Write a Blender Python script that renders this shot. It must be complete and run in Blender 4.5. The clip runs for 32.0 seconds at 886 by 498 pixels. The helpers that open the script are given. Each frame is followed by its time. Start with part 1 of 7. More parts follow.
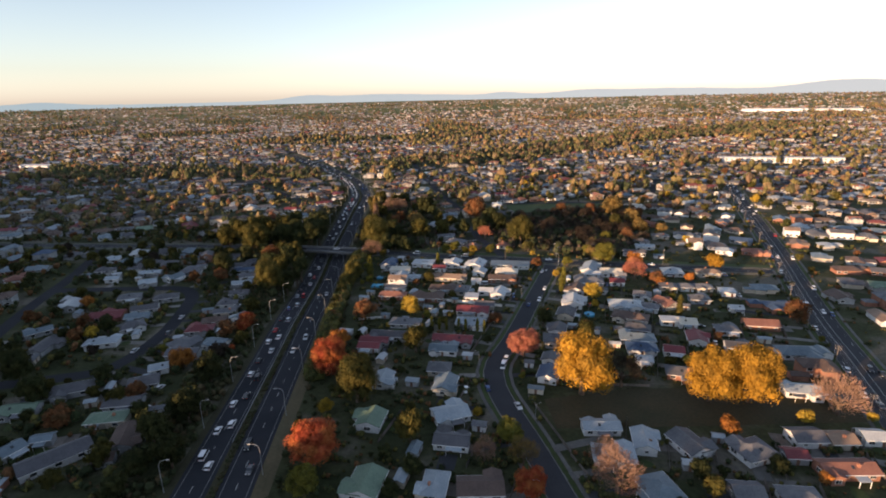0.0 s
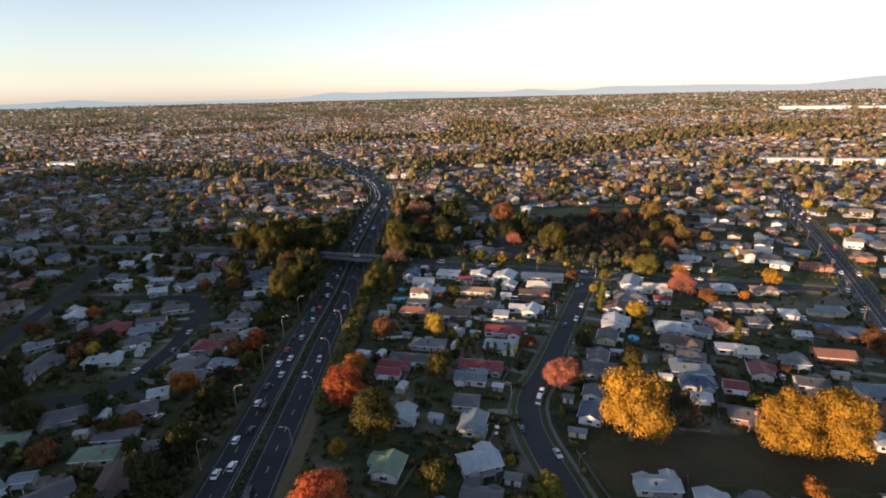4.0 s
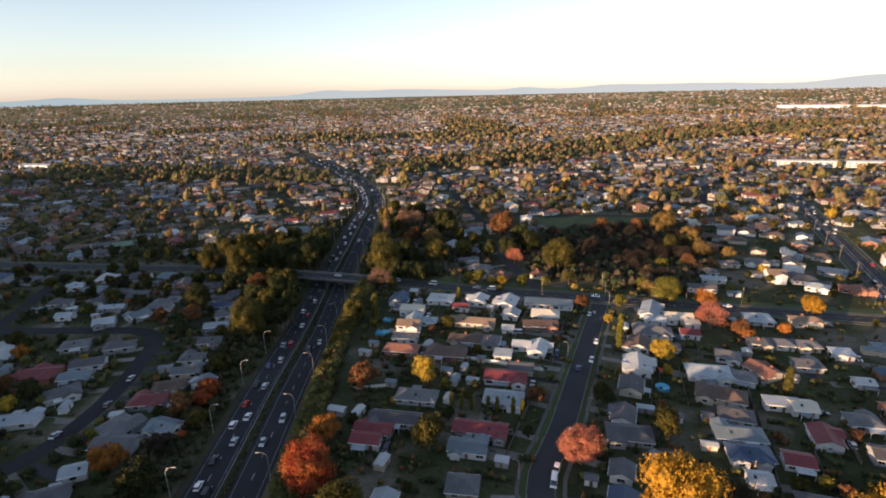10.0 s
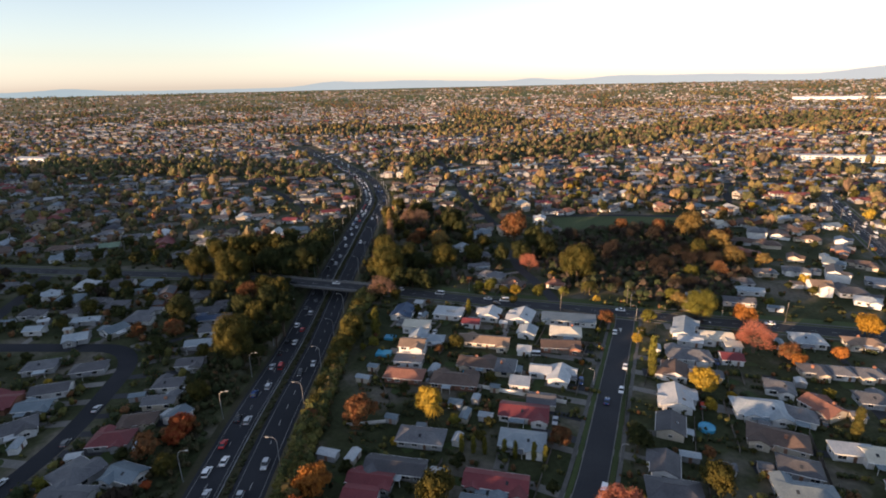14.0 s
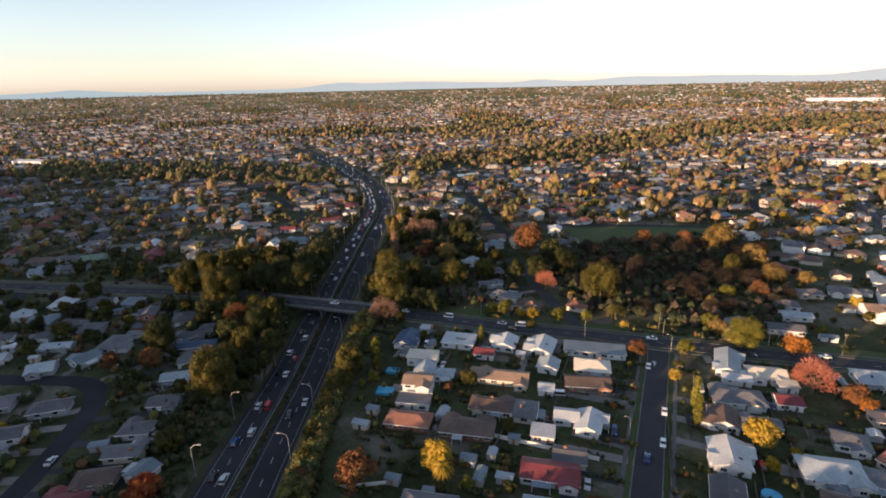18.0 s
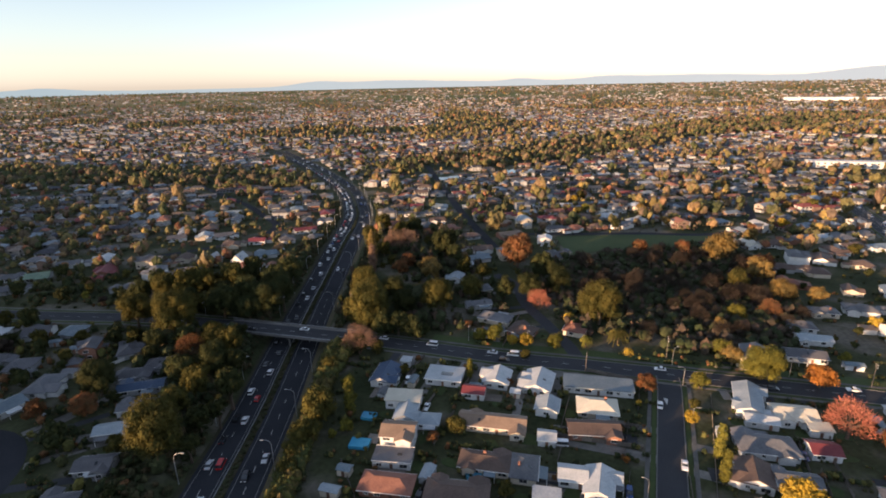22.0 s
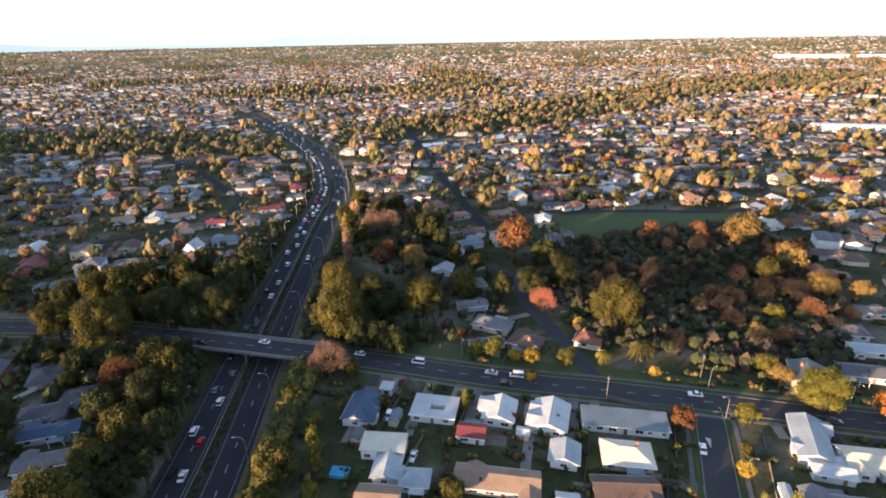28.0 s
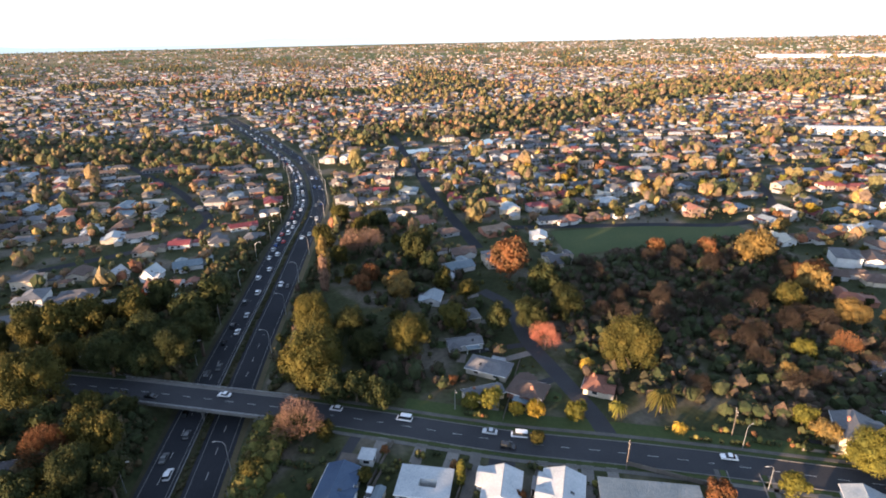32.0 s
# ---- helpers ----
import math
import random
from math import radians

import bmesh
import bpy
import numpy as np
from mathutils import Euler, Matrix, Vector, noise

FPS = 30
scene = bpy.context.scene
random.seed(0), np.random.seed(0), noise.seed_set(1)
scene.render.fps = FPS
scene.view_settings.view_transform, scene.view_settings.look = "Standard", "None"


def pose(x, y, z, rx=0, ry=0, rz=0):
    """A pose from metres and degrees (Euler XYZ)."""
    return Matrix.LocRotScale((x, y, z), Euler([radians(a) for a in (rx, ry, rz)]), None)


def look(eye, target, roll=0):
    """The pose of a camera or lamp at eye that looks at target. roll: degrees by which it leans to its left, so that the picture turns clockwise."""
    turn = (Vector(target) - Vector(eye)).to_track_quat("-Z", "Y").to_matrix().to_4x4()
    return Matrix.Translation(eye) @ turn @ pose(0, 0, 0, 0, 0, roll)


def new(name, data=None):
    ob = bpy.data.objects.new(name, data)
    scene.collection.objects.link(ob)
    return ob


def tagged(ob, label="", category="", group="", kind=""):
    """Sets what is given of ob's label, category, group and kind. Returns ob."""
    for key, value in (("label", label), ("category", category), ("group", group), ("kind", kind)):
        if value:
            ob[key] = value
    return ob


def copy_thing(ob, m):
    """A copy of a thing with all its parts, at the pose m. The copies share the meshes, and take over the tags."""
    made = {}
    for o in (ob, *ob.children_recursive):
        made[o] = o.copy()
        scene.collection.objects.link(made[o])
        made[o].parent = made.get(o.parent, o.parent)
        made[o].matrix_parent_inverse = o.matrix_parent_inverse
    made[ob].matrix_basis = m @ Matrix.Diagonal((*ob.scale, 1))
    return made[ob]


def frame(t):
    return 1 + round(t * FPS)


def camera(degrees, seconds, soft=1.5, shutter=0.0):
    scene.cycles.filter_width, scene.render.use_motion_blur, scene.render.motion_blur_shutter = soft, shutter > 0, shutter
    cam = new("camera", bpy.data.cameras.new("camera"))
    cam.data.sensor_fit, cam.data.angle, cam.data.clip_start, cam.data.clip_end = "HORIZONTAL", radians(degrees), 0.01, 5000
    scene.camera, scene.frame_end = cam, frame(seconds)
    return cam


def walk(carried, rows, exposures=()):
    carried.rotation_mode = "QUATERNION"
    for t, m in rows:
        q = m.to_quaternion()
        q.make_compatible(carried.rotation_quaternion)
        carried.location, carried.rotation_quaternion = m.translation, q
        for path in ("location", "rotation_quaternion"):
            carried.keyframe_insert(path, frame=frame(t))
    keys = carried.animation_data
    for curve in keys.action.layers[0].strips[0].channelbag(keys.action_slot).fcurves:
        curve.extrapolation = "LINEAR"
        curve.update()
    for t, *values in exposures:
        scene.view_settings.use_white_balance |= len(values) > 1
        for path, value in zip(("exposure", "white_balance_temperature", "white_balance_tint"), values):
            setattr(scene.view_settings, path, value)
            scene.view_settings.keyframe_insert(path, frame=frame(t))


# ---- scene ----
cam = camera(80.5, 32.0, soft=1.9)
# seconds, stops, kelvin, tint
EXPOSURE = [(0, 1.48, 5900, 18), (24.5, 1.63, 5900, 18), (26.5, 1.84, 5780, 18), (28, 2.25, 5620, 16), (32, 2.36, 5600, 16)]
PATH = [
    (0, (1.490, -1.049, 109.914), (1.603, 0.866, 109.349), -1.3),
    (0.5, (0.896, 1.759, 110.055), (0.982, 3.675, 109.489), -1.3),
    (1, (0.440, 4.617, 110.190), (0.462, 6.535, 109.623), -1.4),
    (1.5, (0.280, 7.669, 110.301), (0.288, 9.587, 109.733), -1.4),
    (2, (0.357, 10.899, 110.412), (0.367, 12.816, 109.841), -1.4),
    (2.5, (0.504, 14.219, 110.499), (0.516, 16.136, 109.928), -1.4),
    (3, (0.669, 17.638, 110.518), (0.682, 19.555, 109.948), -1.4),
    (3.5, (0.856, 21.158, 110.489), (0.873, 23.075, 109.918), -1.4),
    (5.5, (1.773, 35.730, 110.104), (1.813, 37.645, 109.527), -1.3),
    (6, (2.193, 39.646, 109.878), (2.233, 41.561, 109.304), -1.3),
    (6.5, (2.554, 43.463, 109.852), (2.594, 45.377, 109.274), -1.3),
    (7, (2.774, 47.030, 110.048), (2.817, 48.945, 109.469), -1.3),
    (7.5, (2.913, 50.341, 110.333), (2.954, 52.254, 109.754), -1.3),
    (8, (2.978, 53.484, 110.668), (3.020, 55.398, 110.089), -1.3),
    (8.5, (3.015, 56.727, 110.952), (3.060, 58.641, 110.372), -1.3),
    (9, (3.095, 60.195, 111.110), (3.138, 62.108, 110.530), -1.3),
    (9.5, (3.198, 63.799, 111.151), (3.243, 65.712, 110.571), -1.3),
    (10, (3.273, 67.453, 111.094), (3.318, 69.367, 110.514), -1.3),
    (10.5, (3.323, 71.123, 111.011), (3.370, 73.036, 110.430), -1.3),
    (11, (3.370, 74.799, 110.977), (3.417, 76.710, 110.388), -1.3),
    (11.5, (3.433, 78.474, 110.952), (3.481, 80.381, 110.351), -1.3),
    (12, (3.506, 82.138, 110.892), (3.553, 84.042, 110.282), -1.3),
    (12.5, (3.532, 85.788, 110.854), (3.580, 87.691, 110.241), -1.2),
    (13, (3.458, 89.420, 110.852), (3.507, 91.323, 110.239), -1.2),
    (13.5, (3.296, 93.058, 110.805), (3.332, 94.962, 110.193), -1.3),
    (14, (3.099, 96.727, 110.711), (3.120, 98.632, 110.102), -1.3),
    (14.5, (2.922, 100.395, 110.631), (2.931, 102.300, 110.022), -1.3),
    (16.5, (2.422, 114.850, 110.389), (2.417, 116.756, 109.783), -1.4),
    (17, (2.300, 118.455, 110.322), (2.296, 120.361, 109.716), -1.3),
    (17.5, (2.166, 122.095, 110.232), (2.163, 124.001, 109.627), -1.3),
    (18, (2.003, 125.792, 110.135), (2.001, 127.699, 109.531), -1.3),
    (18.5, (1.822, 129.493, 110.085), (1.822, 131.400, 109.481), -1.3),
    (19, (1.661, 133.130, 110.087), (1.662, 135.036, 109.482), -1.3),
    (19.5, (1.542, 136.743, 110.108), (1.543, 138.649, 109.504), -1.3),
    (20, (1.466, 140.427, 110.151), (1.469, 142.334, 109.547), -1.3),
    (20.5, (1.465, 144.158, 110.237), (1.469, 146.064, 109.631), -1.3),
    (21, (1.591, 147.834, 110.364), (1.599, 149.739, 109.757), -1.3),
    (21.5, (1.804, 151.439, 110.523), (1.840, 153.344, 109.915), -1.2),
    (22, (1.981, 155.010, 110.686), (2.048, 156.914, 110.076), -1.2),
    (22.5, (2.078, 158.571, 110.789), (2.150, 160.474, 110.179), -1.2),
    (23, (2.162, 162.162, 110.798), (2.235, 164.066, 110.191), -1.2),
    (23.5, (2.324, 165.826, 110.783), (2.403, 167.730, 110.176), -1.2),
    (24, (2.567, 169.570, 110.835), (2.657, 171.473, 110.227), -1.2),
    (24.5, (2.776, 173.365, 110.896), (2.878, 175.267, 110.285), -1.2),
    (26.5, (2.888, 188.597, 110.547), (3.007, 190.474, 109.867), -1.2),
    (27, (2.737, 192.535, 110.401), (2.860, 194.396, 109.678), -1.1),
    (27.5, (2.567, 196.343, 110.283), (2.692, 198.193, 109.533), -1.1),
    (28, (2.493, 199.942, 110.230), (2.618, 201.791, 109.479), -1.1),
    (28.5, (2.587, 203.532, 110.211), (2.714, 205.382, 109.460), -1.1),
    (29, (2.860, 207.227, 110.215), (3.000, 209.075, 109.464), -1.1),
    (29.5, (3.231, 210.972, 110.229), (3.382, 212.820, 109.478), -1.1),
    (30, (3.584, 214.689, 110.251), (3.745, 216.536, 109.502), -1.2),
    (30.5, (3.809, 218.343, 110.343), (3.981, 220.189, 109.594), -1.2),
    (31, (3.883, 221.975, 110.518), (4.058, 223.820, 109.767), -1.1),
    (31.5, (3.954, 225.618, 110.729), (4.132, 227.462, 109.977), -1.1),
    (32, (4.133, 229.254, 110.965), (4.311, 231.099, 110.214), -1.2),
]
walk(cam, [(t, look(eye, target, roll)) for t, eye, target, roll in PATH], EXPOSURE)

# ---- world and sun ----
SUN_EL, SUN_AZ = 5.2, 236.0   # degrees; azimuth clockwise from +y
w = bpy.data.worlds.new("sky")
scene.world = w
w.use_nodes = True
nt = w.node_tree
sky = nt.nodes.new("ShaderNodeTexSky")
sky.sky_type, sky.sun_disc = "NISHITA", False
sky.sun_elevation, sky.sun_rotation = radians(SUN_EL), radians(SUN_AZ)
sky.altitude, sky.air_density, sky.dust_density, sky.ozone_density = 50, 1.0, 0.42, 1.6
hazy = nt.nodes.new("ShaderNodeHueSaturation")   # thin haze greys the sky
hazy.inputs["Saturation"].default_value, hazy.inputs["Value"].default_value = 0.54, 1.17
nt.links.new(sky.outputs[0], hazy.inputs["Color"])
nt.links.new(hazy.outputs[0], nt.nodes["Background"].inputs[0])
nt.nodes["Background"].inputs[1].default_value = 0.115
sun = new("sun", bpy.data.lights.new("sun", "SUN"))
sun.data.energy, sun.data.angle, sun.data.color = 5.0, radians(0.6), (1.0, 0.61, 0.30)
a, e = radians(SUN_AZ), radians(SUN_EL)
sun_from = Vector((math.sin(a) * math.cos(e), math.cos(a) * math.cos(e), math.sin(e)))
sun.matrix_world = look(sun_from * 300, (0, 0, 0))

# ---- materials ----
def nodes_of(m):
    m.use_nodes = True
    return m.node_tree, m.node_tree.nodes["Principled BSDF"]


def mat(name, c1, c2, rough=0.8, grain=1.0, stain=0.12, vary=0.12, bump=0.0, metal=0.0, wave=0.0, spec=0.3, wave_axis="X"):
    """Two-scale colour variation, a share of randomness per object, fine relief, and corrugation or boards if wave is set."""
    m = bpy.data.materials.new(name)
    t, b = nodes_of(m)
    co = t.nodes.new("ShaderNodeTexCoord")
    n1, n2 = t.nodes.new("ShaderNodeTexNoise"), t.nodes.new("ShaderNodeTexNoise")
    n1.inputs["Scale"].default_value, n1.inputs["Detail"].default_value = grain, 4
    n2.inputs["Scale"].default_value, n2.inputs["Detail"].default_value = stain, 3
    add = t.nodes.new("ShaderNodeMath"); add.operation = "ADD"
    half = t.nodes.new("ShaderNodeMapRange")
    half.inputs[1].default_value, half.inputs[2].default_value = 0.7, 1.3
    mix = t.nodes.new("ShaderNodeMix"); mix.data_type = "RGBA"
    mix.inputs[6].default_value, mix.inputs[7].default_value = (*c1, 1), (*c2, 1)
    hsv, info = t.nodes.new("ShaderNodeHueSaturation"), t.nodes.new("ShaderNodeObjectInfo")
    val = t.nodes.new("ShaderNodeMapRange")
    val.inputs[3].default_value, val.inputs[4].default_value = 1 - vary, 1 + vary
    for n in (n1, n2):
        t.links.new(co.outputs["Object"], n.inputs["Vector"])
    t.links.new(n1.outputs[0], add.inputs[0]); t.links.new(n2.outputs[0], add.inputs[1])
    t.links.new(add.outputs[0], half.inputs[0]); t.links.new(half.outputs[0], mix.inputs[0])
    t.links.new(mix.outputs[2], hsv.inputs["Color"])
    t.links.new(info.outputs["Random"], val.inputs[0]); t.links.new(val.outputs[0], hsv.inputs["Value"])
    t.links.new(hsv.outputs[0], b.inputs["Base Color"])
    b.inputs["Roughness"].default_value, b.inputs["Metallic"].default_value = rough, metal
    b.inputs["Specular IOR Level"].default_value = spec
    height = n1.outputs[0]
    if wave:
        wv = t.nodes.new("ShaderNodeTexWave")
        wv.bands_direction = wave_axis
        wv.inputs["Scale"].default_value = wave
        wv.inputs["Distortion"].default_value = 0.1
        t.links.new(co.outputs["Object"], wv.inputs["Vector"])
        height = wv.outputs["Fac"]
    if bump or wave:
        bp = t.nodes.new("ShaderNodeBump")
        bp.inputs["Strength"].default_value, bp.inputs["Distance"].default_value = bump or 0.3, 0.05
        t.links.new(height, bp.inputs["Height"]); t.links.new(bp.outputs[0], b.inputs["Normal"])
    return m


def ramp_of(t, cols):
    r = t.nodes.new("ShaderNodeValToRGB")
    r.color_ramp.interpolation = "CONSTANT"
    el = r.color_ramp.elements
    while len(el) < len(cols):
        el.new(0.5)
    for i, c in enumerate(cols):
        el[i].position, el[i].color = i / len(cols), (*c, 1)
    return r


def mat_islands(name, cols, rough=0.85, vary=0.25, grain=0.6):
    """Each loose piece of the mesh takes one of the colours."""
    m = bpy.data.materials.new(name)
    t, b = nodes_of(m)
    geo, hsv = t.nodes.new("ShaderNodeNewGeometry"), t.nodes.new("ShaderNodeHueSaturation")
    co, n1, val = t.nodes.new("ShaderNodeTexCoord"), t.nodes.new("ShaderNodeTexNoise"), t.nodes.new("ShaderNodeMapRange")
    n1.inputs["Scale"].default_value, n1.inputs["Detail"].default_value = grain, 3
    val.inputs[1].default_value, val.inputs[2].default_value = 0.3, 0.7
    val.inputs[3].default_value, val.inputs[4].default_value = 1 - vary, 1 + vary
    r = ramp_of(t, cols)
    t.links.new(geo.outputs["Random Per Island"], r.inputs[0])
    t.links.new(r.outputs[0], hsv.inputs["Color"])
    t.links.new(co.outputs["Object"], n1.inputs["Vector"])
    t.links.new(n1.outputs[0], val.inputs[0]); t.links.new(val.outputs[0], hsv.inputs["Value"])
    t.links.new(hsv.outputs[0], b.inputs["Base Color"])
    b.inputs["Roughness"].default_value, b.inputs["Specular IOR Level"].default_value = rough, 0.2
    return m


def mat_leaf(name, c1, c2, c3):
    """Foliage: clumps differ by island, patches by noise; light passes a little."""
    m = bpy.data.materials.new(name)
    t, b = nodes_of(m)
    geo, co, n1 = t.nodes.new("ShaderNodeNewGeometry"), t.nodes.new("ShaderNodeTexCoord"), t.nodes.new("ShaderNodeTexNoise")
    n1.inputs["Scale"].default_value, n1.inputs["Detail"].default_value = 2.2, 4
    mix, mix2 = t.nodes.new("ShaderNodeMix"), t.nodes.new("ShaderNodeMix")
    mix.data_type = mix2.data_type = "RGBA"
    mix.inputs[6].default_value, mix.inputs[7].default_value = (*c1, 1), (*c2, 1)
    mix2.inputs[7].default_value = (*c3, 1)
    rg = t.nodes.new("ShaderNodeMapRange")
    rg.inputs[1].default_value, rg.inputs[2].default_value = 0.42, 0.62
    t.links.new(co.outputs["Object"], n1.inputs["Vector"]); t.links.new(n1.outputs[0], rg.inputs[0])
    t.links.new(geo.outputs["Random Per Island"], mix.inputs[0])
    t.links.new(rg.outputs[0], mix2.inputs[0]); t.links.new(mix.outputs[2], mix2.inputs[6])
    hsv, info, val = t.nodes.new("ShaderNodeHueSaturation"), t.nodes.new("ShaderNodeObjectInfo"), t.nodes.new("ShaderNodeMapRange")
    val.inputs[3].default_value, val.inputs[4].default_value = 0.75, 1.2
    t.links.new(info.outputs["Random"], val.inputs[0]); t.links.new(val.outputs[0], hsv.inputs["Value"])
    t.links.new(mix2.outputs[2], hsv.inputs["Color"]); t.links.new(hsv.outputs[0], b.inputs["Base Color"])
    b.inputs["Roughness"].default_value, b.inputs["Specular IOR Level"].default_value = 0.9, 0.1
    tr, ms = t.nodes.new("ShaderNodeBsdfTranslucent"), t.nodes.new("ShaderNodeMixShader")
    ms.inputs[0].default_value = 0.2
    out = t.nodes["Material Output"]
    t.links.new(hsv.outputs[0], tr.inputs["Color"])
    t.links.new(b.outputs[0], ms.inputs[1]); t.links.new(tr.outputs[0], ms.inputs[2]); t.links.new(ms.outputs[0], out.inputs["Surface"])
    return m


ROOF = {
    "white": mat("roof_white", (0.27, 0.305, 0.33), (0.44, 0.46, 0.475), 0.5, 2, 0.2, 0.08, 0.25, wave=4.0),
    "pale": mat("roof_pale", (0.19, 0.235, 0.27), (0.32, 0.36, 0.39), 0.5, 2, 0.2, 0.12, 0.25, wave=4.0),
    "steel": mat("roof_steel", (0.085, 0.12, 0.148), (0.155, 0.195, 0.225), 0.5, 2, 0.2, 0.12, 0.25, wave=4.0),
    "slate": mat("roof_slate", (0.07, 0.075, 0.088), (0.14, 0.145, 0.155), 0.7, 2, 0.2, 0.15, 0.4, wave=2.6, wave_axis="Z"),
    "dark": mat("roof_dark", (0.055, 0.057, 0.065), (0.10, 0.10, 0.11), 0.7, 2, 0.2, 0.2, 0.4, wave=2.6, wave_axis="Z"),
    "navy": mat("roof_navy", (0.028, 0.05, 0.095), (0.048, 0.078, 0.135), 0.5, 2, 0.2, 0.1, 0.25, wave=4.0),
    "red": mat("roof_red", (0.12, 0.028, 0.034), (0.18, 0.044, 0.048), 0.6, 2, 0.2, 0.15, 0.25, wave=4.0),
    "terra": mat("roof_terra", (0.14, 0.066, 0.050), (0.23, 0.11, 0.078), 0.8, 2, 0.2, 0.15, 0.45, wave=2.6, wave_axis="Z"),
    "brown": mat("roof_brown", (0.070, 0.050, 0.044), (0.125, 0.090, 0.074), 0.8, 2, 0.2, 0.15, 0.45, wave=2.6, wave_axis="Z"),
    "tan": mat("roof_tan", (0.16, 0.115, 0.085), (0.25, 0.18, 0.13), 0.75, 2, 0.2, 0.1, 0.4, wave=2.6, wave_axis="Z"),
    "cream": mat("roof_cream", (0.40, 0.38, 0.31), (0.52, 0.49, 0.41), 0.6, 2, 0.2, 0.1, 0.25, wave=4.0),
    "green": mat("roof_green", (0.09, 0.14, 0.10), (0.15, 0.21, 0.15), 0.6, 2, 0.2, 0.1, 0.25, wave=4.0),
}
WALL = {
    "white": mat("weatherboard_white", (0.44, 0.45, 0.455), (0.60, 0.61, 0.61), 0.6, 1.5, 0.3, 0.08, 0.3, wave=3.2, wave_axis="Z"),
    "cream": mat("weatherboard_cream", (0.38, 0.34, 0.27), (0.50, 0.45, 0.37), 0.7, 1.5, 0.3, 0.12, 0.3, wave=3.2, wave_axis="Z"),
    "grey": mat("weatherboard_grey", (0.20, 0.21, 0.22), (0.32, 0.33, 0.34), 0.7, 1.5, 0.3, 0.15, 0.3, wave=3.2, wave_axis="Z"),
    "brick": mat("brick_wall", (0.18, 0.085, 0.058), (0.27, 0.135, 0.09), 0.85, 6, 0.4, 0.15, 0.3),
}
M_TRIM = mat("painted_trim", (0.70, 0.69, 0.66), (0.78, 0.77, 0.74), 0.5, 3, 0.5, 0.05)
M_GLASS = mat("window_glass", (0.02, 0.025, 0.03), (0.035, 0.04, 0.045), 0.08, 0.5, 0.1, 0.3, spec=0.6)
M_DOOR = mat("door_paint", (0.12, 0.07, 0.05), (0.22, 0.12, 0.08), 0.5, 2, 0.3, 0.5)
M_BRICK = mat("chimney_brick", (0.25, 0.11, 0.07), (0.35, 0.18, 0.12), 0.9, 8, 1)
M_ASPHALT = mat("asphalt", (0.020, 0.022, 0.027), (0.037, 0.039, 0.045), 0.9, 3, 0.05, 0.05, 0.15, spec=0.08)
M_ASPHALT2 = mat("worn_asphalt", (0.034, 0.036, 0.041), (0.056, 0.058, 0.063), 0.92, 3, 0.06, 0.05, 0.15, spec=0.1)
M_CONC = mat("concrete", (0.12, 0.118, 0.112), (0.20, 0.195, 0.185), 0.9, 2, 0.15, 0.08, 0.1)
M_PATH = mat("worn_path", (0.075, 0.073, 0.068), (0.13, 0.126, 0.118), 0.9, 2, 0.3, 0.15, 0.1)
M_PAINT = mat("road_paint", (0.34, 0.34, 0.32), (0.52, 0.52, 0.50), 0.7, 4, 0.3, 0.02)
M_WORNPAINT = mat("worn_road_paint", (0.15, 0.15, 0.145), (0.33, 0.33, 0.32), 0.8, 3, 0.3, 0.02)
M_METAL = mat("galvanised_steel", (0.30, 0.31, 0.32), (0.42, 0.43, 0.44), 0.45, 3, 0.3, 0.1, metal=0.6)
M_TIMBER = mat("weathered_timber", (0.10, 0.088, 0.076), (0.18, 0.16, 0.14), 0.9, 4, 0.4, 0.25, 0.2)
M_WHITEWOOD = mat("white_fence_paint", (0.62, 0.61, 0.58), (0.74, 0.73, 0.70), 0.7, 3, 0.4, 0.08)
M_GRASS = mat("grass", (0.028, 0.048, 0.014), (0.054, 0.070, 0.022), 0.95, 0.8, 0.04, 0.1, 0.4)
M_LEAFYGRASS = mat("leafy_grass", (0.026, 0.030, 0.012), (0.060, 0.044, 0.020), 0.95, 0.9, 0.06, 0.1, 0.4)
M_DARKGRASS = mat("median_turf", (0.028, 0.030, 0.014), (0.050, 0.045, 0.022), 0.95, 0.8, 0.1, 0.1, 0.4)
M_DRIVE = mat("driveway_concrete", (0.11, 0.108, 0.10), (0.19, 0.18, 0.165), 0.9, 2, 0.3, 0.25, 0.1)
M_DRYGRASS = mat("dry_verge_grass", (0.070, 0.064, 0.034), (0.115, 0.094, 0.052), 0.95, 0.8, 0.06, 0.1, 0.4)
M_WATER = mat("pond_water", (0.02, 0.03, 0.035), (0.03, 0.04, 0.045), 0.05, 0.3, 0.05, 0.0, 0.02, spec=0.5)
M_TYRE = mat("tyre_rubber", (0.018, 0.018, 0.018), (0.03, 0.03, 0.03), 0.9, 5, 1, 0.05)
M_BARK = mat("bark", (0.07, 0.05, 0.035), (0.15, 0.115, 0.085), 0.95, 3, 0.6, 0.2, 0.4)
M_LAMP = mat("lamp_head_grey", (0.35, 0.35, 0.34), (0.45, 0.45, 0.44), 0.4, 4, 1, 0.05)
M_RED = mat("tail_lamp_red", (0.45, 0.02, 0.015), (0.55, 0.03, 0.02), 0.3, 4, 1, 0.05)
M_POOL = mat("pool_liner", (0.03, 0.20, 0.36), (0.06, 0.30, 0.44), 0.3, 2, 0.4, 0.1)
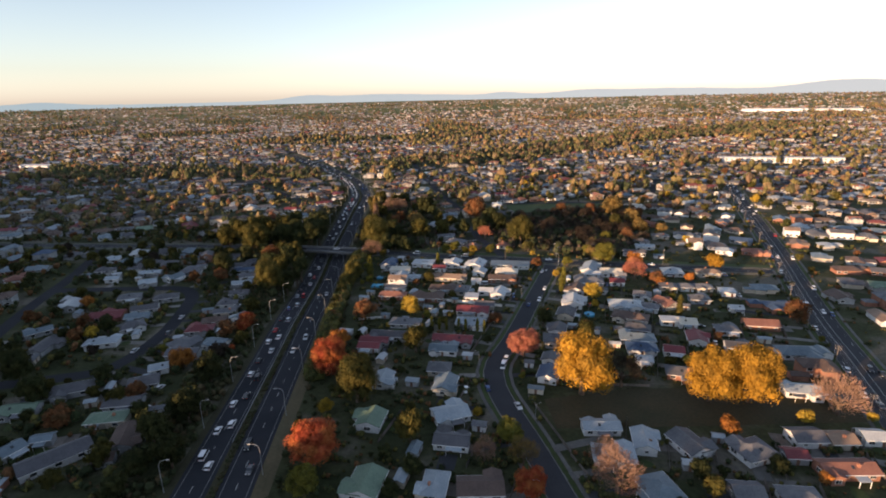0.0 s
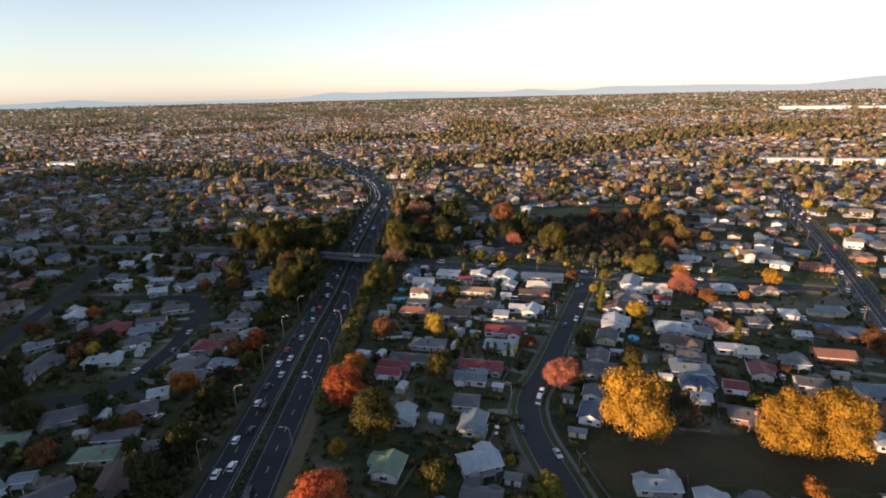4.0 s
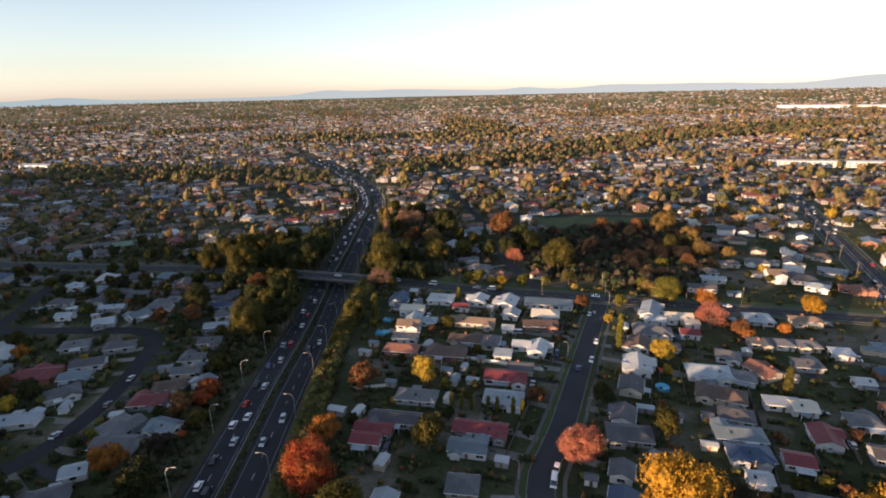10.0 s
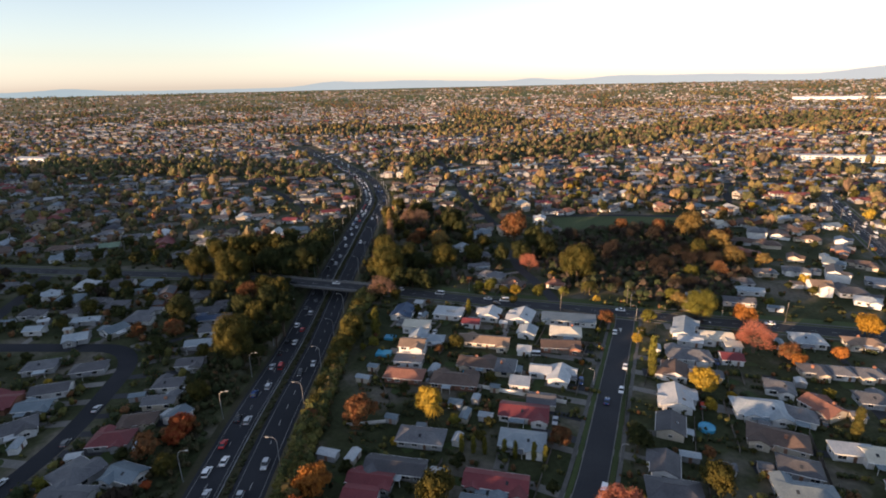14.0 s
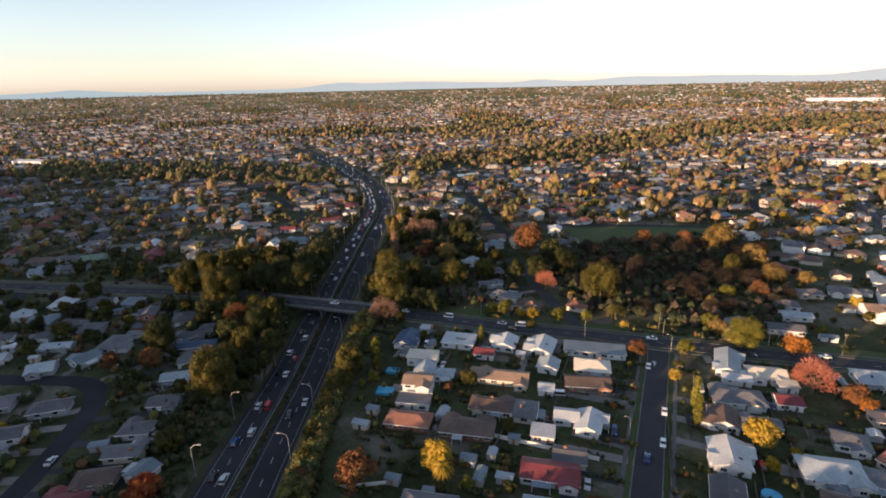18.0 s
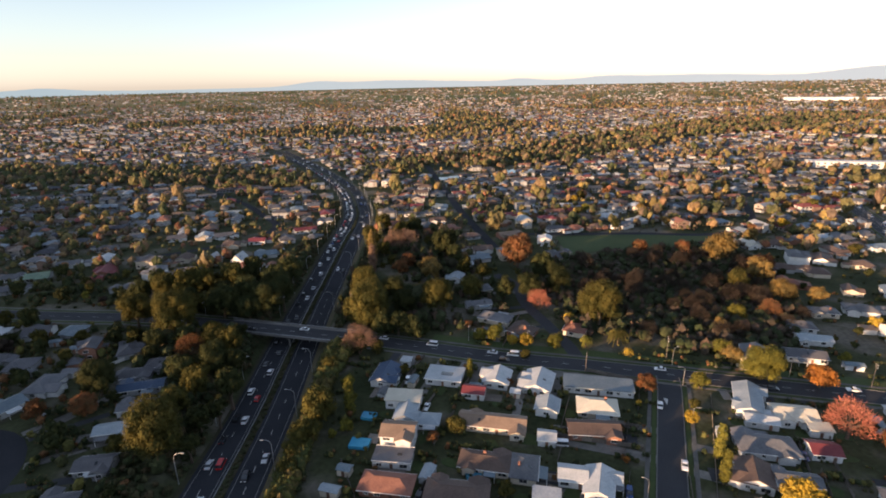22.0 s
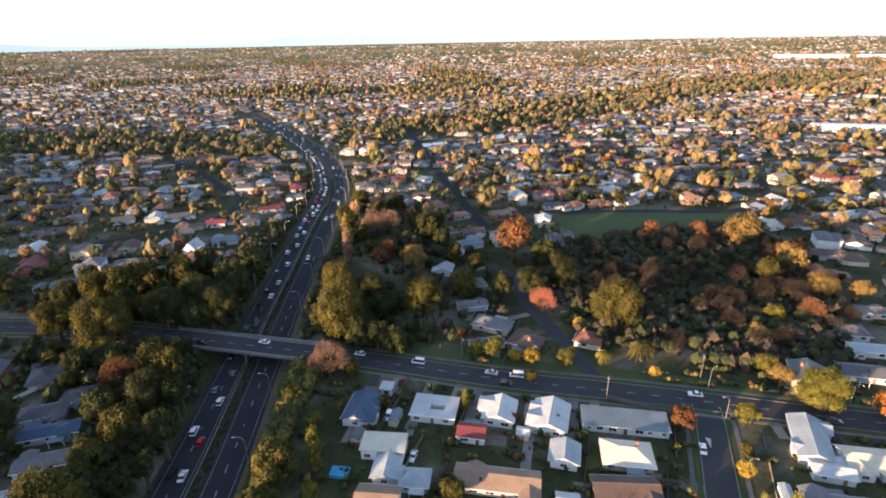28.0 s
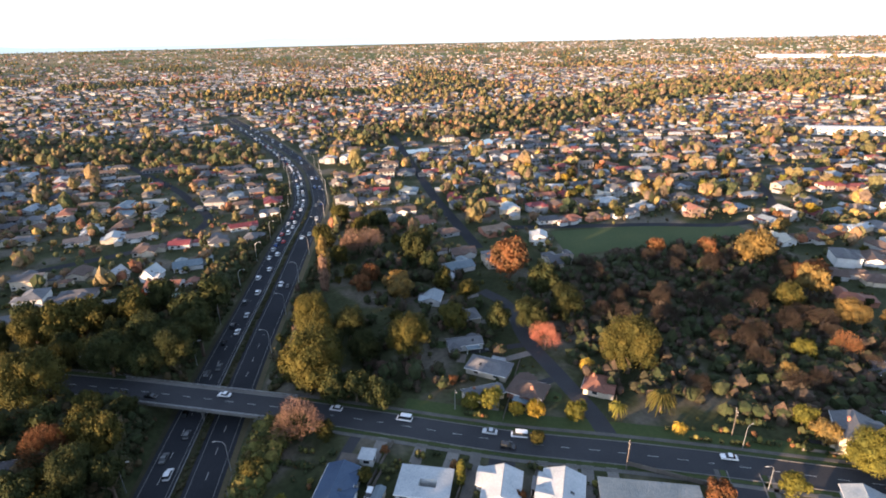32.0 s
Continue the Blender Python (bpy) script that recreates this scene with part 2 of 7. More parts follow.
CAR = [mat("car_paint_" + n, c, c2, 0.25, 6, 1, 0.05, spec=0.6) for n, c, c2 in (
    ("white", (0.70, 0.71, 0.72), (0.76, 0.77, 0.78)), ("silver", (0.42, 0.44, 0.46), (0.46, 0.48, 0.50)), ("black", (0.018, 0.018, 0.02), (0.025, 0.025, 0.028)),
    ("blue", (0.02, 0.05, 0.16), (0.025, 0.06, 0.18)), ("red", (0.35, 0.015, 0.015), (0.4, 0.02, 0.02)), ("grey", (0.10, 0.105, 0.11), (0.12, 0.125, 0.13)))]
LEAF = {
    "gold": mat_leaf("leaves_gold", (0.34, 0.19, 0.018), (0.27, 0.15, 0.016), (0.2, 0.115, 0.016)),
    "yellow": mat_leaf("leaves_yellow", (0.40, 0.27, 0.03), (0.28, 0.20, 0.025), (0.20, 0.15, 0.025)),
    "orange": mat_leaf("leaves_orange", (0.36, 0.15, 0.03), (0.28, 0.115, 0.025), (0.20, 0.085, 0.025)),
    "red": mat_leaf("leaves_red", (0.34, 0.075, 0.03), (0.25, 0.052, 0.026), (0.36, 0.125, 0.04)),
    "pink": mat_leaf("leaves_pink", (0.43, 0.16, 0.105), (0.35, 0.13, 0.09), (0.31, 0.13, 0.08)),
    "peach": mat_leaf("twigs_peach", (0.26, 0.165, 0.115), (0.21, 0.13, 0.09), (0.17, 0.11, 0.08)),
    "rust": mat_leaf("leaves_rust", (0.19, 0.085, 0.034), (0.13, 0.058, 0.027), (0.1, 0.06, 0.028)),
    "olive": mat_leaf("leaves_olive", (0.06, 0.059, 0.016), (0.04, 0.042, 0.012), (0.09, 0.077, 0.019)),
    "lime": mat_leaf("leaves_lime", (0.16, 0.145, 0.024), (0.115, 0.11, 0.02), (0.085, 0.088, 0.02)),
    "dark": mat_leaf("leaves_dark", (0.026, 0.034, 0.013), (0.034, 0.041, 0.015), (0.05, 0.052, 0.018)),
    "amber": mat_leaf("leaves_amber", (0.2, 0.132, 0.038), (0.145, 0.1, 0.034), (0.105, 0.082, 0.032)),
    "brown": mat_leaf("twigs_brown", (0.036, 0.028, 0.022), (0.029, 0.024, 0.019), (0.047, 0.036, 0.028)),
}


# ---- mesh helpers ----
class MB:
    """Vertices and faces gathered piece by piece."""

    def __init__(self):
        self.v, self.f = [], []

    def add(self, vs, fs):
        k = len(self.v)
        self.v += [tuple(p) for p in vs]
        self.f += [tuple(i + k for i in q) for q in fs]
        return self

    def box(self, cx, cy, cz, sx, sy, sz, rz=0.0, taper=1.0):
        c, s = math.cos(rz), math.sin(rz)
        vs = []
        for dz in (-0.5, 0.5):
            g = taper if dz > 0 else 1.0
            for dx, dy in ((-0.5, -0.5), (0.5, -0.5), (0.5, 0.5), (-0.5, 0.5)):
                px, py = dx * sx * g, dy * sy * g
                vs.append((cx + c * px - s * py, cy + s * px + c * py, cz + dz * sz))
        return self.add(vs, [(3, 2, 1, 0), (4, 5, 6, 7), (0, 1, 5, 4), (1, 2, 6, 5), (2, 3, 7, 6), (3, 0, 4, 7)])

    def prism(self, prof, a, b, axis="x"):
        """A closed profile drawn out from a to b along an axis."""
        n = len(prof)
        put = (lambda k, p: (k, p[0], p[1])) if axis == "x" else (lambda k, p: (p[0], k, p[1]))
        vs = [put(a, p) for p in prof] + [put(b, p) for p in prof]
        fs = [tuple(range(n - 1, -1, -1)), tuple(range(n, 2 * n))]
        fs += [(i, (i + 1) % n, n + (i + 1) % n, n + i) for i in range(n)]
        return self.add(vs, fs)

    def tube(self, pts, radii, n=6):
        P = [Vector(p) for p in pts]
        vs, fs = [], []
        for i, p in enumerate(P):
            d = (P[min(i + 1, len(P) - 1)] - P[max(i - 1, 0)]).normalized()
            u = d.cross(Vector((0.3, 1, 0.05))).normalized()
            w_ = d.cross(u)
            vs += [p + radii[i] * (math.cos(k * math.tau / n) * u + math.sin(k * math.tau / n) * w_) for k in range(n)]
        for i in range(len(P) - 1):
            fs += [(i * n + k, i * n + (k + 1) % n, (i + 1) * n + (k + 1) % n, (i + 1) * n + k) for k in range(n)]
        fs += [tuple(range(n - 1, -1, -1)), tuple(range((len(P) - 1) * n, len(P) * n))]
        return self.add(vs, fs)

    def mesh(self, name, *mats):
        me = bpy.data.meshes.new(name)
        me.from_pydata(self.v, [], self.f)
        bm = bmesh.new(); bm.from_mesh(me)
        bmesh.ops.recalc_face_normals(bm, faces=bm.faces)
        bm.to_mesh(me); bm.free()
        for m in mats:
            me.materials.append(m)
        return me


def part(name, data, parent, label="", m=None):
    ob = new(name, data)
    ob.parent = parent
    if m is not None:
        ob.matrix_basis = m
    return tagged(ob, label)


def thing(name, label, category, m, group="", kind=""):
    ob = new(name)
    ob.matrix_basis = m
    return tagged(ob, label, category, group, kind)


def recolour(ob, material):
    ob.material_slots[0].link = "OBJECT"
    ob.material_slots[0].material = material


# ---- lie of the land ----
MW = [(-60, 20), (-60, 120), (-59.6, 185), (-59.4, 217), (-59.5, 265), (-60, 300), (-60.5, 340), (-61, 380), (-61, 430), (-59.7, 465), (-57.7, 508), (-56, 555), (-55.8, 580), (-59, 622),
      (-79, 717), (-117, 815), (-163, 918), (-228, 1050), (-243, 1085)]
CROSS = [(-420, 452), (-330, 432), (-203, 410.5), (-139, 401.5), (-96, 391), (-35, 372.5), (1, 360), (34, 348.5), (65, 340), (93, 331.6), (120, 323), (160, 311), (232, 290)]
STREET = [(47, 60), (43.5, 95), (40.8, 118), (37, 145), (32.3, 172), (32, 184), (34.5, 197), (46.5, 220.5), (68, 269), (90, 318.5), (94, 329)]
MAIN = [(90, -10), (120, 50), (175, 166), (202, 227), (252, 327), (305, 438), (358, 549), (376, 587)]
LEFTST = [(-190, 196), (-150, 203), (-135, 207), (-127, 218), (-123, 245), (-125, 273), (-129, 295), (-141, 308), (-165, 311), (-217, 314)]
FARST = [(8, 880), (25.6, 697), (35, 604), (45, 535), (50, 500)]
CUL = [(63.5, 346), (63, 356), (58, 380), (53, 403), (52, 431), (43, 447)]
FIELDST = [(60, 533), (104, 528), (160, 523), (216, 516), (262, 548), (313, 640), (380, 655)]
WESTST = [(-250, 760), (-173, 664), (-140, 612), (-120, 575), (-132, 535), (-190, 500)]
LEFT2 = [(-205, 240), (-216, 291), (-224, 341), (-236, 390), (-245, 418)]


def dense(pts, step=4.0):
    """Points along a rounded line through the given ones."""
    P = [Vector(p) for p in pts]
    P = [P[0] * 2 - P[1]] + P + [P[-1] * 2 - P[-2]]
    out = []
    for i in range(1, len(P) - 2):
        n = max(1, int((P[i + 1] - P[i]).length / step))
        for k in range(n):
            s = k / n
            a, b, c, d = P[i - 1], P[i], P[i + 1], P[i + 2]
            out.append(0.5 * ((2 * b) + (c - a) * s + (2 * a - 5 * b + 4 * c - d) * s * s + (3 * b - a - 3 * c + d) * s ** 3))
    return out + [P[-2]]


def far_from(line, xs, ys):
    """Distance from points to a line (numpy arrays)."""
    best = np.full(np.shape(xs), 1e9)
    for a, b in zip(line[:-1], line[1:]):
        dx, dy = b[0] - a[0], b[1] - a[1]
        s = np.clip(((xs - a[0]) * dx + (ys - a[1]) * dy) / (dx * dx + dy * dy), 0, 1)
        best = np.minimum(best, np.hypot(xs - a[0] - s * dx, ys - a[1] - s * dy))
    return best


def smooth(x):
    x = np.clip(x, 0, 1)
    return x * x * (3 - 2 * x)


def mw_z(y):
    return -5.6 * smooth((y - 240) / 95) * (1 - smooth((y - 430) / 110))


MWD = dense(MW, 8)


def gz(x, y):
    """Height of the ground."""
    x, y = np.asarray(x, float), np.asarray(y, float)
    d = far_from(MW, x, y)
    cut = (mw_z(y) - 0.12) * (1 - smooth((d - 13) / 10))
    gully = -3.5 * smooth(1 - np.hypot((x - 140) / 48, (y - 425) / 60))
    rise = 64 * smooth((np.hypot(x, y) - 2300) / 2500)
    return cut + gully + rise


def near_line(line, x, y, limit):
    """Whether a point lies within limit of a line."""
    for (ax, ay), (bx, by) in zip(line[:-1], line[1:]):
        if min(ay, by) - limit > y or max(ay, by) + limit < y or min(ax, bx) - limit > x or max(ax, bx) + limit < x:
            continue
        dx, dy = bx - ax, by - ay
        s = min(1.0, max(0.0, ((x - ax) * dx + (y - ay) * dy) / (dx * dx + dy * dy)))
        if (x - ax - s * dx) ** 2 + (y - ay - s * dy) ** 2 < limit * limit:
            return True
    return False


def g1(x, y):
    d = math.hypot(x, y)
    if d > 2300 or y > 600:
        u = min(1.0, max(0.0, (d - 2300) / 2500))
        return 64 * u * u * (3 - 2 * u)
    if x < -110 or (x > -5 and not (85 < x < 195 and y > 360)):
        return 0.0
    return float(gz(np.array([x]), np.array([y]))[0])

# ---- ground ----
def axis_lines(fine, lo, hi, first):
    out = list(fine)
    s, p = first, fine[-1]
    while p < hi:
        p += s; s *= 1.22; out.append(min(p, hi))
    s, p = first, fine[0]
    while p > lo:
        p -= s; s *= 1.22; out.insert(0, max(p, lo))
    return np.array(out)


gx = axis_lines(np.concatenate([np.arange(-260, -90, 6), np.arange(-90, -20, 2.5), np.arange(-20, 261, 6)]), -4900, 4900, 7)
gy = axis_lines(np.arange(60, 660, 5.0), -4900, 4900, 7)
X, Y = np.meshgrid(gx, gy)
Z = gz(X, Y)
nx, ny = len(gx), len(gy)
me = bpy.data.meshes.new("ground")
idx = np.arange(nx * ny).reshape(ny, nx)
quads = np.stack([idx[:-1, :-1], idx[:-1, 1:], idx[1:, 1:], idx[1:, :-1]], -1).reshape(-1, 4)
me.from_pydata(np.stack([X, Y, Z], -1).reshape(-1, 3).tolist(), [], quads.tolist())
me.shade_smooth()
mg = bpy.data.materials.new("suburban_ground")
t_, b_ = nodes_of(mg)
co = t_.nodes.new("ShaderNodeTexCoord")
na, nb, nc = (t_.nodes.new("ShaderNodeTexNoise") for _ in range(3))
for n, s, d in ((na, 0.035, 5), (nb, 0.6, 4), (nc, 0.004, 3)):
    n.inputs["Scale"].default_value, n.inputs["Detail"].default_value = s, d
    t_.links.new(co.outputs["Object"], n.inputs["Vector"])
ra = t_.nodes.new("ShaderNodeValToRGB")
ra.color_ramp.elements[0].position, ra.color_ramp.elements[0].color = 0.36, (0.029, 0.037, 0.017, 1)
ra.color_ramp.elements[1].position, ra.color_ramp.elements[1].color = 0.64, (0.125, 0.115, 0.095, 1)
e_ = ra.color_ramp.elements.new(0.52); e_.color = (0.054, 0.060, 0.031, 1)
mx = t_.nodes.new("ShaderNodeMix"); mx.data_type, mx.blend_type = "RGBA", "MULTIPLY"
mx.inputs[0].default_value = 0.6
rb = t_.nodes.new("ShaderNodeValToRGB")
rb.color_ramp.elements[0].position, rb.color_ramp.elements[0].color = 0.3, (0.55, 0.55, 0.55, 1)
rb.color_ramp.elements[1].position, rb.color_ramp.elements[1].color = 0.7, (1.35, 1.3, 1.2, 1)
t_.links.new(na.outputs[0], ra.inputs[0]); t_.links.new(nb.outputs[0], rb.inputs[0])
t_.links.new(ra.outputs[0], mx.inputs[6]); t_.links.new(rb.outputs[0], mx.inputs[7])
fld = t_.nodes.new("ShaderNodeTexVoronoi")
fld.inputs["Scale"].default_value = 0.006
t_.links.new(co.outputs["Object"], fld.inputs["Vector"])
rc_ = t_.nodes.new("ShaderNodeValToRGB")
rc_.color_ramp.elements[0].position, rc_.color_ramp.elements[0].color = 0.2, (0.10, 0.12, 0.045, 1)
rc_.color_ramp.elements[1].position, rc_.color_ramp.elements[1].color = 0.8, (0.24, 0.19, 0.11, 1)
sep = t_.nodes.new("ShaderNodeSeparateColor")
t_.links.new(fld.outputs["Color"], sep.inputs[0]); t_.links.new(sep.outputs[0], rc_.inputs[0])
ln = t_.nodes.new("ShaderNodeVectorMath"); ln.operation = "LENGTH"
t_.links.new(co.outputs["Object"], ln.inputs[0])
mr = t_.nodes.new("ShaderNodeMapRange")
mr.inputs[1].default_value, mr.inputs[2].default_value = 2200, 3400
t_.links.new(ln.outputs["Value"], mr.inputs[0])
fm = t_.nodes.new("ShaderNodeMix"); fm.data_type = "RGBA"
t_.links.new(mr.outputs[0], fm.inputs[0]); t_.links.new(mx.outputs[2], fm.inputs[6]); t_.links.new(rc_.outputs[0], fm.inputs[7])
t_.links.new(fm.outputs[2], b_.inputs["Base Color"])
b_.inputs["Roughness"].default_value, b_.inputs["Specular IOR Level"].default_value = 1.0, 0.1
me.materials.append(mg)
ground = tagged(new("ground", me), "olive and brown suburban ground, grass and bare earth", "ground", kind="structure")


def strip(pts, off, width, zf, lift, thick=0.0):
    """A band along a line, off metres to its right, on the height zf(x, y)."""
    b = MB()
    prev = None
    n = len(pts)
    for i, p in enumerate(pts):
        d = (pts[min(i + 1, n - 1)] - pts[max(i - 1, 0)]).normalized()
        r = Vector((d.y, -d.x))
        a, c = p + r * (off - width / 2), p + r * (off + width / 2)
        z = zf(p.x, p.y) + lift
        row = [(a.x, a.y, z), (c.x, c.y, z)] + ([(c.x, c.y, z - thick), (a.x, a.y, z - thick)] if thick else [])
        k = len(b.v)
        b.v += row
        m_ = len(row)
        if prev is not None:
            b.f.append((prev, prev + 1, k + 1, k))
            if thick:
                b.f += [(prev + 1, prev + 2, k + 2, k + 1), (prev + 3, prev, k, k + 3)]
        prev = k
    return b


def dashes(pts, off, length, gap, width, zf, lift):
    b = MB()
    run, n = 0.0, len(pts)
    for i in range(n - 1):
        p, q = pts[i], pts[i + 1]
        d = (q - p)
        L_ = d.length
        d.normalize()
        r = Vector((d.y, -d.x))
        s = (-run) % (length + gap)
        while s < L_:
            a, c = p + d * s + r * off, p + d * min(s + length, L_ + 1) + r * off
            h = r * width / 2
            z = zf(a.x, a.y) + lift
            b.add([(*(a - h), z), (*(a + h), z), (*(c + h), z), (*(c - h), z)], [(0, 1, 2, 3)])
            s += length + gap
        run += L_
    return b


flat = lambda x, y: 0.0
mwz = lambda x, y: float(mw_z(y))
gzs = lambda x, y: g1(x, y)
mw_pts = dense(MW, 6)
motorway = thing("motorway", "dual carriageway of dark asphalt with white lane lines", "road", pose(0, 0, 0), kind="structure")
for off, nm in ((-6.6, "carriageway"), (6.6, "carriageway")):
    part(nm, strip(mw_pts, off, 10.4, mwz, 0.05).mesh(nm, M_ASPHALT), motorway)
    part("lane_dashes", dashes(mw_pts, off, 3.0, 7.0, 0.16, mwz, 0.062).mesh("lane_dashes", M_PAINT), motorway, "white lane dashes")
    for e2 in (-3.9, 3.9):
        part("edge_line", strip(mw_pts, off + e2, 0.13, mwz, 0.062).mesh("edge_line", M_WORNPAINT), motorway, "white edge line")
part("median", strip(mw_pts, 0, 2.7, mwz, 0.12, 0.2).mesh("median", M_DARKGRASS), motorway, "narrow planted median")
for off in (-13.1, 13.1):
    part("verge", strip(mw_pts, off, 2.6, mwz, 0.03).mesh("verge", M_DARKGRASS if off < 0 else M_DRYGRASS), motorway, "strip of verge grass")

part("verge", strip([p for p in mw_pts if 60 < p.y < 235], 19.5, 10.5, gzs, 0.04).mesh("verge", M_DRYGRASS), motorway, "wide dry grass verge")
part("verge", strip([p for p in mw_pts if 190 < p.y < 345], 30.5, 5.4, gzs, 0.045).mesh("verge", M_GRASS), motorway, "strip of mown grass behind the hedge")


def barrier(off, a, b, label):
    pts = [p for p in dense(MW, 3) if a <= p.y <= b]
    ob = thing("guard_rail", label, "guard rail", pose(0, 0, 0), kind="structure")
    part("rail", strip(pts, off, 0.12, mwz, 0.78, 0.32).mesh("rail", M_METAL), ob)
    m0 = MB().box(0, 0, 0.36, 0.14, 0.14, 0.8).mesh("post", M_TIMBER)
    for p in pts[::2]:
        part("post", m0, ob, m=pose(p.x + off, p.y, float(mw_z(p.y))))


barrier(-1.3, 150, 560, "galvanised steel guard rail on wooden posts in the median")


def road(name, pts, width, label, z0=0.06, kerb=True, path=0.0, centre="", surface=None):
    ob = thing(name, label, "road", pose(0, 0, 0), kind="structure")
    P = dense(pts, 5)
    part("surface", strip(P, 0, width, gzs if z0 < 0.5 else flat, z0).mesh("surface", surface or M_ASPHALT2), ob)
    if kerb:
        for s in (-1, 1):
            part("kerb", strip(P, s * (width / 2 + 0.12), 0.24, gzs, 0.19, 0.2).mesh("kerb", M_CONC), ob, "pale concrete kerb")
    if path:
        for s in (-1, 1):
            part("footpath", strip(P, s * (width / 2 + path), 1.25, gzs, 0.10, 0.1).mesh("footpath", M_PATH), ob, "worn concrete footpath")
            part("berm", strip(P, s * (width / 2 + path / 2 - 0.2), path - 1.4, gzs, 0.08).mesh("berm", M_GRASS), ob, "grass berm")
    if centre == "dash":
        part("centre_dashes", dashes(P, 0, 3, 5, 0.14, gzs, z0 + 0.012).mesh("centre_dashes", M_PAINT), ob, "white centre dashes")
    if centre == "main":
        part("centre_line", strip(P, -1.3, 0.14, gzs, z0 + 0.012).mesh("centre_line", M_PAINT), ob, "white centre line")
        part("centre_line", strip(P, 1.3, 0.14, gzs, z0 + 0.012).mesh("centre_line", M_PAINT), ob, "white centre line")
        for o in (-4.7, 4.7):
            part("lane_dashes", dashes(P, o, 3, 7, 0.14, gzs, z0 + 0.012).mesh("lane_dashes", M_PAINT), ob, "white lane dashes")
    return ob


flatroad = gzs
gzs = flat
road("cross_road_west", CROSS[:5], 9.4, "grey asphalt road leading to the bridge", centre="dash", path=3.0)
road("cross_road_east", CROSS[5:], 9.0, "wide grey asphalt road with white markings", centre="dash", z0=0.065, path=2.6)
gzs = flatroad
road("suburban_street", STREET, 8.0, "curving suburban street of grey asphalt with concrete kerbs", path=2.8, z0=0.07)
road("main_road", MAIN, 12.6, "straight four-lane main road with white markings", path=3.0, centre="main", z0=0.08)
road("left_street", LEFTST, 7.4, "suburban street of dark asphalt", kerb=False, surface=M_ASPHALT)
road("side_street", LEFT2, 7.5, "suburban street of dark asphalt", z0=0.065, kerb=False, surface=M_ASPHALT)
road("far_street", FARST, 7.0, "straight suburban street of grey asphalt", kerb=False, surface=M_ASPHALT)
road("field_street", FIELDST, 6.0, "suburban street of grey asphalt beside the playing field", z0=0.062, kerb=False, surface=M_ASPHALT)
road("west_street", WESTST, 6.0, "curving suburban street of dark asphalt", z0=0.058, kerb=False, surface=M_ASPHALT)
road("cul_de_sac", CUL, 6.0, "short cul-de-sac of grey asphalt", z0=0.055, kerb=False)

# turning arrows and triangle painted near the junction
part("give_way_mark", MB().add([(86.2, 315.5, 0.085), (87.6, 314.8, 0.085), (85.6, 311.0, 0.085)], [(0, 1, 2)]).mesh("give_way_mark", M_PAINT), bpy.data.objects["suburban_street"], "white give-way triangle")
part("stop_line", MB().box(91.0, 324.5, 0.082, 9.0, 0.35, 0.004, radians(-20)).mesh("stop_line", M_PAINT), bpy.data.objects["suburban_street"], "white stop line")


# ---- bridge ----
def bridge():
    a, b = Vector((-96, 391)), Vector((-33, 371.9))
    d = b - a
    L_ = d.length
    ang = math.atan2(d.y, d.x)
    ob = thing("road_bridge", "grey concrete road bridge over the motorway with metal railings", "bridge", pose(*((a + b) / 2), 0, 0, 0, math.degrees(ang)))
    part("deck", MB().prism([(-5.9, 0.0), (5.9, 0.0), (5.9, -0.35), (4.3, -1.25), (-4.3, -1.25), (-5.9, -0.35)], -L_ / 2, L_ / 2).mesh("deck", M_CONC), ob, "concrete bridge deck")
    part("road_surface", MB().box(0, 0, 0.03, L_, 9.4, 0.06).mesh("road_surface", M_ASPHALT2), ob, "grey asphalt road surface")
    dm = MB().box(0, 0, 0.065, 3, 0.14, 0.006).mesh("centre_dash", M_PAINT)
    for k in range(int(L_ // 8)):
        part("centre_dash", dm, ob, "white centre dash", pose(-L_ / 2 + 4 + k * 8, 0, 0))
    post = MB().box(0, 0, 0.85, 0.12, 0.12, 0.7).mesh("post", M_METAL)
    for s in (-1, 1):
        part("kerb", MB().box(0, s * 4.95, 0.1, L_, 0.5, 0.22).mesh("kerb", M_CONC), ob)
        par = part("parapet", MB().prism([(s * 5.6, 0.0), (s * 5.9, 0.0), (s * 5.85, 0.6), (s * 5.65, 0.6)], -L_ / 2, L_ / 2).mesh("parapet", M_CONC), ob, "low concrete parapet")
        for z in (0.85, 1.15):
            part("rail", MB().box(0, s * 5.75, z, L_, 0.09, 0.09).mesh("rail", M_METAL), par, "galvanised rail")
        for k in range(int(L_ // 2.6) + 1):
            part("post", post, par, m=pose(-L_ / 2 + k * 2.6, s * 5.75, 0))
    for px in (3.0,):
        cap = part("pier_cap", MB().prism([(-5.2, -1.25), (5.2, -1.25), (4.4, -2.0), (-4.4, -2.0)], px - 0.5, px + 0.5).mesh("pier_cap", M_CONC), ob, "concrete pier cap")
        for py in (-3.6, 0, 3.6):
            part("column", MB().tube([(px, py, -6.2), (px, py, -1.9)], [0.45, 0.45], 10).mesh("column", M_CONC), ob, "round concrete column")
    for s in (-1, 1):
        part("abutment", MB().prism([(-5.9, -1.25), (5.9, -1.25), (5.9, -3.2), (-5.9, -3.2)], s * (L_ / 2 - 9) - 1, s * (L_ / 2 - 9) + 1).mesh("abutment", M_CONC), ob, "concrete abutment")


bridge()

